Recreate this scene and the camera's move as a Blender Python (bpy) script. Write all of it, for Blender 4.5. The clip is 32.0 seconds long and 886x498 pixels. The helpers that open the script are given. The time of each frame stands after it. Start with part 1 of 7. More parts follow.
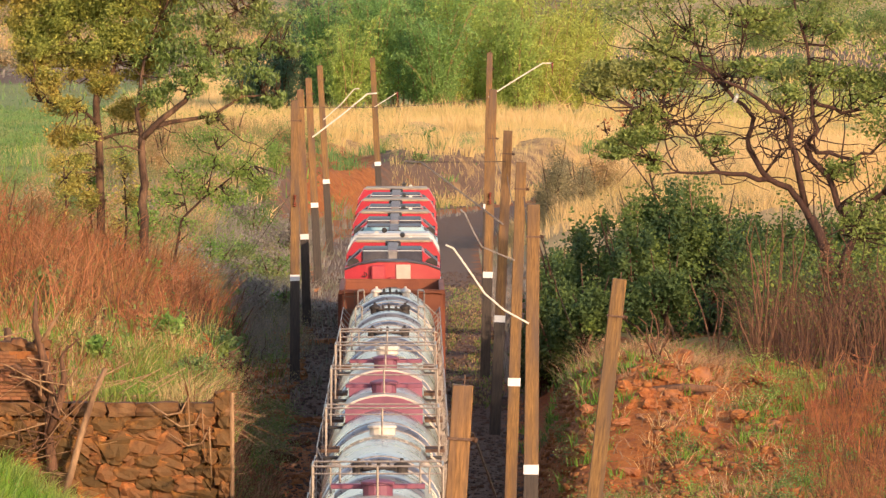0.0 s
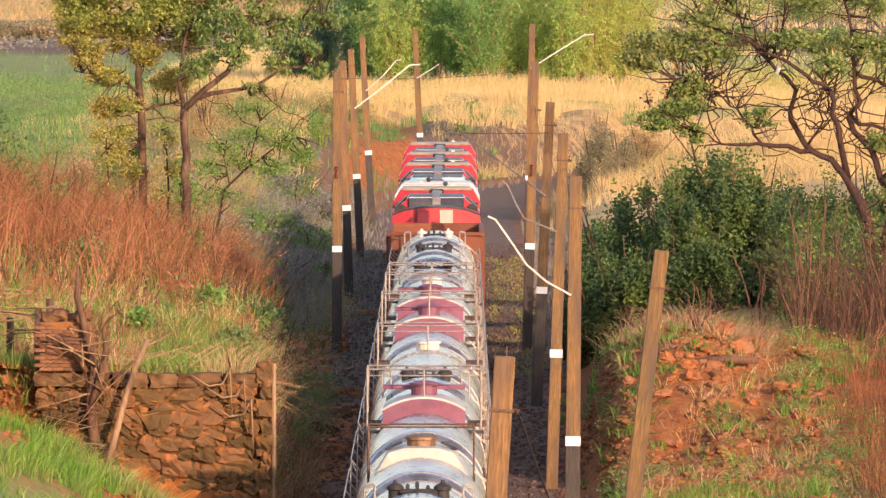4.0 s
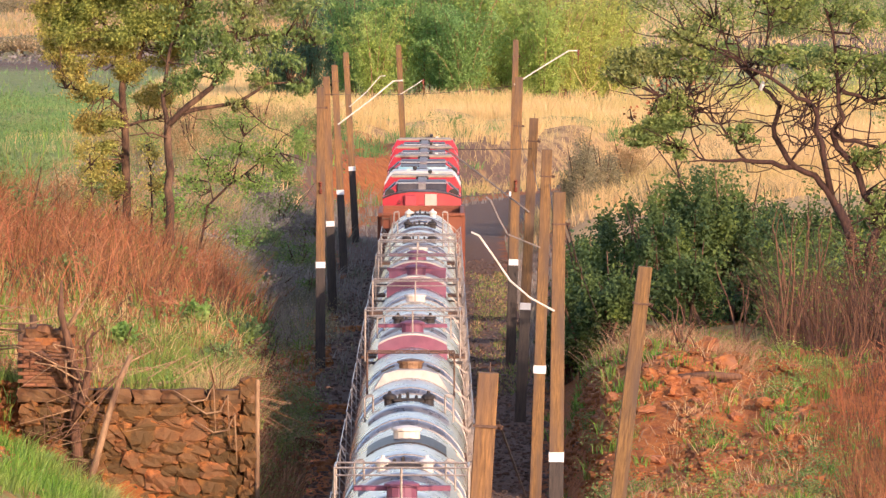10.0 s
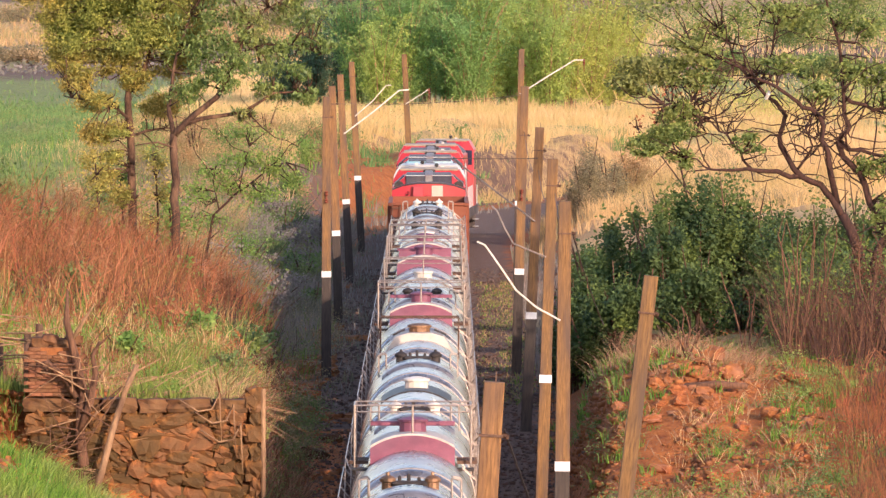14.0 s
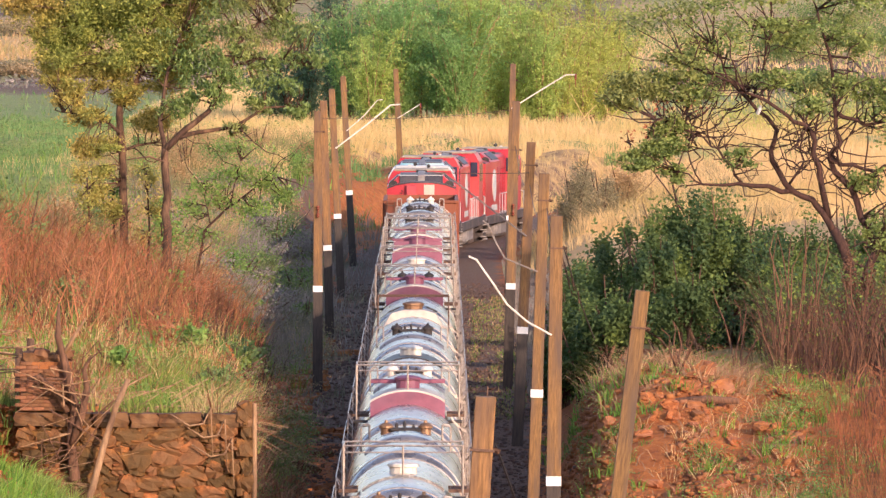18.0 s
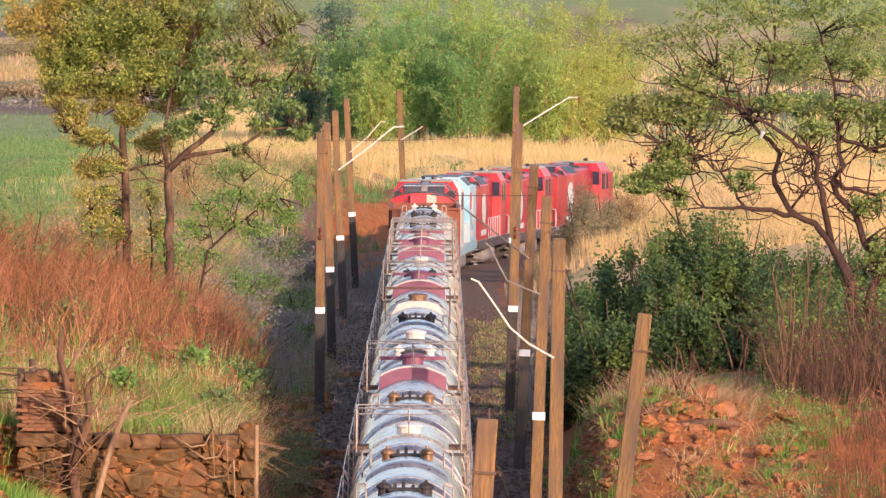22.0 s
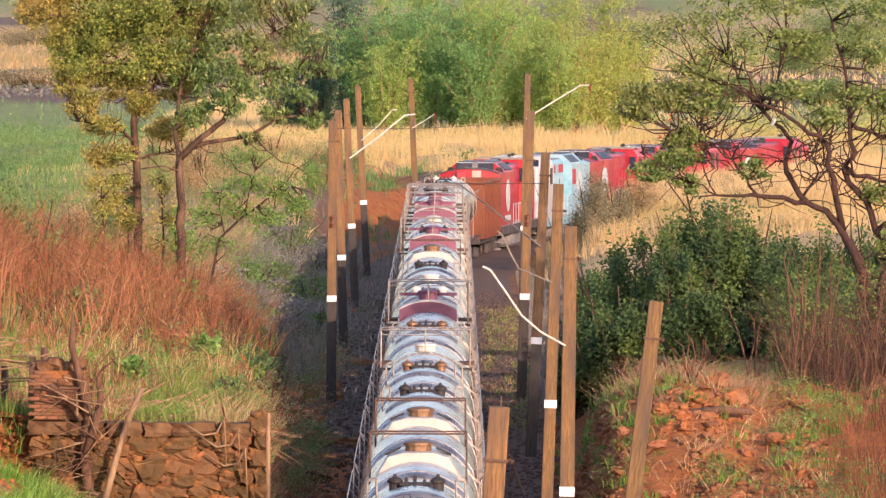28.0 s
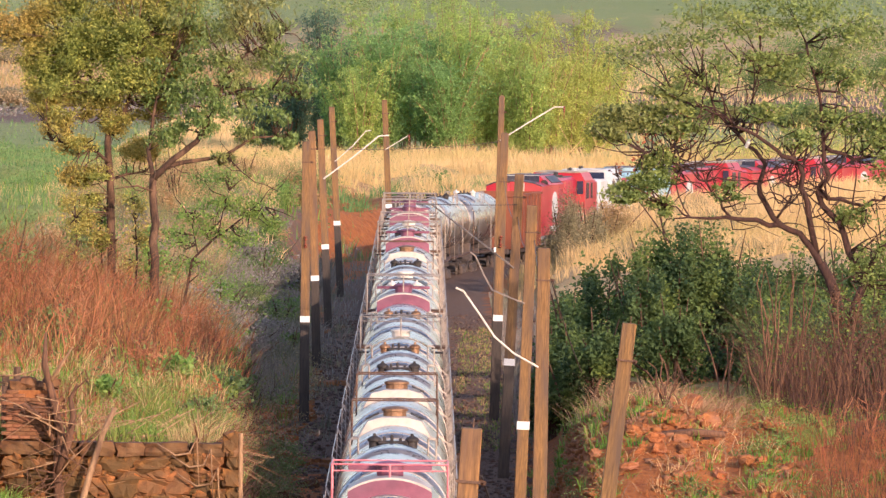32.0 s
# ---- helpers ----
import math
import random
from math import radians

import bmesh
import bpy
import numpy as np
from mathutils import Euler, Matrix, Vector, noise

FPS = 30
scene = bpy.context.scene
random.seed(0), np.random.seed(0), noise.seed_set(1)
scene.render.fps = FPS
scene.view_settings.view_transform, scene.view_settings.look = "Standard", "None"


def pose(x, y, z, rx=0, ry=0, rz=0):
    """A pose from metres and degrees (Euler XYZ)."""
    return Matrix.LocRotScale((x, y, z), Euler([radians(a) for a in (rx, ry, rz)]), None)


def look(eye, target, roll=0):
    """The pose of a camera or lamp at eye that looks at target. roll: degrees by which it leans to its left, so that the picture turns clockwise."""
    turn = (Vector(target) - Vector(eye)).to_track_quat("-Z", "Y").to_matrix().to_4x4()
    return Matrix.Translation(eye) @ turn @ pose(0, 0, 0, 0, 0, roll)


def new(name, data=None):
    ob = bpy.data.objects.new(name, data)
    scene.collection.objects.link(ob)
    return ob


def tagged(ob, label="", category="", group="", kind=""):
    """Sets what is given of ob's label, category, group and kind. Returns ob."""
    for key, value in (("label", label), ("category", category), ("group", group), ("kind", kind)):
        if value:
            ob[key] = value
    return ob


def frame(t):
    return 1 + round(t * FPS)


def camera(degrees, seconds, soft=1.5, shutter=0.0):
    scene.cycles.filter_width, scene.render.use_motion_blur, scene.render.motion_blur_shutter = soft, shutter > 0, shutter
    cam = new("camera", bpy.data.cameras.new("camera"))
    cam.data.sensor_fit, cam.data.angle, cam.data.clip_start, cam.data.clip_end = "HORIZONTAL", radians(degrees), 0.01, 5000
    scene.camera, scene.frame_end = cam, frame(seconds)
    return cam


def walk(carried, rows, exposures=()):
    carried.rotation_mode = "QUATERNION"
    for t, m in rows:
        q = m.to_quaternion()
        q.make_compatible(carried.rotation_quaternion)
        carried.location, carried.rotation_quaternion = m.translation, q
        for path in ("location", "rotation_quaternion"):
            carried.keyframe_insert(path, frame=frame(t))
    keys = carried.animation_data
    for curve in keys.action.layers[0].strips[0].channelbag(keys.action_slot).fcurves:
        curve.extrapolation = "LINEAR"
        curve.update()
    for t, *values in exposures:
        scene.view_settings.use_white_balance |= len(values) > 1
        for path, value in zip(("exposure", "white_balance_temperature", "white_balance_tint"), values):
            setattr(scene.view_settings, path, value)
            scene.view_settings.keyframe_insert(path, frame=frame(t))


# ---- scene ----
cam = camera(4.5, 32.0, soft=1.4)
EYE = (0.0, 0.0, 14.4)

# seconds, degrees turned left of the track's line, degrees below the horizon, roll
AIM = [
    (0, -0.1505, 1.5705, -0.073), (0.5, -0.1113, 1.5395, 0.139), (1, -0.0550, 1.5272, 0.122),
    (1.5, 0.0016, 1.6053, 0.019), (2, 0.0253, 1.6625, 0.137), (2.5, 0.0309, 1.6928, 0.084),
    (3, 0.0528, 1.7133, 0.091), (3.5, 0.0639, 1.7188, -0.013), (5.5, 0.0531, 1.6976, 0.045),
    (6, 0.0441, 1.6965, 0.083), (6.5, 0.0350, 1.6922, 0.085), (7, 0.0105, 1.6784, 0.122),
    (7.5, -0.0144, 1.6626, 0.088), (8, -0.0338, 1.6567, -0.011), (8.5, -0.0406, 1.6549, -0.066),
    (9, -0.0457, 1.6447, -0.059), (9.5, -0.0391, 1.6445, 0.045), (10, -0.0198, 1.6349, 0.028),
    (10.5, 0.0150, 1.6365, -0.023), (11, 0.0447, 1.6422, 0.083), (11.5, 0.0664, 1.6492, 0.058),
    (12, 0.0670, 1.6532, -0.002), (12.5, 0.0536, 1.6486, 0.031), (13, 0.0316, 1.6362, 0.000),
    (13.5, 0.0160, 1.6256, -0.087), (14, 0.0098, 1.5873, 0.000), (14.5, -0.0037, 1.5601, 0.181),
    (16.5, -0.0211, 1.5400, 0.026), (17, -0.0246, 1.5318, 0.180), (17.5, -0.0288, 1.5254, 0.106),
    (18, -0.0337, 1.5129, 0.037), (18.5, -0.0483, 1.5155, 0.128), (19, -0.0585, 1.5043, 0.118),
    (19.5, -0.0570, 1.4951, 0.088), (20, -0.0468, 1.4879, 0.219), (20.5, -0.0344, 1.4950, 0.085),
    (21, -0.0257, 1.4793, 0.274), (21.5, -0.0171, 1.4487, 0.263), (22, -0.0205, 1.4003, 0.283),
    (22.5, -0.0246, 1.3782, 0.193), (23, -0.0383, 1.3650, 0.272), (23.5, -0.0603, 1.3549, 0.245),
    (24, -0.0734, 1.3428, 0.267), (24.5, -0.0783, 1.3452, 0.044), (25, -0.0682, 1.3604, 0.219),
    (25.5, -0.0631, 1.3974, 0.094), (27.5, 0.0186, 1.4519, 0.212), (28, 0.0379, 1.4618, 0.211),
    (28.5, 0.0539, 1.4710, 0.285), (29, 0.0588, 1.4709, 0.270), (29.5, 0.0495, 1.4663, 0.305),
    (30, 0.0405, 1.4571, 0.245), (30.5, 0.0361, 1.4456, 0.275), (31, 0.0309, 1.4446, 0.327),
    (31.5, -0.0166, 1.4059, 0.338), (32, -0.0967, 1.3535, 0.457),
]


def aim(yaw, down, roll):
    a, b = radians(yaw), radians(down)
    way = Vector((-math.sin(a) * math.cos(b), math.cos(a) * math.cos(b), -math.sin(b)))
    return look(EYE, Vector(EYE) + way * 100, roll)


walk(cam, [(t, aim(yaw, down, roll)) for t, yaw, down, roll in AIM], [(0.0, 0.24, 6750, 24), (1.2, 0.37, 6750, 24), (3.2, 0.39, 6600, 26), (5.6, 0.4, 6150, 31), (32.0, 0.34, 5950, 31)])

# ---- light ----
SUN_AZ, SUN_EL = 150.0, 15.5          # degrees clockwise from the track's line (+y), degrees above the horizon
world = bpy.data.worlds.new("world")
scene.world = world
world.use_nodes = True
wt = world.node_tree
sky = wt.nodes.new("ShaderNodeTexSky")
sky.sky_type, sky.sun_disc = "NISHITA", False
sky.sun_elevation, sky.sun_rotation = radians(SUN_EL), radians(SUN_AZ)
sky.air_density, sky.dust_density = 1.3, 0.9
wt.links.new(sky.outputs[0], wt.nodes["Background"].inputs[0])
wt.nodes["Background"].inputs[1].default_value = 0.21
sun_data = bpy.data.lights.new("sun", "SUN")
sun_data.energy, sun_data.angle, sun_data.color = 4.05, radians(0.6), (1.0, 0.74, 0.46)
sun = new("sun", sun_data)
_az, _el = radians(SUN_AZ), radians(SUN_EL)
sun.matrix_world = look((math.sin(_az) * math.cos(_el) * 90, math.cos(_az) * math.cos(_el) * 90, math.sin(_el) * 90), (0, 0, 0))

# ---- materials ----


def _nodes(name):
    m = bpy.data.materials.new(name)
    m.use_nodes = True
    return m, m.node_tree, m.node_tree.nodes["Principled BSDF"]


def mat(name, c1, c2, scale=4.0, rough=0.7, metal=0.0, bump=0.15, c3=None, patch=0.6, vary=0.0, island=0.0, thin=0.0,
        stretch=(1, 1, 1), rough2=None, detail=6.0):
    """Two colours mixed by fine noise, a third in large patches, brightness varied from piece to piece."""
    m, nt, bsdf = _nodes(name)
    n, ln = nt.nodes, nt.links.new
    co = n.new("ShaderNodeTexCoord")
    mp = n.new("ShaderNodeMapping")
    mp.inputs["Scale"].default_value = stretch
    ln(co.outputs["Object"], mp.inputs["Vector"])
    fine = n.new("ShaderNodeTexNoise")
    fine.inputs["Scale"].default_value, fine.inputs["Detail"].default_value = scale, detail
    fine.inputs["Roughness"].default_value = 0.65
    ln(mp.outputs[0], fine.inputs["Vector"])
    ramp = n.new("ShaderNodeValToRGB")
    ramp.color_ramp.elements[0].position, ramp.color_ramp.elements[1].position = 0.32, 0.68
    ramp.color_ramp.elements[0].color, ramp.color_ramp.elements[1].color = (*c1, 1), (*c2, 1)
    ln(fine.outputs[0], ramp.inputs[0])
    out = ramp.outputs[0]
    if c3:
        big = n.new("ShaderNodeTexNoise")
        big.inputs["Scale"].default_value, big.inputs["Detail"].default_value = scale * 0.17, 4
        ln(mp.outputs[0], big.inputs["Vector"])
        cut = n.new("ShaderNodeMapRange")
        cut.inputs["From Min"].default_value, cut.inputs["From Max"].default_value = patch - 0.12, patch + 0.08
        ln(big.outputs[0], cut.inputs["Value"])
        mx = n.new("ShaderNodeMix")
        mx.data_type = "RGBA"
        ln(cut.outputs[0], mx.inputs[0])
        ln(out, mx.inputs[6])
        mx.inputs[7].default_value = (*c3, 1)
        out = mx.outputs[2]
    if vary or island:
        src = n.new("ShaderNodeObjectInfo").outputs["Random"] if vary else n.new("ShaderNodeNewGeometry").outputs["Random Per Island"]
        amt = vary or island
        hs = n.new("ShaderNodeHueSaturation")
        rng = n.new("ShaderNodeMapRange")
        rng.inputs["To Min"].default_value, rng.inputs["To Max"].default_value = 1 - amt, 1 + amt
        ln(src, rng.inputs["Value"])
        ln(rng.outputs[0], hs.inputs["Value"])
        hue = n.new("ShaderNodeMapRange")
        hue.inputs["To Min"].default_value, hue.inputs["To Max"].default_value = 0.5 + 0.05 * amt, 0.5 - 0.01 * amt
        ln(src, hue.inputs["Value"])
        ln(hue.outputs[0], hs.inputs["Hue"])
        ln(out, hs.inputs["Color"])
        out = hs.outputs[0]
    ln(out, bsdf.inputs["Base Color"])
    bsdf.inputs["Metallic"].default_value = metal
    bsdf.inputs["Roughness"].default_value = rough
    if rough2 is not None:
        rr = n.new("ShaderNodeMapRange")
        rr.inputs["To Min"].default_value, rr.inputs["To Max"].default_value = rough, rough2
        ln(fine.outputs[0], rr.inputs["Value"])
        ln(rr.outputs[0], bsdf.inputs["Roughness"])
    if bump:
        bp = n.new("ShaderNodeBump")
        bp.inputs["Strength"].default_value, bp.inputs["Distance"].default_value = bump, 0.04
        ln(fine.outputs[0], bp.inputs["Height"])
        ln(bp.outputs[0], bsdf.inputs["Normal"])
    if thin:
        tr = n.new("ShaderNodeBsdfTranslucent")
        ln(out, tr.inputs["Color"])
        ms = n.new("ShaderNodeMixShader")
        ms.inputs[0].default_value = thin
        ln(bsdf.outputs[0], ms.inputs[1])
        ln(tr.outputs[0], ms.inputs[2])
        ln(ms.outputs[0], n["Material Output"].inputs[0])
    return m


def ground_mat():
    """Bare red earth, green turf and straw, mixed by the cover stored on the sheet; dull dirt where there is none."""
    m, nt, bsdf = _nodes("ground_cover")
    n, ln = nt.nodes, nt.links.new
    co = n.new("ShaderNodeTexCoord")
    att = n.new("ShaderNodeAttribute")
    att.attribute_name = "cover"
    sep = n.new("ShaderNodeSeparateColor")
    ln(att.outputs["Color"], sep.inputs[0])

    def noise_tex(scale, det=6.0):
        t = n.new("ShaderNodeTexNoise")
        t.inputs["Scale"].default_value, t.inputs["Detail"].default_value = scale, det
        t.inputs["Roughness"].default_value = 0.68
        ln(co.outputs["Object"], t.inputs["Vector"])
        return t.outputs[0]

    fine, mid, wide = noise_tex(2.6, 9.0), noise_tex(0.45), noise_tex(0.05, 5.0)

    def tone(a, b, src):
        r = n.new("ShaderNodeValToRGB")
        r.color_ramp.elements[0].position, r.color_ramp.elements[1].position = 0.33, 0.67
        r.color_ramp.elements[0].color, r.color_ramp.elements[1].color = (*a, 1), (*b, 1)
        ln(src, r.inputs[0])
        return r.outputs[0]

    def blend(fac, a, b):
        mx = n.new("ShaderNodeMix")
        mx.data_type = "RGBA"
        ln(fac, mx.inputs[0]), ln(a, mx.inputs[6]), ln(b, mx.inputs[7])
        return mx.outputs[2]

    def weight(chan, src):
        ad = n.new("ShaderNodeMath")
        ad.operation = "ADD"
        ln(chan, ad.inputs[0]), ln(src, ad.inputs[1])
        r = n.new("ShaderNodeMapRange")
        r.inputs["From Min"].default_value, r.inputs["From Max"].default_value = 0.85, 1.1
        ln(ad.outputs[0], r.inputs["Value"])
        return r.outputs[0]

    col = tone((0.12, 0.07, 0.048), (0.23, 0.14, 0.092), fine)
    col = blend(weight(sep.outputs[0], mid), col, tone((0.24, 0.062, 0.014), (0.57, 0.2, 0.04), fine))
    col = blend(weight(sep.outputs[2], mid), col, tone((0.48, 0.31, 0.12), (0.66, 0.45, 0.2), fine))
    col = blend(weight(sep.outputs[1], mid), col, blend(wide, tone((0.12, 0.2, 0.05), (0.26, 0.33, 0.09), fine),
                                                       tone((0.2, 0.24, 0.07), (0.36, 0.38, 0.12), fine)))
    ln(col, bsdf.inputs["Base Color"])
    bsdf.inputs["Roughness"].default_value = 0.95
    bp = n.new("ShaderNodeBump")
    bp.inputs["Strength"].default_value, bp.inputs["Distance"].default_value = 0.9, 0.25
    ln(fine, bp.inputs["Height"])
    ln(bp.outputs[0], bsdf.inputs["Normal"])
    return m


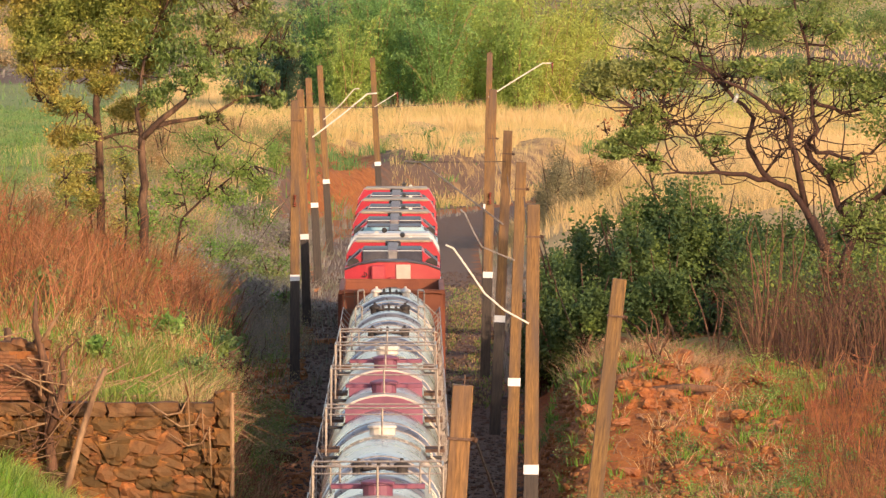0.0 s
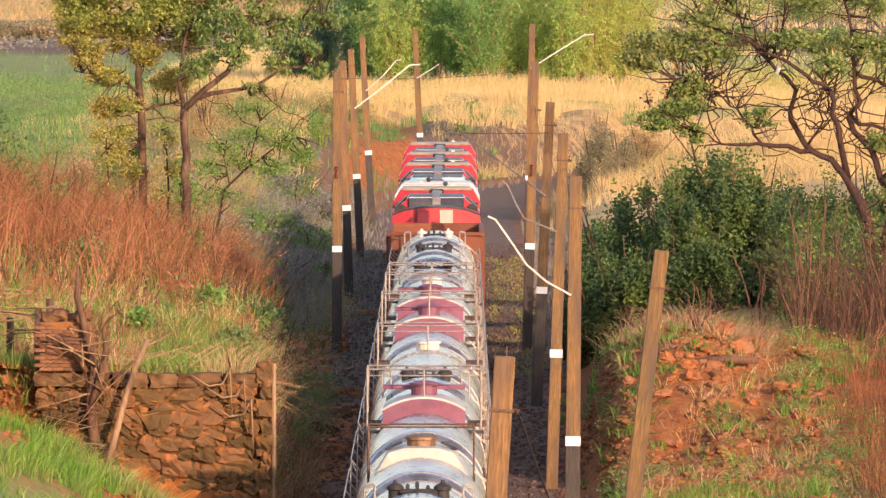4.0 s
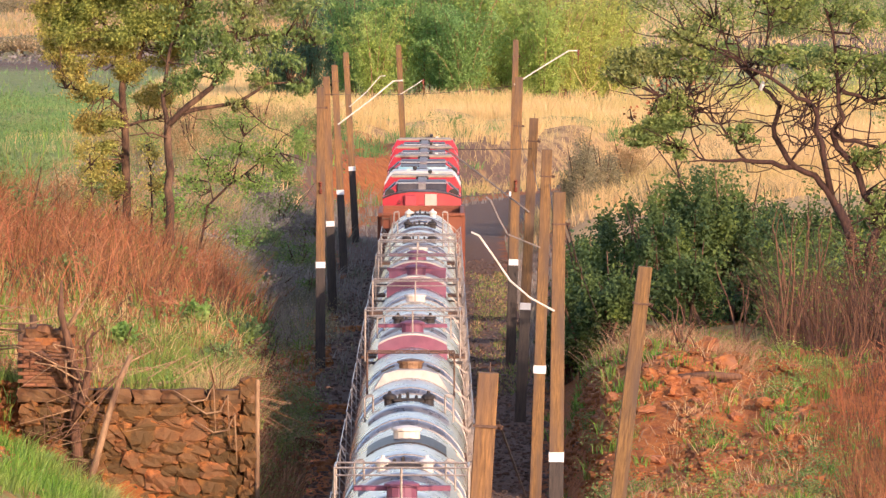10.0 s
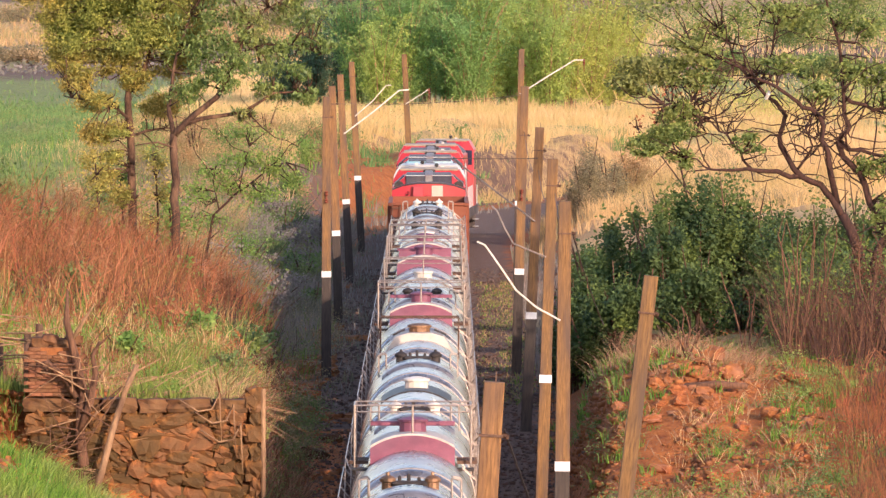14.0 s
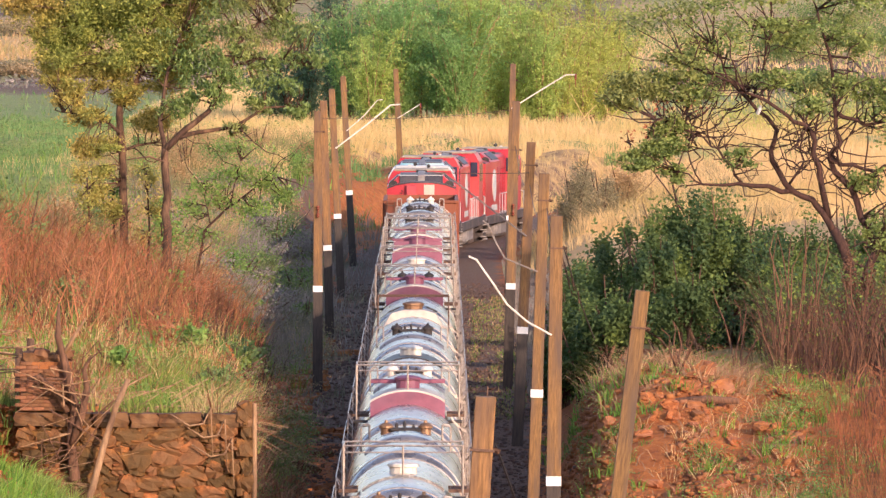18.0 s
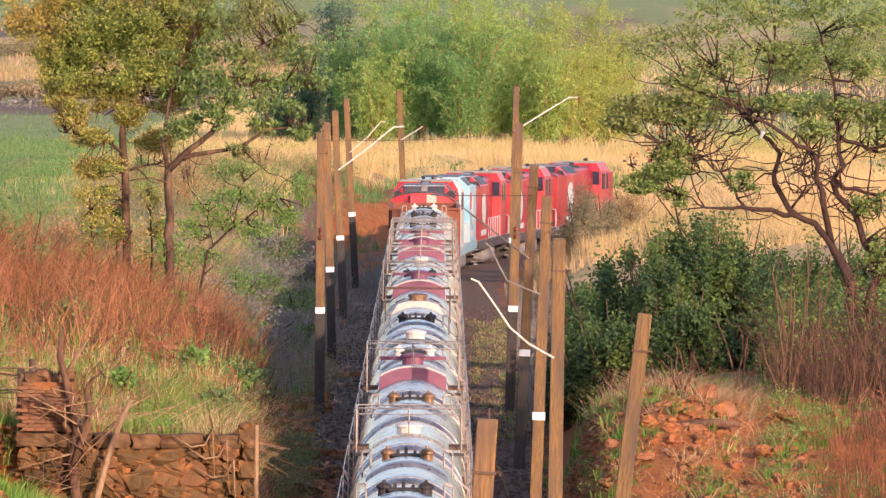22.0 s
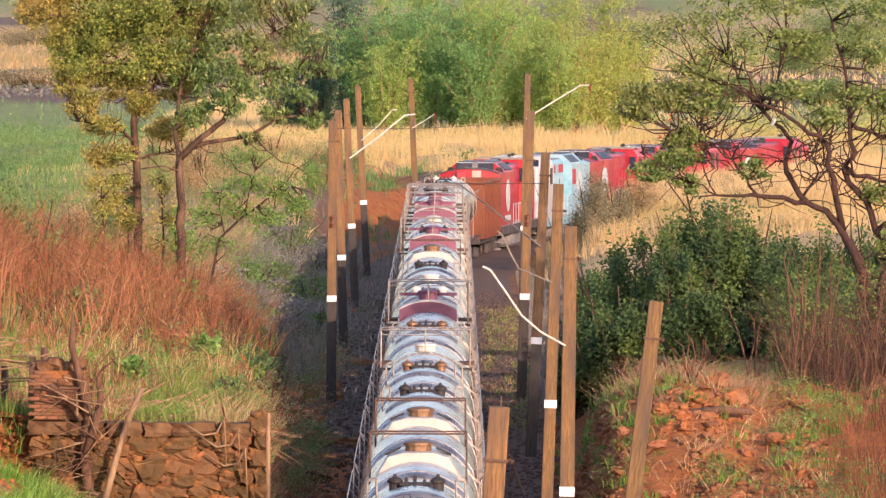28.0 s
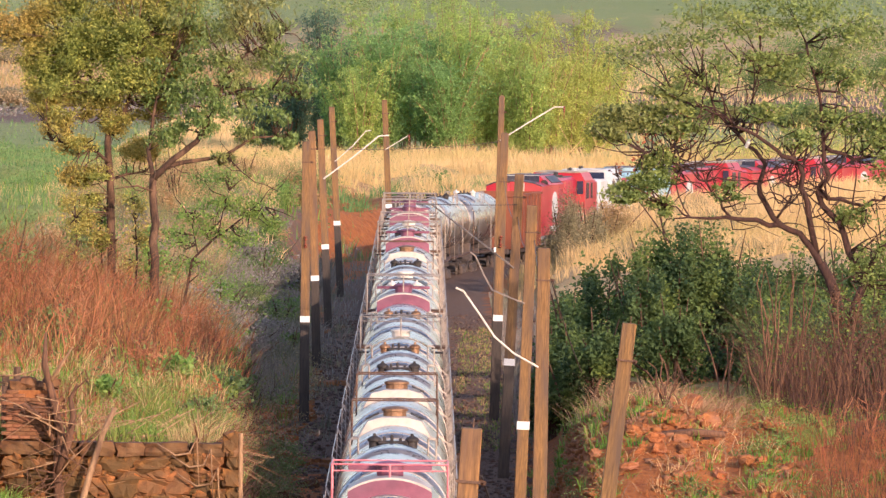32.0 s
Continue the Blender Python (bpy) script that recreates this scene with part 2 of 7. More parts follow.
M = {
    "ground": ground_mat(),
    "ballast": mat("ballast", (0.06, 0.042, 0.036), (0.19, 0.13, 0.10), 9, 0.95, bump=0.9, c3=(0.17, 0.085, 0.055), patch=0.6),
    # the gleam of sky and sun on the rails is painted in as pale steel
    "rail": mat("rail_steel", (0.62, 0.57, 0.53), (0.8, 0.75, 0.7), 6, 0.4, 0.25),
    "sleeper": mat("sleeper_wood", (0.03, 0.022, 0.016), (0.08, 0.055, 0.04), 8, 0.9, vary=0.3, stretch=(1, 6, 6)),
    "mast": mat("mast_timber", (0.10, 0.052, 0.02), (0.32, 0.17, 0.058), 5, 0.8, bump=0.4, c3=(0.12, 0.075, 0.05), patch=0.56,
                vary=0.2, stretch=(7, 7, 0.6)),
    # shade on the lower masts, put into a darker timber colour
    "mast_base": mat("mast_foot_shade", (0.035, 0.03, 0.028), (0.09, 0.07, 0.055), 5, 0.85, bump=0.4, stretch=(7, 7, 0.6)),
    "white_paint": mat("white_paint", (0.72, 0.72, 0.7), (0.85, 0.85, 0.82), 9, 0.6, c3=(0.5, 0.45, 0.4), patch=0.68),
    "iron": mat("rusty_iron", (0.09, 0.05, 0.035), (0.2, 0.12, 0.08), 12, 0.7, 0.4),
    "galv": mat("galvanised_pipe", (0.26, 0.22, 0.19), (0.46, 0.40, 0.34), 10, 0.45, 0.5),
    "wire": mat("wire", (0.05, 0.04, 0.035), (0.11, 0.08, 0.06), 10, 0.6, 0.5),
    "insulator": mat("glazed_insulator", (0.2, 0.05, 0.03), (0.32, 0.1, 0.06), 10, 0.25),
    "silver": mat("silver_tank_paint", (0.22, 0.205, 0.2), (0.5, 0.475, 0.455), 1.8, 0.2, 0.72, 0.06, c3=(0.24, 0.18, 0.15), patch=0.54,
                  vary=0.1, stretch=(1, 0.35, 1), rough2=0.36),
    "stained": mat("stained_tank_top", (0.012, 0.011, 0.011), (0.06, 0.05, 0.045), 2.5, 0.5, 0.2, 0.05, c3=(0.2, 0.17, 0.15), patch=0.64),
    "cream": mat("cream_saddle", (0.46, 0.41, 0.35), (0.64, 0.59, 0.52), 3, 0.5, 0.1, 0.08, c3=(0.4, 0.28, 0.2), patch=0.66),
    "purple": mat("faded_maroon_paint", (0.17, 0.045, 0.08), (0.29, 0.09, 0.14), 2.5, 0.5, 0, 0.08, c3=(0.2, 0.10, 0.15), patch=0.58),
    "pink": mat("faded_red_pipe", (0.62, 0.16, 0.2), (0.75, 0.28, 0.3), 4, 0.5, 0.1, 0.05),
    "dark": mat("grimy_black", (0.016, 0.015, 0.015), (0.06, 0.05, 0.045), 6, 0.7, 0.1),
    "bogie": mat("bogie_grime", (0.04, 0.035, 0.035), (0.12, 0.10, 0.095), 6, 0.85, 0.1, c3=(0.16, 0.12, 0.10), patch=0.62),
    "wheel": mat("wheel_steel", (0.08, 0.06, 0.05), (0.2, 0.17, 0.15), 7, 0.5, 0.6),
    "brass": mat("brown_valve", (0.16, 0.08, 0.04), (0.36, 0.22, 0.12), 7, 0.5, 0.4),
    "ivory": mat("ivory_valve", (0.62, 0.56, 0.46), (0.8, 0.76, 0.68), 5, 0.5),
    "red": mat("red_locomotive_paint", (0.36, 0.012, 0.034), (0.5, 0.022, 0.05), 1.5, 0.38, 0, 0.03, c3=(0.5, 0.09, 0.09), patch=0.62, vary=0.08),
    "red_dusty": mat("sooty_red_paint", (0.34, 0.03, 0.05), (0.5, 0.07, 0.08), 2.0, 0.55, 0, 0.05, c3=(0.2, 0.06, 0.07), patch=0.6),
    "roof_black": mat("sooty_roof", (0.025, 0.025, 0.03), (0.11, 0.10, 0.11), 3, 0.5, 0.1, 0.05, c3=(0.3, 0.27, 0.27), patch=0.63),
    # dusty roof with low gold sunlight put into its beige
    "roof_sunlit": mat("dusty_sunlit_roof", (0.3, 0.24, 0.17), (0.52, 0.43, 0.3), 3, 0.55, 0.1, 0.05, c3=(0.16, 0.12, 0.11), patch=0.62),
    "pale_blue": mat("pale_blue_paint", (0.18, 0.42, 0.52), (0.34, 0.56, 0.64), 2, 0.42, c3=(0.5, 0.56, 0.58), patch=0.55),
    "white_body": mat("dusty_white_paint", (0.46, 0.5, 0.51), (0.64, 0.67, 0.66), 2, 0.45, c3=(0.5, 0.46, 0.42), patch=0.64),
    "screen": mat("dark_radiator_screen", (0.016, 0.018, 0.035), (0.04, 0.042, 0.065), 5, 0.5, 0.0, 0.05, c3=(0.1, 0.09, 0.09), patch=0.62),
    "glass": mat("dark_cab_glass", (0.02, 0.026, 0.05), (0.035, 0.045, 0.085), 2, 0.08, bump=0),
    "orange": mat("rust_orange_wagon", (0.12, 0.032, 0.016), (0.25, 0.07, 0.028), 2.0, 0.7, 0, 0.15, c3=(0.26, 0.08, 0.035), patch=0.58, stretch=(1, 1, 0.4)),
    "grey_step": mat("grey_running_gear", (0.16, 0.15, 0.15), (0.34, 0.31, 0.29), 4, 0.7, 0.1, c3=(0.5, 0.46, 0.42), patch=0.66),
    "bark": mat("tree_bark", (0.03, 0.018, 0.012), (0.13, 0.07, 0.042), 6, 0.95, bump=0.9, c3=(0.24, 0.14, 0.08), patch=0.62, stretch=(2.5, 2.5, 0.7)),
    "bark_red": mat("reddish_bark", (0.028, 0.015, 0.012), (0.095, 0.046, 0.034), 5, 0.95, bump=0.6, stretch=(2.5, 2.5, 0.7)),
    "bark_brown": mat("brown_stems", (0.075, 0.038, 0.022), (0.22, 0.11, 0.06), 5, 0.9, bump=0.4, stretch=(3, 3, 0.7)),
    "leaf_olive": mat("olive_leaves", (0.19, 0.26, 0.05), (0.46, 0.46, 0.1), 0.9, 0.75, bump=0, c3=(0.54, 0.34, 0.1), patch=0.53, island=0.4, thin=0.35),
    "leaf_green": mat("green_leaves", (0.10, 0.185, 0.05), (0.22, 0.31, 0.09), 0.9, 0.75, bump=0, c3=(0.28, 0.27, 0.09), patch=0.6, island=0.28, thin=0.35),
    "leaf_t4": mat("plate_leaves", (0.15, 0.23, 0.06), (0.33, 0.38, 0.095), 0.9, 0.7, bump=0, c3=(0.25, 0.25, 0.085), patch=0.66, island=0.3, thin=0.3),
    "leaf_t2": mat("strap_leaves", (0.15, 0.24, 0.06), (0.28, 0.36, 0.10), 1.2, 0.45, bump=0, c3=(0.36, 0.33, 0.11), patch=0.6, island=0.4, thin=0.35),
    # yellow-green c3 patches paint the sunlit highlights on the dark hedge
    "leaf_dark": mat("dark_hedge_leaves", (0.03, 0.072, 0.036), (0.08, 0.145, 0.047), 1.3, 0.8, bump=0, c3=(0.22, 0.29, 0.05), patch=0.54, island=0.25, thin=0.35),
    "leaf_bright": mat("bright_green_leaves", (0.13, 0.27, 0.05), (0.28, 0.42, 0.09), 0.9, 0.75, bump=0, c3=(0.34, 0.4, 0.1), patch=0.6, island=0.35, thin=0.4),
    "bamboo": mat("bamboo_leaves", (0.27, 0.44, 0.11), (0.47, 0.59, 0.16), 0.12, 0.75, bump=0, c3=(0.5, 0.52, 0.13), patch=0.52, island=0.25, thin=0.5),
    "bamboo_deep": mat("deep_bamboo_leaves", (0.17, 0.35, 0.12), (0.32, 0.48, 0.14), 0.12, 0.75, bump=0, c3=(0.36, 0.42, 0.11), patch=0.56, island=0.3, thin=0.45),
    "bamboo_gold": mat("yellow_bamboo_leaves", (0.34, 0.42, 0.09), (0.56, 0.58, 0.14), 0.12, 0.75, bump=0, c3=(0.62, 0.56, 0.15), patch=0.55, island=0.25, thin=0.5),
    # shade over the grove trees is put into this darker leaf colour
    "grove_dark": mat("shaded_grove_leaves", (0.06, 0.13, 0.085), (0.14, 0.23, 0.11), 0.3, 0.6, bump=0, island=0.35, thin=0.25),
    "straw": mat("golden_straw", (0.62, 0.41, 0.18), (0.82, 0.58, 0.3), 0.12, 0.8, bump=0, c3=(0.58, 0.44, 0.17), patch=0.55, island=0.16, thin=0.35),
    "weed": mat("rusty_dry_weeds", (0.13, 0.038, 0.02), (0.38, 0.125, 0.05), 0.6, 0.85, bump=0, c3=(0.36, 0.19, 0.08), patch=0.61, island=0.6, thin=0.2),
    "weed_stem": mat("rusty_weed_stems", (0.16, 0.055, 0.025), (0.4, 0.16, 0.07), 2.0, 0.85, bump=0, c3=(0.46, 0.25, 0.12), patch=0.58, vary=0.3),
    "grass": mat("green_grass", (0.08, 0.185, 0.015), (0.22, 0.36, 0.045), 0.7, 0.55, bump=0, c3=(0.3, 0.31, 0.07), patch=0.62, island=0.5, thin=0.4),
    "lush": mat("lush_grass", (0.09, 0.24, 0.018), (0.27, 0.43, 0.055), 0.8, 0.5, bump=0, c3=(0.4, 0.4, 0.12), patch=0.62, island=0.45, thin=0.45),
    "dull_grass": mat("dull_meadow_grass", (0.10, 0.21, 0.06), (0.21, 0.33, 0.10), 0.08, 0.7, bump=0, c3=(0.28, 0.28, 0.11), patch=0.62, island=0.35, thin=0.35),
    "tan": mat("tan_dry_scrub", (0.38, 0.235, 0.11), (0.58, 0.385, 0.19), 0.3, 0.85, bump=0, c3=(0.24, 0.24, 0.1), patch=0.58, island=0.25, thin=0.3),
    # dry grass whose grey holds the bluish shade of the left slope
    "grey_grass": mat("shade_grey_dry_grass", (0.2, 0.175, 0.155), (0.37, 0.325, 0.275), 0.4, 0.85, bump=0, c3=(0.15, 0.17, 0.085), patch=0.6, island=0.25, thin=0.3),
    "tan_green": mat("grey_olive_brush", (0.16, 0.16, 0.09), (0.34, 0.29, 0.17), 0.8, 0.85, bump=0, c3=(0.42, 0.31, 0.17), patch=0.56, island=0.4, thin=0.35),
    "stone": mat("brown_wall_stone", (0.045, 0.02, 0.01), (0.47, 0.17, 0.042), 3.6, 0.92, bump=1.0, c3=(0.15, 0.075, 0.03), patch=0.57, vary=0.45),
    "coping": mat("weathered_coping", (0.045, 0.02, 0.01), (0.2, 0.08, 0.027), 5, 0.92, bump=0.8, c3=(0.27, 0.15, 0.07), patch=0.66, vary=0.2),
    "mortar": mat("earth_mortar", (0.05, 0.02, 0.009), (0.2, 0.085, 0.03), 7, 0.97, bump=0.6),
    "brick": mat("orange_brick", (0.15, 0.06, 0.03), (0.3, 0.13, 0.062), 8, 0.9, bump=0.5, vary=0.2),
    "earth": mat("red_earth", (0.2, 0.062, 0.02), (0.46, 0.17, 0.055), 4, 0.97, bump=0.9, c3=(0.34, 0.15, 0.08), patch=0.6, vary=0.15),
    "dead_wood": mat("dead_wood", (0.26, 0.15, 0.075), (0.48, 0.3, 0.16), 6, 0.9, bump=0.5, c3=(0.16, 0.09, 0.05), patch=0.6, stretch=(3, 3, 0.6)),
}

# ---- mesh helpers ----
RNG = np.random.default_rng(7)


def smooth(x, a, b):
    t = np.clip((x - a) / (b - a), 0, 1)
    return t * t * (3 - 2 * t)


def array_mesh(name, verts, faces, material, shade=False):
    """A mesh from numpy arrays; every face has the same number of corners."""
    verts, faces = np.asarray(verts, np.float32).reshape(-1, 3), np.asarray(faces, np.int32)
    k = faces.shape[1]
    me = bpy.data.meshes.new(name)
    me.vertices.add(len(verts))
    me.vertices.foreach_set("co", verts.ravel())
    me.loops.add(faces.size)
    me.loops.foreach_set("vertex_index", faces.ravel())
    me.polygons.add(len(faces))
    me.polygons.foreach_set("loop_start", np.arange(0, faces.size, k, dtype=np.int32))
    me.polygons.foreach_set("loop_total", np.full(len(faces), k, np.int32))
    me.update(calc_edges=True)
    me.materials.append(material)
    if shade:
        me.polygons.foreach_set("use_smooth", np.ones(len(faces), bool))
    return me


def part(name, bm, material, parent, label="", at=None, shade=False):
    me = bpy.data.meshes.new(name)
    if shade:
        for f in bm.faces:
            f.smooth = True
    bm.to_mesh(me)
    bm.free()
    me.materials.append(material)
    return piece(name, me, parent, at, label)


def piece(name, me, parent, at=None, label=""):
    ob = new(name, me)
    ob.parent = parent
    if at is not None:
        ob.matrix_basis = at
    return tagged(ob, label)


def thing(name, m, label, category, group="", kind=""):
    ob = new(name)
    ob.empty_display_size = 0.3
    ob.matrix_basis = m
    return tagged(ob, label, category, group, kind)


def box(bm, x, y, z, sx, sy, sz, bevel=0.0, m=None):
    """A bevelled box centred on x, y with its foot at z."""
    at = Matrix.Translation((x, y, z + sz / 2)) @ Matrix.Diagonal((sx, sy, sz, 1))
    vs = bmesh.ops.create_cube(bm, size=1.0, matrix=(m @ at) if m else at)["verts"]
    if bevel:
        es = list({e for v in vs for e in v.link_edges})
        bmesh.ops.bevel(bm, geom=es, offset=bevel, segments=1, affect="EDGES")
    return bm


def boxes(*args):
    bm = bmesh.new()
    for a in args:
        box(bm, *a)
    return bm


def tube(bm, pts, radii, sides=6, cap=True):
    """A tapered tube along a line of points."""
    pts = [Vector(p) for p in pts]
    if not hasattr(radii, "__len__"):
        radii = [radii] * len(pts)
    rings = []
    for i, p in enumerate(pts):
        d = (pts[min(i + 1, len(pts) - 1)] - pts[max(i - 1, 0)]).normalized()
        a = d.orthogonal().normalized() if i == 0 else (a - d * a.dot(d)).normalized()
        b = d.cross(a)
        rings.append([bm.verts.new(p + (a * math.cos(2 * math.pi * k / sides) + b * math.sin(2 * math.pi * k / sides)) * radii[i])
                      for k in range(sides)])
    for r0, r1 in zip(rings, rings[1:]):
        for k in range(sides):
            bm.faces.new((r0[k], r0[(k + 1) % sides], r1[(k + 1) % sides], r1[k]))
    if cap:
        bm.faces.new(rings[0][::-1])
        bm.faces.new(rings[-1])
    return bm


def tubes(lines, r, sides=5):
    bm = bmesh.new()
    for pts in lines:
        tube(bm, pts, r, sides)
    return bm


def lathe(bm, profile, axis="z", sides=24, at=(0, 0, 0)):
    """Turn a profile of (radius, height) about an axis."""
    rings = []
    for r, h in profile:
        ring = []
        for k in range(sides):
            c, s = math.cos(2 * math.pi * k / sides) * r, math.sin(2 * math.pi * k / sides) * r
            p = {"z": (c, s, h), "y": (c, h, s), "x": (h, c, s)}[axis]
            ring.append(bm.verts.new(Vector(p) + Vector(at)))
        rings.append(ring)
    for r0, r1 in zip(rings, rings[1:]):
        for k in range(sides):
            bm.faces.new((r0[k], r0[(k + 1) % sides], r1[(k + 1) % sides], r1[k]))
    bm.faces.new(rings[0][::-1])
    bm.faces.new(rings[-1])
    bmesh.ops.recalc_face_normals(bm, faces=bm.faces[:])
    return bm


# ---- plan: the track's line and the lie of the land ----
TRACK_X, BEND_NEAR, BEND_FAR, R_NEAR, R_FAR = -0.65, 200.0, 520.0, 800.0, 430.0


def track_x(y):
    y = np.asarray(y, float)
    near = np.clip(BEND_NEAR - y, 0, None)
    far = np.clip(y - BEND_FAR, 0, 180)
    past = np.clip(y - BEND_FAR - 180, 0, None)
    return TRACK_X - near ** 2 / (2 * R_NEAR) + far ** 2 / (2 * R_FAR) * (1 + 0.06 * (far / 180) ** 2) + past * 0.52


def along(s):
    """Place and heading on the track, s metres along it."""
    if s < BEND_NEAR:
        a = (BEND_NEAR - s) / R_NEAR
        return TRACK_X - R_NEAR * (1 - math.cos(a)), BEND_NEAR - R_NEAR * math.sin(a), a
    if s > BEND_FAR:
        a = (s - BEND_FAR) / R_FAR
        return TRACK_X + R_FAR * (1 - math.cos(a)), BEND_FAR + R_FAR * math.sin(a), a
    return TRACK_X, s, 0.0


def dip(s):
    """The line falls a little where it enters the curve."""
    return -0.42 * smooth(np.asarray(s, float), 500.0, 588.0)


def on_track(s, z=0.0):
    """The pose of a bogie-mounted vehicle's middle, nose along the track."""
    x, y, a = along(s)
    return Matrix.Translation((x, y, z + float(dip(s)))) @ Matrix.Rotation(-a, 4, "Z")


WAVES = [(RNG.uniform(0.5, 1.0), RNG.uniform(0, 6.28), RNG.uniform(0, 6.28)) for _ in range(24)]


def rough(x, y, size):
    """Uneven ground: a sum of crossed waves, about -1 to 1."""
    out = 0
    for i, (k, a, p) in enumerate(WAVES[:12]):
        f = 6.28 / size * k * (1 + 0.37 * (i % 4))
        out = out + np.sin(f * (x * math.cos(a) + y * math.sin(a)) + p) / (1 + 0.5 * (i % 4))
    return out / 4.5


def land(x, y):
    """Height of the ground."""
    x, y = np.asarray(x, float), np.asarray(y, float)
    dt = (x - track_x(y)) / np.sqrt(1 + (np.clip(y - BEND_FAR, 0, 180) / R_FAR) ** 2)
    right, left = np.clip(dt, 0, None), np.clip(-dt, 0, None)
    # right bank: shoulder of red earth, then a rising field
    h_r = np.interp(y, [0, 150, 225, 262, 278, 287, 296, 330, 380, 450, 520, 545, 570, 610, 650, 760], [2.0, 1.6, 1.1, 0.9, 1.0, 2.4, 3.1, 2.6, 2.2, 1.3, 1.6, 2.4, 2.8, 2.7, 2.4, 2.2])
    lip = np.interp(y, [235, 258, 305, 335, 480, 540], [6.4, 5.0, 5.0, 6.4, 6.4, 8.2])
    z_r = h_r * smooth(right, 4.0 + np.where(y > 400, 0.5, 0.25) * (lip - 6.4), lip) + np.clip(right - 6.4, 0, 12) * np.interp(y, [200, 300, 400, 520, 600], [0.06, 0.06, 0.03, 0.1, 0.08])
    # left bank: steep cut, then a long slope
    h_l = np.interp(y, [0, 150, 231, 238.5, 239.6, 240.4, 280, 320, 360, 400, 450, 520, 580, 640, 700], [0.95, 0.95, 0.95, 0.4, 0.0, 4.5, 4.3, 3.8, 3.1, 2.2, 1.4, 1.6, 2.7, 2.6, 2.2])
    foot = np.interp(y, [0, 230, 239.6, 240.4, 300, 420, 520, 575], [2.9, 2.9, 2.95, 3.35, 3.6, 4.6, 4.8, 7.2])
    wide = np.interp(y, [0, 239.6, 240.4, 300, 400, 520], [0.05, 0.05, 0.5, 1.4, 3.0, 3.0])
    z_l = h_l * smooth(left, foot, foot + wide) + np.clip(left - foot - wide, 0, 14) * np.interp(y, [0, 231, 239.6, 240.4, 270, 320, 400, 480, 600], [0.63, 0.63, 0.42, 0.13, 0.2, 0.28, 0.3, 0.18, 0.05])
    z = np.where(dt > 0, z_r, z_l) - 0.35 + dip(y) * (1 - smooth(np.abs(dt), 5.0, 9.0))
    z = z + np.where(dt > 3.6, 1.15 * np.exp(-((x - 5.9) / 1.7) ** 2 - ((y - 290) / 7.0) ** 2) + 0.5 * np.exp(-((x - 9.0) / 1.6) ** 2 - ((y - 282) / 6.0) ** 2), 0.0)
    z = z + 0.75 * np.exp(-((x + 4.5) / 0.9) ** 2 - ((y - 301) / 6.0) ** 2)
    knolls = smooth(-dt, 6.5, 10.0) * smooth(y, 392, 425) * (1 - smooth(y, 690, 780))
    z = z + knolls * (0.55 * rough(x, y * 0.4, 5.5) + 0.75 * rough(x + 31, y * 0.35, 13.0)) + smooth(dt, 9, 13) * smooth(y, 540, 570) * (1 - smooth(y, 690, 780)) * 0.3 * rough(x, y * 0.3, 9.0)
    # far plain and the hills behind it
    plain = 2.1 + 10 * smooth(y, 1700, 3400) + 26 * smooth(y, 3200, 5600)
    k = smooth(y, 660, 800)
    z = z * (1 - k) + plain * k
    bumpy = smooth(np.abs(dt), 3.8, 7)
    z = z + bumpy * (rough(x, y, 9.0) * 0.22 + rough(x + 40, y, 2.3) * np.where(dt > 0, 0.24, 0.1)) + smooth(y, 900, 2200) * rough(x, y, 700.0) * 3.0
    # rise under the viewpoint
    hill = 12.7 * (1 - smooth(y, 12, 62)) * smooth(dt, 5.5, 16.0)
    return np.maximum(z, hill)


def sheet_lines(core, step, far, grow=1.16):
    out = list(np.arange(core[0], core[1] + step / 2, step))
    d, v = step, out[-1]
    while v < far:
        d *= grow
        v += d
        out.append(v)
    d, v = step, out[0]
    while v > -far if core[0] < 0 and far < 4000 else v > -400:
        d *= grow
        v -= d
        out.insert(0, v)
    return np.array(out)


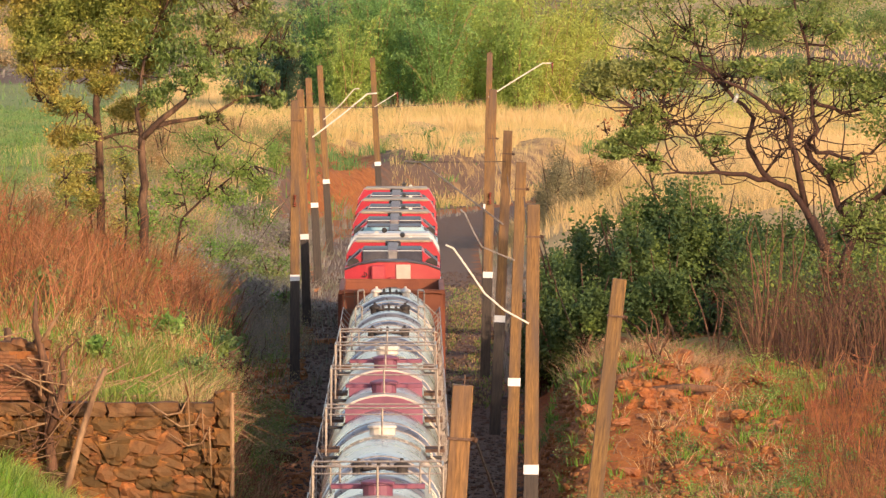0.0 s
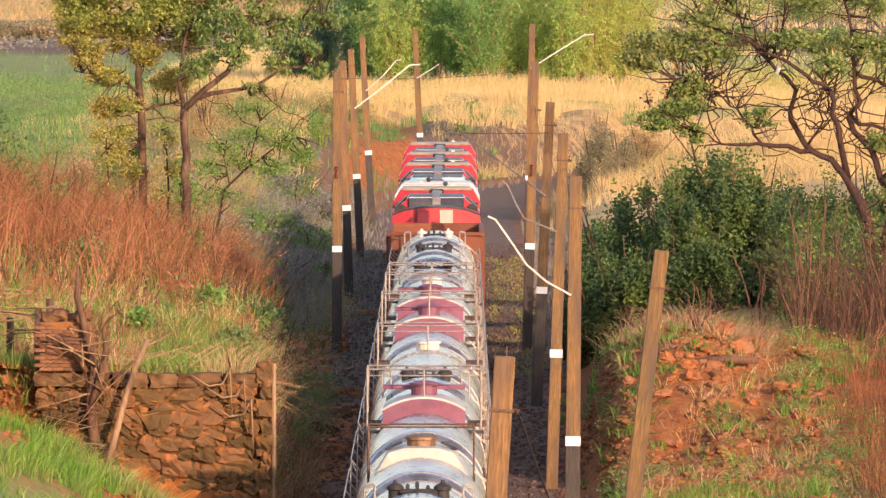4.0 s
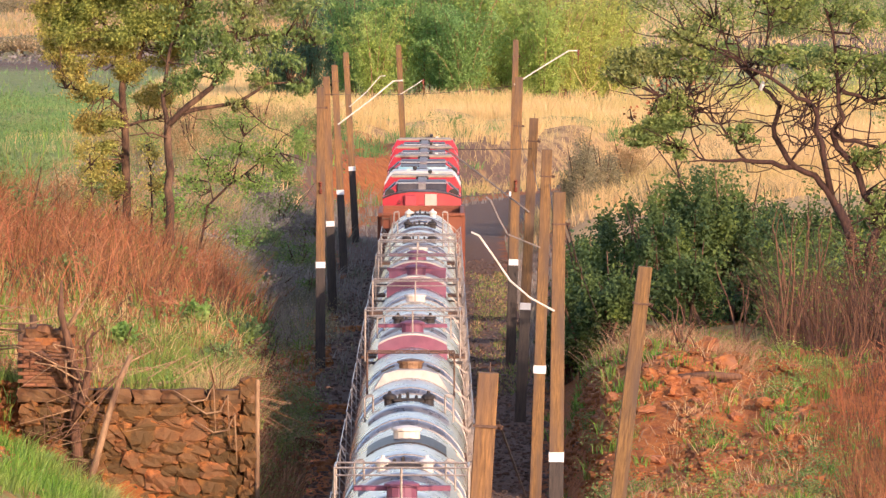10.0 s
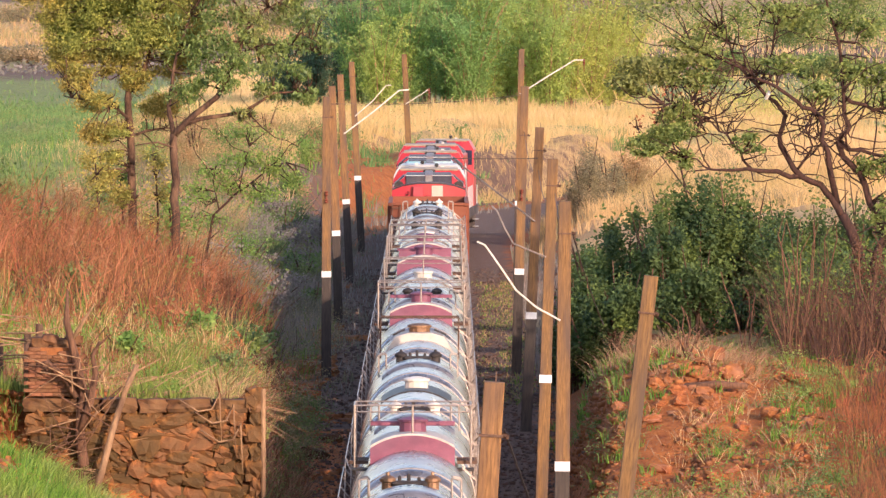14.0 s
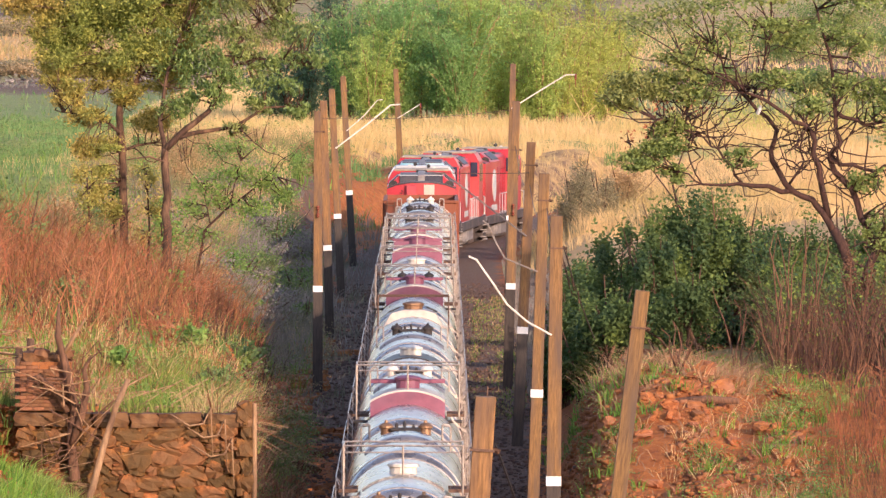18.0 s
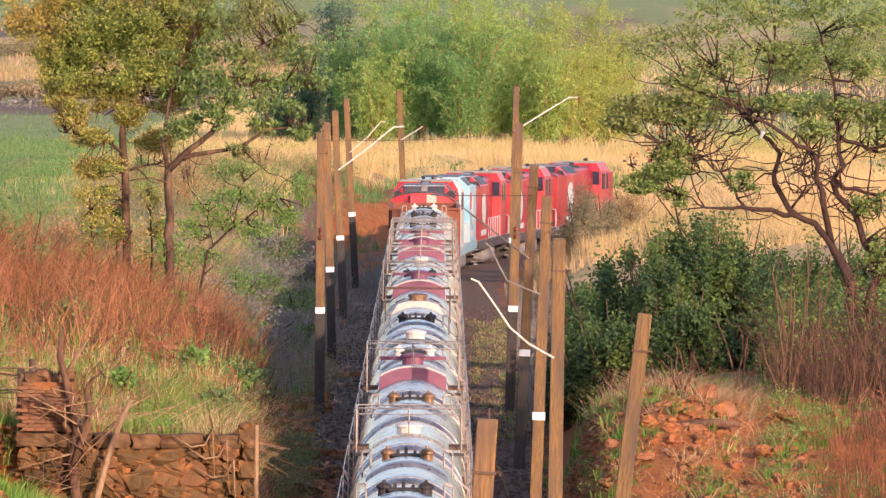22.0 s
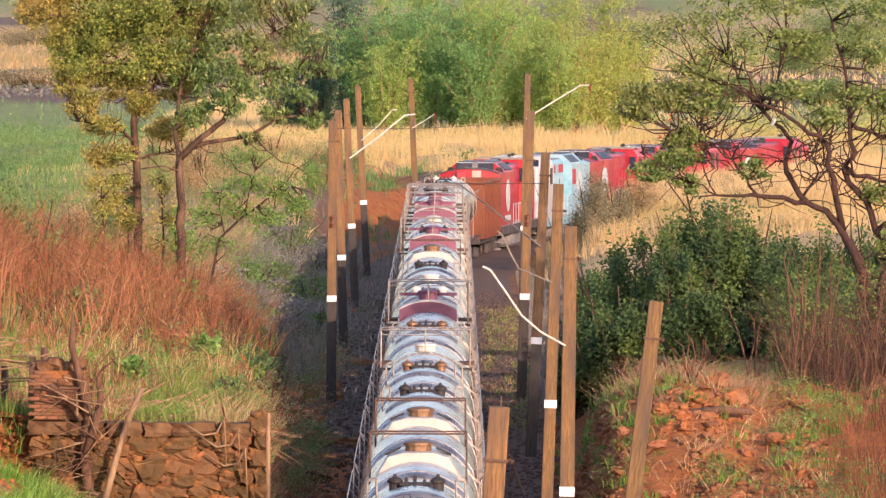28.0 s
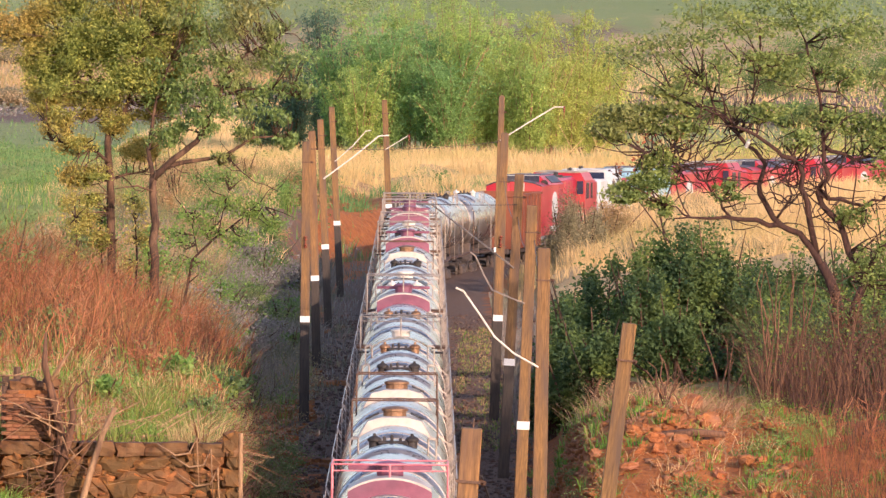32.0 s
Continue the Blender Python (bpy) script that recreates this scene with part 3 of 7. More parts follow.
def build_ground():
    xs = sheet_lines((-26.0, 34.0), 0.45, 2600)
    ys = np.concatenate([np.arange(-260, 190, 6.0), np.arange(190, 460, 1.0), np.arange(460, 720, 2.0), 720 * 1.035 ** np.arange(0, 64)])
    gx, gy = np.meshgrid(xs, ys)
    gz = land(gx, gy)
    nx, ny = len(xs), len(ys)
    idx = np.arange(nx * ny).reshape(ny, nx)
    faces = np.stack([idx[:-1, :-1], idx[:-1, 1:], idx[1:, 1:], idx[1:, :-1]], -1).reshape(-1, 4)
    me = array_mesh("ground", np.stack([gx, gy, gz], -1), faces, M["ground"], True)
    dt = gx - track_x(gy)
    n1 = rough(gx * 1.3, gy * 0.7, 14.0)
    red = np.interp(gy, [0, 225, 290, 330, 420, 520, 600, 640, 720], [0.9, 1.0, 1.0, 0.7, 0.5, 0.75, 0.7, 0.35, 0.0]) * smooth(np.abs(dt), 2.3, 4.3)
    red = red + smooth(gy, 950, 1200) * (0.25 + 0.45 * rough(gx + 90, gy * 0.25, 45.0))
    red = np.where((dt < -2.4) & (dt > -5.4) & (gy > 285) & (gy < 330), 1.0, red)
    red = np.where((dt < -5.5) & (gy > 320), red * 0.5, red)
    red = np.where((dt < -5.0) & (gx < -2.0 + 0.8 * n1) & (gx > -6.2 + 0.8 * n1) & (gy > 555) & (gy < 640), 1.0, red)
    # left plain, y 1000 to 1230: thin cover paints a dark shadow band
    green = np.where(dt < 0, np.interp(gy, [200, 238, 244, 340, 420, 600, 700, 850, 960, 1030, 1900, 2400], [0.5, 0.4, 0.25, 0.2, 0.3, 0.35, 0.55, 0.6, 0.6, 0.1, 0.25, 0.7]),
                     np.interp(gy, [200, 262, 272, 300, 330, 420, 600, 800, 900, 1600, 2200], [0.3, 0.4, 0.1, 0.12, 0.45, 0.25, 0.2, 0.3, 0.5, 0.62, 0.7])) * smooth(np.abs(dt), 4, 7) + 0.12 * n1 + 0.35 * smooth(-gx, 13.5 - 2 * n1 + np.clip(gy - 500, 0, 250) * 0.025, 17 - 2 * n1 + np.clip(gy - 500, 0, 250) * 0.03) * smooth(gy, 420, 450) * (1 - smooth(gy, 840, 900))
    gold = np.where(dt < 0, np.interp(gy, [200, 300, 400, 545, 640, 780, 840, 1000, 1230, 1300, 1600, 1900], [0.1, 0.2, 0.15, 0.2, 0.7, 0.8, 0.75, 0.25, 0.25, 0.8, 0.8, 0.5]) * np.maximum(smooth(gx, -25 + 3 * n1, -18 + 3 * n1), smooth(gy, 1000, 1200)),
                    np.interp(gy, [200, 330, 420, 520, 780, 840, 1500, 1800, 2400], [0.1, 0.2, 0.35, 0.85, 0.9, 0.7, 0.7, 0.65, 0.55])) * smooth(np.abs(dt), np.where(dt < 0, 5.0, 3.8), np.where(dt < 0, 8.0, 6.0)) + 0.1 * rough(gx, gy, 25.0) + 0.5 * smooth(gy, 850, 1100) * rough(gx, gy * 0.3, 50.0) + 0.7 * smooth(gy, 1500, 2200) * rough(gx, gy * 0.12, 170.0)
    red = red + 0.2 * smooth(gy, 1600, 2400) * rough(gx + 300, gy * 0.1, 130.0)
    bare = smooth(-dt, 4.5, 6.5) * smooth(gy, 395, 415) * (1 - smooth(gy, 600, 680)) * (1 - smooth(-gx, 13.0 - 2 * n1, 17.0 - 2 * n1))
    green, gold = green * (1 - 0.75 * bare), gold * (1 - 0.6 * bare)
    gold = gold + 0.5 * smooth(-gx, 22, 36) * smooth(gy, 1230, 1330) * (1 - smooth(gy, 1750, 1950))
    cover = np.stack([red, green, gold, np.ones_like(red)], -1).clip(0, 1).astype(np.float32)
    att = me.attributes.new("cover", "FLOAT_COLOR", "POINT")
    att.data.foreach_set("color", cover.ravel())
    tagged(new("ground", me), "red earth banks, grassy slopes and golden fields", "ground", kind="structure")


build_ground()


def build_track():
    """Ballast bed, sleepers and the two rails."""
    s_all = np.arange(-110, 760, 4.0)
    verts, faces = [], []
    prof = [(-2.3, -0.52), (-1.5, -0.15), (1.5, -0.15), (2.3, -0.52)]
    for i, s in enumerate(s_all):
        m = on_track(float(s))
        verts += [m @ Vector((px, 0, pz)) for px, pz in prof]
        if i:
            a = 4 * i
            faces += [(a - 4 + k, a - 3 + k, a + 1 + k, a + k) for k in range(3)]
    bed = new("road_bed", array_mesh("road_bed", verts, faces, M["ballast"]))
    tagged(bed, "dirty brown stone ballast under the railway track", "track bed", kind="structure")
    track = thing("railway_track", pose(0, 0, 0), "rusty steel rails on dark timber sleepers", "railway track", kind="structure")
    for side in (-0.84, 0.84):
        verts, faces = [], []
        for i, s in enumerate(s_all):
            m = on_track(float(s))
            for px, pz in ((-0.08, -0.17), (-0.05, -0.13), (-0.05, 0.0), (0.05, 0.0), (0.05, -0.13), (0.08, -0.17)):
                verts.append(m @ Vector((side + px, 0, pz)))
            if i:
                a = 6 * i
                faces += [(a - 6 + k, a - 5 + k, a + 1 + k, a + k) for k in range(5)]
        piece("rail", array_mesh("rail", verts, faces, M["rail"]), track, label="steel rail, its gleam put into a pale colour")
    bm = boxes((0, 0, -0.3, 2.7, 0.26, 0.16, 0.015))
    me = bpy.data.meshes.new("sleeper")
    bm.to_mesh(me), bm.free()
    me.materials.append(M["sleeper"])
    for i in range(290):
        piece("sleeper", me, track, on_track(470 + i * 0.65) @ pose(0, 0, 0.02, 0, 0, RNG.uniform(-1.5, 1.5)))
    near = [on_track(150 + i * 0.65) @ pose(0, 0, 0.02) for i in range(492)]
    vs, fs = np.array([v.co for v in me.vertices]), [tuple(p.vertices) for p in me.polygons]
    verts, faces = [], []
    for m in near:
        b = len(verts)
        verts += [m @ Vector(v) for v in vs]
        faces += [tuple(b + i for i in f) for f in fs]
    rest = bpy.data.meshes.new("sleeper_row")
    rest.from_pydata(verts, [], faces)
    rest.materials.append(M["sleeper"])
    tagged(piece("sleeper_row", rest, track), kind="stuff")


build_track()

# ---- masts and their wires ----
MARK_Z = 3.4


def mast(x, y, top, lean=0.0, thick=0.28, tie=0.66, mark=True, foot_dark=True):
    """A squared timber mast with shade painted on its foot, a white band and wire ties near the top."""
    z0 = float(land(x, y)) - 0.4
    low = x - math.tan(radians(lean)) * (top - z0)
    t = thing("catenary_mast", Matrix.Translation((low, y, z0)) @ pose(0, 0, 0, 0, lean, 0),
              "tall squared brown timber mast with a white band", "railway mast", "old line masts")
    h = top - z0
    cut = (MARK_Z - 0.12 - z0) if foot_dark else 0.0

    def shaft(a, b, w0, w1, shift=0.0):
        bm = bmesh.new()
        box(bm, 0, 0, a, 1, 1, b - a)
        for v in bm.verts:
            w = w0 + (w1 - w0) * ((v.co.z - a) / (b - a))
            v.co.x *= w
            v.co.y *= w
        bmesh.ops.bevel(bm, geom=bm.edges[:], offset=0.012, segments=1, affect="EDGES")
        return bm

    # the shaded lower shaft is drawn as a separate dark piece
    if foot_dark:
        part("foot", shaft(0, cut, thick + 0.05, thick + 0.025), M["mast_base"], t, "mast foot with shade put into its dark colour")
    part("shaft", shaft(cut, h, thick + 0.025, thick - 0.02), M["mast"], t)
    part("spike", tubes([[(0.02, 0, h - 0.02), (0.02, 0, h + 0.13)]], 0.012, 4), M["iron"], t)
    if mark:
        low_z = MARK_Z - 0.12 - z0
        part("band", boxes((0, 0, low_z, thick + 0.035, thick + 0.035, 0.2)), M["white_paint"], t, "white painted band")
    if tie:
        bm = boxes((0, 0, h - tie - 0.03, thick + 0.03, thick + 0.03, 0.035))
        tube(bm, [(thick / 2, 0, h - tie), (thick / 2 + 0.07, -0.05, h - tie - 0.02)], 0.035, 5)
        part("wire_tie", bm, M["iron"], t, "twisted wire tie")
    return t


def arm(t, pts, r=0.026, insul=True, paint="galv"):
    """A bent pipe arm given by places (x, z) over the line, carried by its mast."""
    back = t.matrix_basis.inverted()
    y = t.matrix_basis.translation.y - 0.2
    line = [back @ Vector((x, y, z)) for x, z in pts]
    part("arm", tubes([line], r, 6), M[paint], t, "bent pipe arm")
    if insul:
        bm = lathe(bmesh.new(), [(0.02, 0.04), (0.06, 0.0), (0.02, -0.04), (0.06, -0.08), (0.02, -0.12), (0.06, -0.16), (0.02, -0.2), (0.012, -0.5)], "z", 8, tuple(line[-1]))
        part("insulator", bm, M["insulator"], t, "brown stacked insulator")


LX = -3.86
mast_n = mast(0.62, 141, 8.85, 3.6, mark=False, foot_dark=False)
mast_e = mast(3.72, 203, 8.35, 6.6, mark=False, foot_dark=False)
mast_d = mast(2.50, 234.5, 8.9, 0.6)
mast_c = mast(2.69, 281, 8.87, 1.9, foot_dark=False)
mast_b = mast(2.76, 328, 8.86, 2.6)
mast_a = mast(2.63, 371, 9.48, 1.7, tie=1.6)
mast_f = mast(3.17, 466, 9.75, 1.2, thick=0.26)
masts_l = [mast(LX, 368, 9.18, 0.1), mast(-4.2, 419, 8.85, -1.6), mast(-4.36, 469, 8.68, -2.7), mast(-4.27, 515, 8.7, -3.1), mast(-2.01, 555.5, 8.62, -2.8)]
# band on the mast without a darkened foot that leans over the bank
part("band", boxes((0, 0, 3.05, 0.325, 0.325, 0.09)), M["white_paint"], mast_e, "thin white band")
# fallen and bent arms over the track
arm(mast_b, [(2.62, 6.12), (1.6, 6.9), (0.55, 7.7), (0.22, 7.94), (-0.24, 7.97)], insul=False)
arm(mast_c, [(2.52, 6.42), (2.12, 6.58), (1.7, 6.76), (1.5, 7.12), (1.28, 7.6), (1.16, 7.69)], r=0.022, insul=False)
arm(mast_d, [(2.4, 6.42), (1.89, 6.7), (1.48, 7.05), (1.12, 7.58), (0.83, 7.99), (0.67, 8.06)], paint="ivory", r=0.022, insul=False)
arm(mast_f, [(3.1, 7.9), (4.2, 8.6), (5.35, 9.3), (5.75, 9.3)], r=0.03, paint="ivory")
arm(masts_l[2], [(-4.2, 6.2), (-3.0, 7.1), (-1.91, 8.0), (-1.5, 8.03)], paint="ivory", r=0.034, insul=False)
arm(masts_l[3], [(-4.1, 6.2), (-3.3, 6.9), (-2.69, 7.6), (-2.45, 7.62)], r=0.024, paint="ivory", insul=False)
arm(masts_l[4], [(-1.95, 6.15), (-1.29, 6.56), (-0.79, 6.88)], r=0.022, paint="ivory")
for t in (mast_a, masts_l[0]):
    bm = bmesh.new()
    lathe(bm, [(0.02, 0), (0.07, 0.03), (0.02, 0.07), (0.07, 0.11), (0.02, 0.15), (0.02, 0.25), (0.07, 0.28), (0.02, 0.32), (0.07, 0.36), (0.02, 0.4)], "z", 8, (0, -0.22, 6.1))
    part("insulator", bm, M["insulator"], t, "dark stacked insulators")


def wire(name, a, b, sag, label, r=0.012):
    a, b = Vector(a), Vector(b)
    pts = [a.lerp(b, i / 14) - Vector((0, 0, 4 * sag * (i / 14) * (1 - i / 14))) for i in range(15)]
    me = bpy.data.meshes.new(name)
    bm = tubes([pts], r, 4)
    bm.to_mesh(me), bm.free()
    me.materials.append(M["wire"])
    tagged(new(name, me), label, "wire")


wire("cross_wire", (-4.2, 418.8, 8.2), (3.1, 465.8, 7.85), 0.15, "thin dark span wire between two masts")
wire("cross_wire", (0.1, 327.8, 7.96), (2.7, 327.8, 7.96), 0.02, "thin dark tie wire to a mast", 0.016)
wire("feed_wire", (2.6, 370.9, 8.0), (2.72, 328, 7.6), 0.5, "thin dark wire strung from mast to mast")
wire("feed_wire", (2.72, 328, 7.6), (2.67, 281, 8.0), 0.5, "thin dark wire strung from mast to mast")
wire("feed_wire", (2.75, 281, 8.0), (2.6, 234.4, 8.2), 0.5, "thin dark wire strung from mast to mast")
wire("stay_wire", (0.74, 140.85, 8.24), (2.6, 155, 3.0), 0.1, "slack pale stay wire tied to a timber mast", 0.014)
wire("stay_wire", (LX - 0.1, 367.9, 6.2), (-6.6, 369, 2.4), 0.05, "slanting stay wire of a mast")
wire("hanging_wire", (2.66, 234.4, 8.2), (3.35, 238, 6.2), 0.1, "loose wire hanging from a mast over the bushes", 0.014)

# ---- the train ----
SPEED = 7.53
TRAIN = []          # vehicle and its place along the track at the start


def as_mesh(name, bm, material, shade=False):
    me = bpy.data.meshes.new(name)
    if shade:
        for f in bm.faces:
            f.smooth = True
    bm.to_mesh(me), bm.free()
    me.materials.append(material)
    return me


def bogie_meshes():
    bm = bmesh.new()
    for x in (-0.98, 0.98):
        box(bm, x, 0, 0.52, 0.14, 2.3, 0.22, 0.03)
        box(bm, x, 0, 0.36, 0.18, 0.7, 0.22, 0.03)
        for y in (-0.9, 0.9):
            box(bm, x, y, 0.3, 0.2, 0.32, 0.34, 0.04)
        for y in (-0.2, 0, 0.2):
            lathe(bm, [(0.08, 0.34), (0.08, 0.7)], "z", 8, (x, y, 0))
    box(bm, 0, 0, 0.5, 2.0, 0.4, 0.3, 0.03)
    frame_me = as_mesh("bogie_frame", bm, M["bogie"])
    bm = bmesh.new()
    for s in (-1, 1):
        lathe(bm, [(0.06, s * 0.72), (0.40, s * 0.73), (0.46, s * 0.75), (0.46, s * 0.86), (0.40, s * 0.87), (0.16, s * 0.84), (0.1, s * 0.92)], "x", 18)
    lathe(bm, [(0.08, -0.73), (0.08, 0.73)], "x", 8)
    return frame_me, as_mesh("wheelset", bm, M["wheel"])


BOGIE, WHEELSET = bogie_meshes()


def bogie(parent, y, axles=(-0.9, 0.9)):
    b = piece("bogie", BOGIE, parent, pose(0, y, 0))
    for a in axles:
        piece("wheelset", WHEELSET, b, pose(0, a, 0.46), "steel wheel pair")


TANK_R, TANK_Z = 1.27, 2.83
HALF = 7.1


def tank_shell():
    bm = bmesh.new()
    prof = [(0.05, -HALF)] + [(TANK_R * math.sin(a), -HALF + 0.55 * (1 - math.cos(a))) for a in np.radians([15, 30, 45, 60, 75, 90])]
    prof += [(TANK_R, y) for y in (-4, -2, 0, 2, 4)]
    prof += [(r, -y) for r, y in prof[6::-1]]
    lathe(bm, prof, "y", 40, (0, 0, TANK_Z))
    return as_mesh("tank", bm, M["silver"], True)


def tank_band():
    bm = bmesh.new()
    lathe(bm, [(TANK_R + 0.002, -0.06), (TANK_R + 0.022, -0.055), (TANK_R + 0.022, 0.055), (TANK_R + 0.002, 0.06)], "y", 40, (0, 0, TANK_Z))
    return as_mesh("band", bm, M["galv"], True)


def arch(bm, half_w, r, y0, y1, z_low, sides=12):
    """A slab with an arched top lying across the tank."""
    tops = []
    a0 = math.asin(half_w / r)
    for y in (y0, y1):
        row = [bm.verts.new((r * math.sin(a), y, TANK_Z + r * math.cos(a))) for a in np.linspace(-a0, a0, sides)]
        low = [bm.verts.new((v.co.x, y, z_low)) for v in row]
        tops.append((row, low))
    (t0, l0), (t1, l1) = tops
    for k in range(sides - 1):
        bm.faces.new((t0[k], t0[k + 1], t1[k + 1], t1[k]))
        bm.faces.new((l0[k + 1], l0[k], l1[k], l1[k + 1]))
        bm.faces.new((l0[k], l0[k + 1], t0[k + 1], t0[k]))
        bm.faces.new((l1[k + 1], l1[k], t1[k], t1[k + 1]))
    bm.faces.new((l0[0], t0[0], t1[0], l1[0]))
    bm.faces.new((t0[-1], l0[-1], l1[-1], t1[-1]))
    return bm


TOP = TANK_Z + TANK_R


def pipes(name, lines, r, material, sides=5):
    """One mesh for every pipe."""
    return [as_mesh(name(i) if callable(name) else name, tubes([q], r, sides), material) for i, q in enumerate(lines)]


def rail_frame(w, h, y0, y1, material, mid=True, low=True):
    """Guard rail of pipe round the manhole: top rails, mid rails and posts, each a mesh."""
    tops = [[(-w, y0, TOP + h), (w, y0, TOP + h)], [(-w, y1, TOP + h), (w, y1, TOP + h)],
            [(-w, y0, TOP + h), (-w, y1, TOP + h)], [(w, y0, TOP + h), (w, y1, TOP + h)]]
    mids = [[(-w, y0, TOP + h - 0.13), (w, y0, TOP + h - 0.13)], [(-w, y0, TOP + h - 0.5), (-w, y1, TOP + h - 0.5)],
            [(w, y0, TOP + h - 0.5), (w, y1, TOP + h - 0.5)]] if low else []
    posts = [[(x, y, TOP - 0.55), (x, y, TOP + h)] for x in (-w, w) for y in (y0, y1)]
    if mid:
        posts.append([(0, y0, TOP + 0.02), (0, y0, TOP + h)])
    return ([("top_rail", m) for m in pipes("top_rail", tops, 0.02, material)] + [("mid_rail", m) for m in pipes("mid_rail", mids, 0.016, material)]
            + [("rail_post", m) for m in pipes("rail_post", posts, 0.022, material)])


def manhole_bm(lift=0.0):
    bm = bmesh.new()
    lathe(bm, [(0.27, -0.1), (0.27, 0.16), (0.31, 0.17), (0.31, 0.22), (0.2, 0.26), (0.05, 0.28)], "z", 14, (0, 0, TOP + lift))
    return bm


def valve_bm(k):
    return lathe(bmesh.new(), [(0.12, -0.12), (0.12, 0.1), (0.155, 0.12), (0.155, 0.17), (0.11, 0.21), (0.04, 0.24), (0.03, 0.29)], "z", 12, (k * 0.42, 0, TOP - 0.04))


def hatch_bm():
    bm = bmesh.new()
    box(bm, 0, 0.0, TOP - 0.06, 0.66, 0.34, 0.15, 0.04)
    box(bm, -0.05, -0.16, TOP + 0.02, 0.6, 0.12, 0.06, 0.02)
    for x, h in ((-0.2, 0.16), (-0.03, 0.2), (0.16, 0.13)):
        lathe(bm, [(0.035, 0), (0.035, h), (0.015, h + 0.03)], "z", 6, (x, -0.02, TOP))
    return bm


def hoops():
    lines = []
    for s in (-1, 1):
        for y in (-0.35, 0.35):
            x0, x1 = s * 0.78, s * 0.96
            lines.append([(x0, y, TOP - 0.32), (x0, y, TOP + 0.12), (x0 + s * 0.03, y, TOP + 0.15), (x1 - s * 0.03, y, TOP + 0.13), (x1, y, TOP + 0.1), (x1, y, TOP - 0.42)])
    return [("hand_hoop", m) for m in pipes("hand_hoop", lines, 0.022, M["galv"])]


def grating_bm(s):
    bm = bmesh.new()
    for i in range(9):
        box(bm, s * (0.93 + i * 0.04), 0, TOP - 0.3, 0.018, 1.5, 0.05)
    for y in (-0.72, 0.72):
        box(bm, s * 1.09, y, TOP - 0.31, 0.4, 0.05, 0.07)
    return bm


def saddle_bm():
    """Cream drip tray with sloping wings round a rusty manhole."""
    bm = bmesh.new()
    prof = [(-0.92, -0.42), (-0.62, 0.08), (-0.3, 0.17), (0.3, 0.17), (0.62, 0.08), (0.92, -0.42)]
    rows = [[bm.verts.new((x, y, TOP + z)) for x, z in prof] for y in (-1.05, -0.35, 0.35, 1.05)]
    for r0, r1 in zip(rows, rows[1:]):
        for k in range(5):
            bm.faces.new((r0[k], r0[k + 1], r1[k + 1], r1[k]))
    for r in (rows[0], rows[-1]):
        low = [bm.verts.new((v.co.x, v.co.y, TOP - 0.45)) for v in (r[0], r[-1])]
        bm.faces.new((low[0], low[1], *r[::-1]))
    return bm


def saddle_slot(s):
    return box(bmesh.new(), 0, 0.25, 0, 0.34, 0.5, 0.035, 0.008, pose(s * 0.52, 0, TOP + 0.14, 0, s * 24, 0))


MESH = {
    "tank": tank_shell(), "strap": tank_band(),
    "rail_high": rail_frame(1.17, 0.88, -0.95, 0.95, M["galv"]),
    "rail_wide": rail_frame(1.17, 0.62, -0.95, 0.95, M["galv"]),
    "rail_pink": rail_frame(1.17, 0.58, -0.95, 0.95, M["pink"]),
    "rail_gate": rail_frame(1.0, 0.55, -0.6, 0.6, M["iron"], False, False),
    "manhole_w": as_mesh("manhole", manhole_bm(), M["ivory"]),
    "manhole_p": as_mesh("manhole", manhole_bm(0.34), M["purple"]),
    "manhole_r": as_mesh("manhole", manhole_bm(0.12), M["brass"]),
    "valves_w": [("valve", as_mesh("valve", valve_bm(k), M["ivory"])) for k in (-1, 1)], "valves_b": [("valve", as_mesh("valve", valve_bm(k), M["brass"])) for k in (-1, 1)],
    "valves_d": [("valve", as_mesh("valve", valve_bm(k), M["dark"])) for k in (-1, 1)],
    "hatch": as_mesh("hatch", hatch_bm(), M["dark"]), "hoops": hoops(),
    "grating": [("walkway_grating", as_mesh("walkway_grating", grating_bm(k), M["iron"])) for k in (-1, 1)],
    "tray_p": as_mesh("spill_tray", arch(bmesh.new(), 0.84, TANK_R + 0.33, -1.3, 0.9, TOP - 0.62), M["cream"]),
    "lip_p": as_mesh("tray_lip", arch(bmesh.new(), 0.85, TANK_R + 0.29, -1.36, -1.303, TOP - 0.75), M["purple"]),
    "plank_p": [("plank", as_mesh("plank", boxes((k * 0.52, 0.35, TOP + 0.42, 0.66, 0.3, 0.09, 0.01)), M["purple"])) for k in (-1, 1)],
    "side_step": [("side_step", as_mesh("side_step", boxes((k * 1.05, -1.2, TOP - 0.42, 0.36, 0.5, 0.05)), M["dark"])) for k in (-1, 1)],
    "saddle": as_mesh("saddle", saddle_bm(), M["cream"]), "slots": [("slot_cover", as_mesh("slot_cover", saddle_slot(k), M["dark"])) for k in (-1, 1)],
    "saddle_arch": as_mesh("saddle", arch(bmesh.new(), 0.8, TANK_R + 0.05, -1.0, 1.0, TOP - 0.6), M["silver"]),
    "stain": as_mesh("stained_plate", arch(bmesh.new(), 0.8, TANK_R + 0.03, -1.8, 1.9, TOP - 0.7), M["stained"]),
    "jacket": as_mesh("jacket_plate", arch(bmesh.new(), 0.86, TANK_R + 0.05, -4.2, -0.55, TOP - 0.7, 16), M["silver"], True),
}
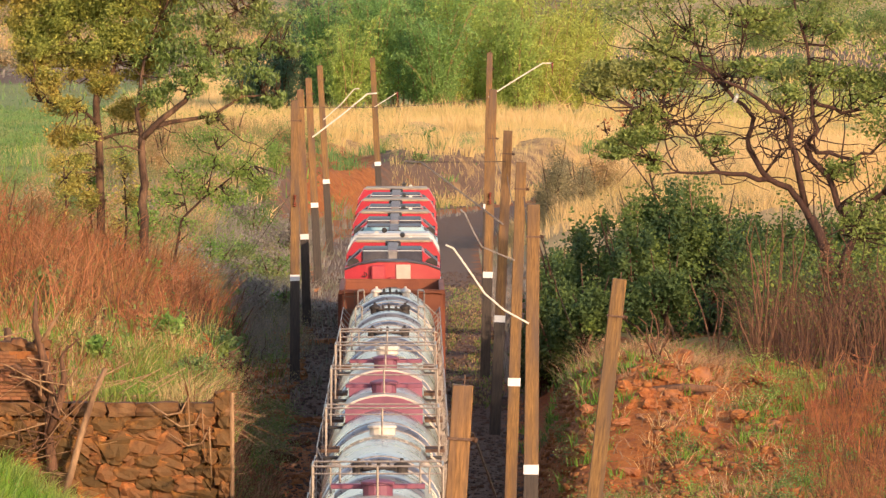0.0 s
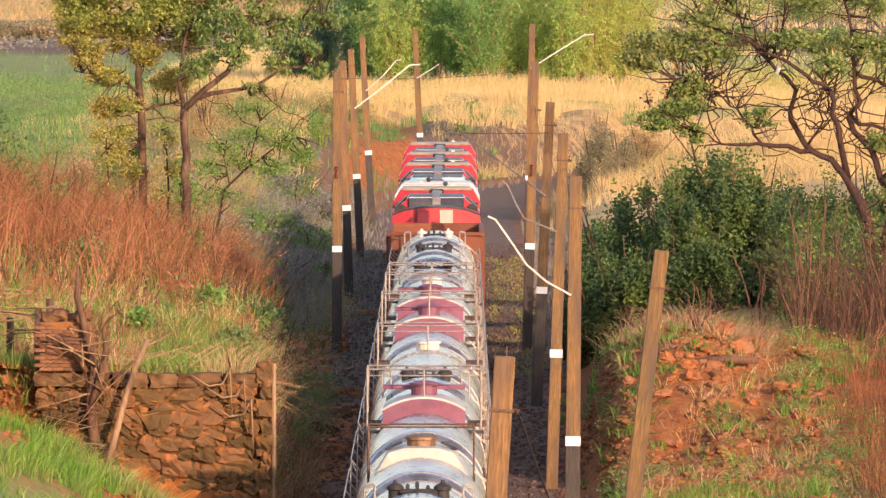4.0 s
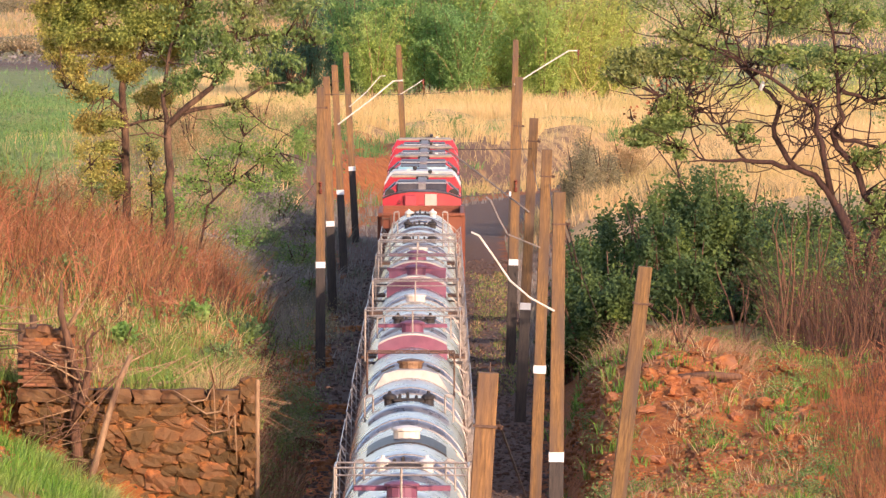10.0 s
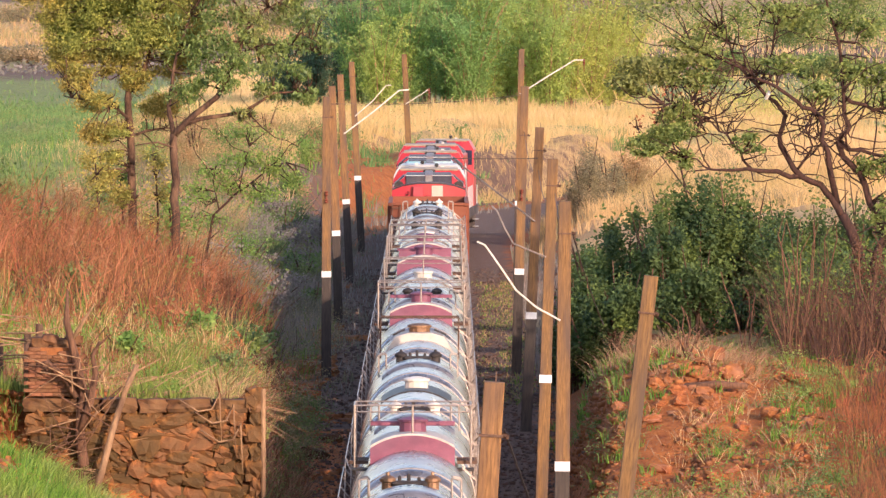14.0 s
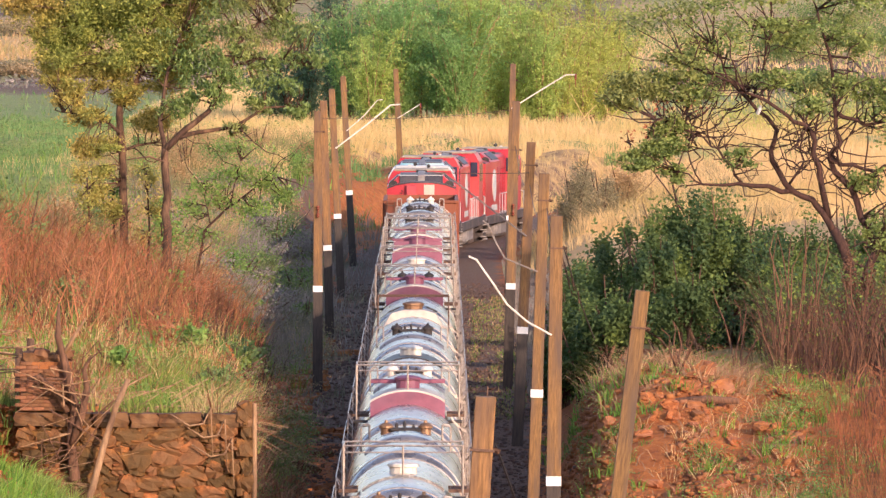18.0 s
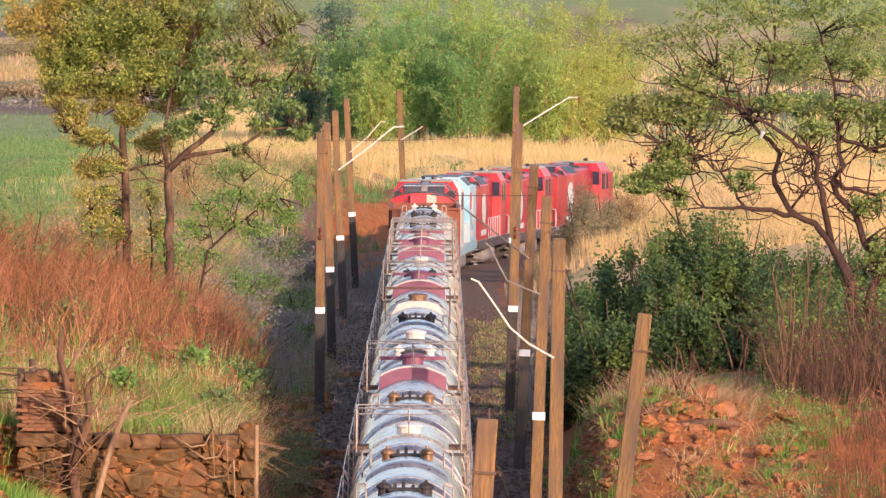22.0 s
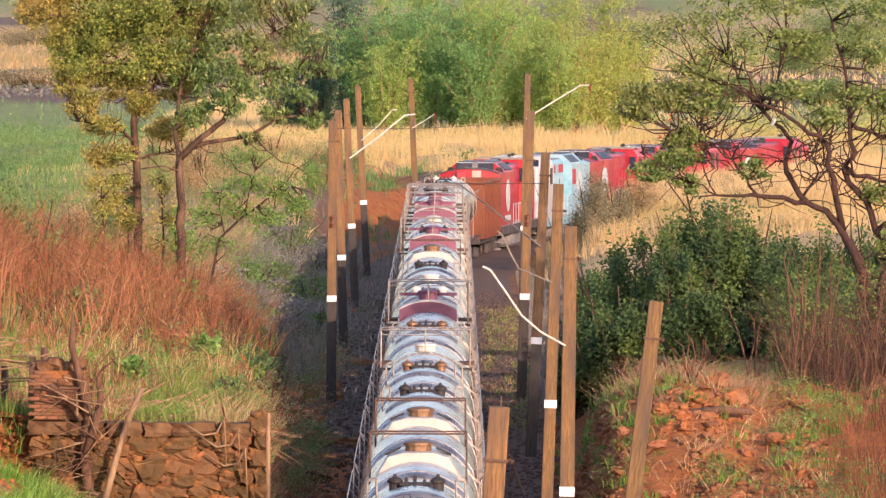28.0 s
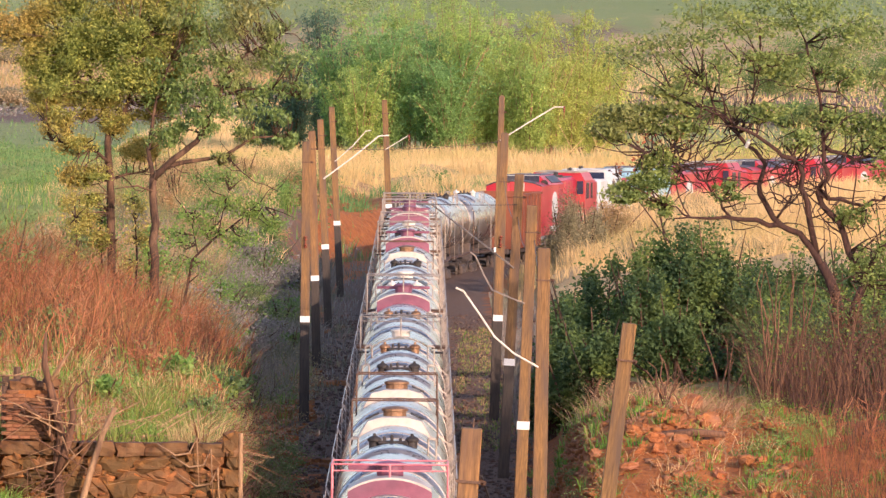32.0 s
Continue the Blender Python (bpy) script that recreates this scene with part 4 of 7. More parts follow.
KINDS = {
    "P": ["rail_high", "manhole_p", "grating", "tray_p", "lip_p", "plank_p", "side_step"],
    "K": ["rail_pink", "manhole_p", "grating", "tray_p", "lip_p", "plank_p", "side_step"],
    "W": ["rail_wide", "manhole_w", "grating", "saddle_arch", "side_step"],
    "T": ["rail_gate", "manhole_r", "saddle", "slots"],
    "V": ["valves_d", "hatch", "hoops", "jacket"], "B": ["valves_b", "hatch", "hoops", "jacket"], "I": ["valves_w", "hatch", "hoops", "jacket"],
    "M": ["stain", "manhole_w"],
}
LABELS = {"tray_p": "cream arched spill tray", "lip_p": "faded maroon tray lip", "rail_pink": "faded red pipe guard rail", "manhole_r": "rusty brown manhole",
          "manhole_p": "maroon manhole", "stain": "black-stained top plate", "hatch": "grimy black hatch"}


def side_fittings():
    """Running boards, side hand rails and end ladders, a mesh each."""
    out = []
    for s in (-1, 1):
        lines = [[(s * 1.32, -6.6, 3.35), (s * 1.42, -6.2, 3.55), (s * 1.42, 6.2, 3.55), (s * 1.32, 6.6, 3.35)]]
        lines += [[(s * 1.42, y, 3.55), (s * 1.22, y, 3.3)] for y in (-6, -2, 2, 6)]
        lines += [[(s * 1.42, -6.2, 3.55), (s * 1.44, -6.6, 2.2), (s * 1.44, -6.6, 1.3)]]
        out.append(("hand_rail", as_mesh("hand_rail", tubes(lines, 0.014, 5), M["galv"])))
        out.append(("running_board", as_mesh("running_board", boxes((s * 1.34, 0, 1.32, 0.3, 12.6, 0.05)), M["iron"])))
        lad = [[(s * 1.36, y, 1.3), (s * 1.36, y, 3.5), (s * 1.0, y, TOP - 0.28)] for y in (-0.25, 0.25)]
        lad += [[(s * 1.36, -0.25, z), (s * 1.36, 0.25, z)] for z in (1.6, 1.95, 2.3, 2.65, 3.0, 3.35)]
        if s > 0:
            out.append(("ladder", as_mesh("ladder", tubes(lad, 0.02, 4), M["galv"])))
    bm = boxes((0, 0, 1.0, 0.5, 15.2, 0.32, 0.02), (0, -7.3, 0.95, 2.4, 0.16, 0.3, 0.02), (0, 7.3, 0.95, 2.4, 0.16, 0.3, 0.02),
               (0, -5.0, 1.25, 1.7, 0.7, 0.55, 0.05), (0, 5.0, 1.25, 1.7, 0.7, 0.55, 0.05), (0, -7.7, 0.9, 0.25, 0.6, 0.26, 0.03), (0, 7.7, 0.9, 0.25, 0.6, 0.26, 0.03))
    out.append(("underframe", as_mesh("underframe", bm, M["bogie"])))
    for k in (-1, 1):
        lines = [[(k * 1.25, -7.25, 1.25), (k * 1.25, -7.25, 3.0), (k * 1.2, -6.75, 3.4)]]
        out.append(("end_rail", as_mesh("end_rail", tubes(lines, 0.026, 5), M["iron"])))
    return out


FITTINGS = side_fittings()
NAMES = {"rail_wide": "guard_rail", "rail_pink": "guard_rail", "rail_gate": "guard_rail", "manhole_w": "manhole", "manhole_p": "manhole", "manhole_r": "manhole",
         "valves_w": "valve_pair", "valves_b": "valve_pair", "valves_d": "valve_pair", "hatch": "hatch", "hoops": "hand_hoops", "grating": "walkway_grating", "tray_p": "spill_tray",
         "lip_p": "tray_lip", "plank_p": "plank", "side_step": "side_step", "saddle": "saddle", "slots": "slot_cover", "saddle_arch": "saddle", "stain": "stained_plate",
         "jacket": "jacket_plate"}
SAY = {"P": "silver tank wagon with a maroon spill tray and railed manhole", "K": "silver tank wagon with faded red guard rails",
       "W": "silver tank wagon with a railed white manhole", "T": "silver tank wagon with a cream saddle and rusty manhole",
       "V": "silver tank wagon with black twin valves", "B": "silver tank wagon with brown twin valves", "I": "silver tank wagon with ivory twin valves",
       "M": "silver tank wagon with a black-stained top"}


def tank_wagon(kind, shift):
    t = thing("tank_wagon", pose(0, 0, 0), SAY[kind], "tank wagon", "tank wagons of the train")
    piece("tank", MESH["tank"], t)
    for y in (-6.3, 6.3):
        piece("strap", MESH["strap"], t, pose(0, y, 0))
    for key in KINDS[kind]:
        found = MESH[key] if isinstance(MESH[key], list) else [(NAMES[key], MESH[key])]
        for name, me in found:
            piece(name, me, t, pose(0, shift, 0), LABELS.get(key, ""))
    for name, me in FITTINGS:
        piece(name, me, t)
    for y in (-5.0, 5.0):
        bogie(t, y)
    return t


# kind of each tank wagon, first behind the ore wagon, and how far its top fittings sit ahead of its middle
TANKS = [("I", 0.0), ("V", 1.5), ("V", -1.0), ("W", 0.5), ("P", 0.0), ("P", 1.5), ("W", 3.0), ("V", 3.6), ("P", 3.6), ("T", 0.5), ("V", 2.0), ("M", 0.5), ("I", 4.2),
         ("P", 3.0), ("B", 3.0), ("W", -1.0), ("B", 3.0), ("V", 3.0), ("T", 1.0), ("T", -0.7), ("V", 3.0), ("K", -3.9), ("V", 0.0)]
PITCH, TAIL_OF_ORE = 16.0, 335.0
for i, (kind, shift) in enumerate(TANKS):
    TRAIN.append((tank_wagon(kind, shift), TAIL_OF_ORE - 8.0 - PITCH * i))


def ore_wagon():
    t = thing("hopper_wagon", pose(0, 0, 0), "rusty orange high-sided hopper wagon with dark edges", "hopper wagon")
    bm = boxes((0, -5.3, 1.2, 3.0, 0.12, 2.7, 0.02))
    part("end_wall", bm, M["orange"], t)
    part("end_wall", boxes((0, 5.3, 1.2, 3.0, 0.12, 2.7, 0.02)), M["orange"], t)
    for s in (-1, 1):
        w = part("side_wall", boxes((s * 1.48, 0, 1.2, 0.1, 10.5, 2.65, 0.02)), M["orange"], t)
        rib = as_mesh("rib", boxes((s * 1.56, 0, 1.2, 0.08, 0.14, 2.65, 0.015)), M["orange"])
        for y in np.linspace(-4.7, 4.7, 8):
            piece("rib", rib, w, pose(0, float(y), 0))
        part("top_rim", boxes((s * 1.5, 0, 3.85, 0.16, 10.9, 0.13, 0.02)), M["orange"], t, "rusty steel rim")
    for y in (-5.35, 5.35):
        part("top_rim", boxes((0, y, 3.87, 3.1, 0.16, 0.12, 0.02)), M["orange"], t, "rusty steel rim")
        part("end_post", boxes((-0.75, y * 1.012, 1.2, 0.1, 0.08, 2.65), (0.75, y * 1.012, 1.2, 0.1, 0.08, 2.65)), M["orange"], t)
    part("load", boxes((0, 0, 3.15, 2.8, 10.4, 0.35, 0.1)), M["earth"], t, "red-brown load")
    lad = [[(x, -5.46, 1.2), (x, -5.46, 3.95)] for x in (-1.4, -1.1)] + [[(-1.4, -5.46, z), (-1.1, -5.46, z)] for z in np.arange(1.5, 3.9, 0.38)]
    part("ladder", tubes(lad, 0.022, 4), M["iron"], t)
    part("brake_box", boxes((0, -5.5, 3.55, 0.9, 0.22, 0.36, 0.02), (0.0, -5.56, 3.91, 0.35, 0.15, 0.16, 0.02)), M["iron"], t, "brown box on the end wall")
    part("underframe", boxes((0, 0, 0.95, 2.6, 11.4, 0.28, 0.02), (0, 5.7, 0.9, 0.25, 0.5, 0.26), (0, -5.7, 0.9, 0.25, 0.5, 0.26)), M["bogie"], t)
    for y in (-3.8, 3.8):
        bogie(t, y)
    return t


TRAIN.append((ore_wagon(), TAIL_OF_ORE + 6.0))

LOCO = 18.9
STEP = as_mesh("step", boxes((0, 0, 0, 0.28, 0.6, 0.05)), M["grey_step"])


def prism(profile, y0, y1):
    """A solid with one outline in x and z, drawn out along y."""
    bm = bmesh.new()
    k = len(profile)
    rings = [[bm.verts.new((x, y, z)) for x, z in profile] for y in (y0, y1)]
    for i in range(k):
        bm.faces.new((rings[0][i], rings[0][(i + 1) % k], rings[1][(i + 1) % k], rings[1][i]))
    bm.faces.new(rings[0][::-1]), bm.faces.new(rings[1])
    bmesh.ops.recalc_face_normals(bm, faces=bm.faces[:])
    return bm


ARCH = [(-1.47, 4.24), (-1.05, 4.4), (-0.45, 4.49), (0.45, 4.49), (1.05, 4.4), (1.47, 4.24)]
SHOULDER = [(-1.47, 1.62), (1.47, 1.62), (1.47, 4.27), (0.92, 4.76), (-0.92, 4.76), (-1.47, 4.27)]


def locomotive(cab_paint, hood_paint, accent, label, nose_top=4.3, pale=False):
    """Hood locomotive: nose and cab ahead, long hood, and a full-width engine end with raised radiators at the tail."""
    t = thing("diesel_locomotive", pose(0, 0, 0), label, "locomotive", "locomotives of the train")
    part("deck", boxes((0, 0, 1.42, 3.0, 19.0, 0.22, 0.03)), M["grey_step"], t, "grimy grey deck")
    for s in (-1, 1):
        part("sill", boxes((s * 1.5, 0, 1.2, 0.06, 17.5, 0.42)), accent, t)
    # full-width tail under an arched roof
    tail = part("tail_hood", prism([(-1.47, 1.62), (1.47, 1.62)] + ARCH[::-1], -9.3, -6.9), hood_paint, t)
    part("roof_rim", tubes([[(x, -9.3, z + 0.01) for x, z in ARCH]], 0.035, 5), M["roof_black"], tail, "sooty rim of the tail roof")
    part("tail_roof", prism([(-1.3, 4.3)] + [(x * 0.9, z + 0.025) for x, z in ARCH] + [(1.3, 4.3)], -9.15, -6.95), M["roof_black"], tail, "soot-blackened roof")
    part("lamp_box", boxes((-0.43, -9.4, 3.86, 0.44, 0.2, 0.52, 0.04), (0.0, -9.38, 3.82, 0.2, 0.14, 0.2, 0.03)), M["red_dusty"], tail, "dark lamp box on the tail")
    part("number_plate", boxes((0.34, -9.33, 3.93, 0.45, 0.03, 0.47, 0.01)), M["cream"], tail, "blank cream plate")
    part("tail_door", boxes((0.0, -9.33, 1.7, 0.72, 0.05, 1.85, 0.02)), hood_paint, tail)
    part("hook", tubes([[(-0.85, -9.36, 4.16), (-0.78, -9.42, 4.1), (-0.85, -9.42, 4.02), (-0.92, -9.36, 4.06)]], 0.018, 5), M["dark"], tail, "black lifting hook")
    for s in (-1, 1):
        part("tail_grab", tubes([[(s * 1.2, -9.36, 2.2), (s * 1.2, -9.42, 2.3), (s * 1.2, -9.42, 3.6), (s * 1.2, -9.36, 3.7)]], 0.02, 5), M["galv"], tail)
        part("end_rail", tubes([[(s * 1.4, -9.45, 1.6), (s * 1.4, -9.45, 2.6), (s * 0.5, -9.45, 2.6), (s * 0.5, -9.45, 1.6)]], 0.025, 5), M["galv"], t)
    # raised radiator block with sloping shoulders
    rad = part("radiator_hood", prism(SHOULDER, -6.9, -2.6), hood_paint, t)
    for s in (-1, 1):
        part("end_screen", boxes((s * 0.54, -6.95, 4.4, 0.78, 0.1, 0.34, 0.02)), M["screen"], rad, "dark glossy radiator screen")
        part("screen_cap", boxes((s * 0.53, -6.88, 4.74, 0.78, 0.16, 0.035, 0.01)), M["white_body"], rad, "pale cap over the radiator")
        part("top_screen", boxes((s * 0.53, -4.55, 4.74, 0.76, 3.7, 0.06, 0.02)), M["screen"], rad, "dark roof screen")
        part("shoulder_screen", box(bmesh.new(), 0, 0, -0.02, 0.52, 2.9, 0.05, 0.01, pose(s * 1.2, -4.2, 4.53, 0, s * 41.7, 0)), M["screen"], rad, "dark screen on the shoulder")
        part("shoulder_vent", lathe(bmesh.new(), [(0.2, -0.03), (0.2, 0.04), (0.15, 0.045)], "y", 12, (s * 1.2, -6.93, 4.34)), M["dark"], rad, "round black vent")
        part("emblem", lathe(bmesh.new(), [(0.8, 0.0), (0.8, 0.03), (0.72, 0.035)], "x", 28, (1.475 if s > 0 else -1.51, -5.3, 3.1)), M["white_body"], rad, "round white emblem")
        part("stripe", boxes((s * 1.475, -5.2, 1.85, 0.03, 2.6, 0.28)), M["white_body"], rad, "worn white stripe")
        vent = as_mesh("side_slat", boxes((s * 1.48, 0, 3.2, 0.04, 0.16, 0.8)), M["red_dusty"])
        for i in range(4):
            piece("side_slat", vent, rad, pose(0, -3.9 + i * 0.32, 0))
    part("roof_duct", boxes((0, -2.0, 4.68, 0.34, 9.6, 0.1, 0.04), (0, -6.96, 4.42, 0.3, 0.08, 0.34, 0.03)), M["grey_step"], t, "grimy grey duct along the roof")
    # long hood
    hood = part("long_hood", boxes((0, 0.75, 1.62, 2.1, 6.7, 2.9, 0.14)), hood_paint, t)
    door = as_mesh("hood_door", boxes((0, 0, 0, 0.04, 0.62, 1.9, 0.01)), hood_paint)
    for i in range(8):
        for s in (-1, 1):
            piece("hood_door", door, hood, pose(s * 1.06, -2.1 + i * 0.8, 1.85))
    for s in (-1, 1):
        for y, w, z in ((-1.4, 1.5, 3.85), (1.6, 1.9, 3.85)):
            part("grille", boxes((s * 1.06, y, z, 0.05, w, 0.42, 0.01)), M["red_dusty"], hood, "sooty side grille")
    part("hood_roof", boxes((0, 0.75, 4.49, 1.7, 6.5, 0.08, 0.03)), M["roof_black"], t, "soot-blackened roof")
    for y in (-1.4, 0.8):
        part("roof_fan", lathe(bmesh.new(), [(0.42, 0), (0.42, 0.1), (0.3, 0.12)], "z", 14, (0.45, y, 4.56)), M["dark"], t)
    part("exhaust_pipe", boxes((0, 2.6, 4.6, 0.5, 0.9, 0.2, 0.04)), M["dark"], t, "black exhaust stack")
    # cab with windows
    cab = part("cab", prism([(-1.5, 1.62), (1.5, 1.62), (1.5, 4.32), (1.26, 4.74), (-1.26, 4.74), (-1.5, 4.32)], 4.1, 6.9), cab_paint, t)
    for s in (-1, 1):
        for y, w in ((5.0, 0.75), (6.25, 0.5)):
            part("window", boxes((s * 1.5, y, 3.35, 0.05, w, 0.85, 0.02)), M["glass"], cab, "dark side window")
        part("windscreen", boxes((s * 0.62, 6.93, 4.22, 1.02, 0.07, 0.42, 0.02)), M["glass"], cab, "dark navy windscreen")
        part("rear_window", boxes((s * 1.25, 4.08, 3.6, 0.34, 0.05, 0.7, 0.02)), M["glass"], cab)
    # the red engines' beige cab roofs carry painted gold light
    part("cab_roof", boxes((0, 5.5, 4.71, 2.4, 2.86, 0.1, 0.04)), M["white_body"] if pale else M["roof_sunlit"], t, "dusty cab roof in a sunlit pale tone")
    part("roof_lamp", boxes((0.55, 6.7, 4.79, 0.13, 0.14, 0.08, 0.02)), M["ivory"], t)
    part("horn", lathe(bmesh.new(), [(0.05, 5.8), (0.09, 6.5), (0.03, 6.55)], "y", 8, (0.3, 0, 4.9)), M["dark"], t)
    nose = part("nose", boxes((0, 7.95, 1.62, 2.7, 2.1, nose_top - 1.62, 0.12)), cab_paint, t)
    part("nose_door", boxes((0.6, 9.0, 1.7, 0.7, 0.05, 1.9, 0.02)), cab_paint, nose)
    part("nose_stripe", boxes((0, 9.0, nose_top - 0.9, 2.5, 0.03, 0.3, 0.01)), M["pale_blue"] if pale else M["white_body"], nose, "pale stripe across the nose")
    for s in (-1, 1):
        part("headlight", boxes((s * 0.16, 9.02, 2.6, 0.2, 0.08, 0.2, 0.03)), M["ivory"], t, "round headlight")
        lines = [[(s * 1.46, -2.5, 2.62), (s * 1.46, 3.9, 2.62)]] + [[(s * 1.46, y, 1.6), (s * 1.46, y, 2.62)] for y in np.linspace(-2.5, 3.9, 6)]
        lines += [[(s * 1.46, 9.2, 2.5), (s * 1.46, 7.0, 2.62)], [(s * 1.46, 9.2, 1.6), (s * 1.46, 9.2, 2.5)]]
        part("hand_rail", tubes(lines, 0.022, 5), M["white_body"], t, "white hand rail")
        for y in (-9.2, 9.2):
            for z in (0.5, 0.85, 1.2):
                piece("step", STEP, t, pose(s * 1.4, y, z))
    part("fuel_tank", boxes((0, 0.2, 0.45, 2.6, 5.2, 0.95, 0.15)), M["grey_step"], t, "dusty grey fuel tank")
    for y in (-9.45, 9.45):
        part("coupler", boxes((0, y * 1.02, 0.85, 0.3, 0.45, 0.3, 0.03)), M["bogie"], t)
        part("pilot_plate", boxes((0, y, 0.45, 2.7, 0.1, 0.98, 0.02)), M["bogie"], t)
    for y in (-6.2, 5.6):
        bogie(t, y, (-1.75, 0.0, 1.75))
    return t


RED_SAY = "red diesel locomotive with a sooty roof and a white emblem"
LOCOS = [RED_SAY, "white and pale blue diesel locomotive running cab to the rear", RED_SAY, RED_SAY, "red diesel locomotive leading the train"]
TURNED = set()
for i, say in enumerate(LOCOS):
    odd = i == 1
    ob = locomotive(M["white_body"] if odd else M["red"], M["pale_blue"] if odd else M["red"], M["pale_blue"] if odd else M["bogie"], say, 4.3, odd)
    TRAIN.append((ob, TAIL_OF_ORE + 12.2 + LOCO * (i + 0.5)))
    if odd:
        TURNED.add(ob.name)

# ---- plants: tools ----


def leaf_mesh(name, centres, size, material, aspect=0.5, droop=0.35, rng=RNG):
    """Many folded, diamond-shaped leaves of uneven size, one at each centre."""
    n = len(centres)
    d = rng.normal(size=(n, 3))
    d[:, 2] = d[:, 2] * 0.7 - droop
    d /= np.linalg.norm(d, axis=1)[:, None]
    s = np.cross(d, rng.normal(size=(n, 3)))
    s /= np.linalg.norm(s, axis=1)[:, None] + 1e-6
    ln = size * rng.uniform(0.6, 1.35, (n, 1))
    a, b = centres - d * ln / 2, centres + d * ln / 2
    mid = centres - d * ln * 0.08
    v = np.stack([a, mid + s * ln * aspect / 2, b, mid - s * ln * aspect / 2], 1)
    return array_mesh(name, v.reshape(-1, 3), np.arange(4 * n).reshape(n, 4), material)


def cloud(rng, centre, radii, n, lumps=14, tight=0.3):
    """Leaf places in an uneven lump: smaller lumps over an ellipsoid, with gaps between."""
    q = rng.normal(size=(lumps, 3))
    q = q / np.linalg.norm(q, axis=1)[:, None] * rng.uniform(0.35, 1.0, (lumps, 1))
    w = rng.uniform(0.4, 1.4, lumps)
    pick = rng.choice(lumps, n, p=w / w.sum())
    p = q[pick] + rng.normal(size=(n, 3)) * tight * rng.uniform(0.6, 1.2, (lumps, 1))[pick]
    return np.asarray(centre) + p * np.asarray(radii)


def blades(name, pts, height, width, material, lean=0.35, rng=RNG, bent=True, dirs=None):
    """Grass blades or stems: bent, tapering, rooted at the given places."""
    n = len(pts)
    h = height * rng.uniform(0.55, 1.3, (n, 1)) if np.ndim(height) == 0 else np.reshape(height, (n, 1))
    a = rng.uniform(0, 2 * np.pi, n)
    side = np.stack([np.cos(a), np.sin(a) * 0.4, np.zeros(n)], 1) * width / 2 * rng.uniform(0.7, 1.4, (n, 1))
    b = rng.uniform(0, 2 * np.pi, n) if dirs is None else dirs
    tip = np.stack([np.cos(b), np.sin(b), np.zeros(n)], 1) * (lean * h * rng.uniform(0.1, 1.2, (n, 1)))
    up = np.array([0, 0, 1.0])
    if not bent:
        v = np.stack([pts - side, pts + side, pts + tip + up * h], 1)
        return array_mesh(name, v.reshape(-1, 3), np.arange(3 * n).reshape(n, 3), material)
    mid = pts + tip * 0.3 + up * h * 0.6
    v = np.stack([pts - side, pts + side, mid - side * 0.7, mid + side * 0.7, pts + tip + up * h * 0.97], 1)
    k = 5 * np.arange(n)[:, None]
    f = np.concatenate([k + [0, 1, 3], k + [0, 3, 2], k + [2, 3, 4]], 0)
    return array_mesh(name, v.reshape(-1, 3), f, material)


def strewn(n, x0, x1, y0, y1, clump=0.0, size=6.0, sink=0.03, rng=RNG, keep=None):
    """Places on the ground inside a stretch, thinned into patches."""
    x, y = rng.uniform(x0, x1, n), rng.uniform(y0, y1, n)
    ok = np.abs(x - track_x(y)) > 3.1
    if clump:
        ok &= rough(x * 1.2 + 17, y * 0.5, size) + rng.normal(size=n) * 0.25 > clump
    if keep is not None:
        ok &= keep(x, y)
    x, y = x[ok], y[ok]
    return np.stack([x, y, land(x, y) - sink], 1)


def tufts(name, roots, each, spread, height, width, material, lean=0.6, rng=RNG):
    """Tufts or dry plants: blades that fan out from each root."""
    k = len(roots) * each
    a = rng.uniform(0, 2 * np.pi, k)
    r = spread * np.sqrt(rng.uniform(0, 1, k)) * np.repeat(rng.uniform(0.5, 1.4, len(roots)), each)
    big = np.repeat(rng.uniform(0.55, 1.45, len(roots)), each)
    p = np.repeat(roots, each, 0) + np.stack([np.cos(a) * r, np.sin(a) * r, np.zeros(k)], 1)
    return blades(name, p, height * big * rng.uniform(0.5, 1.2, k), width, material, lean, rng, True, a + rng.normal(size=k) * 0.5)


def stuff(name, me, label, category):
    return tagged(new(name, me), label, category, kind="stuff")


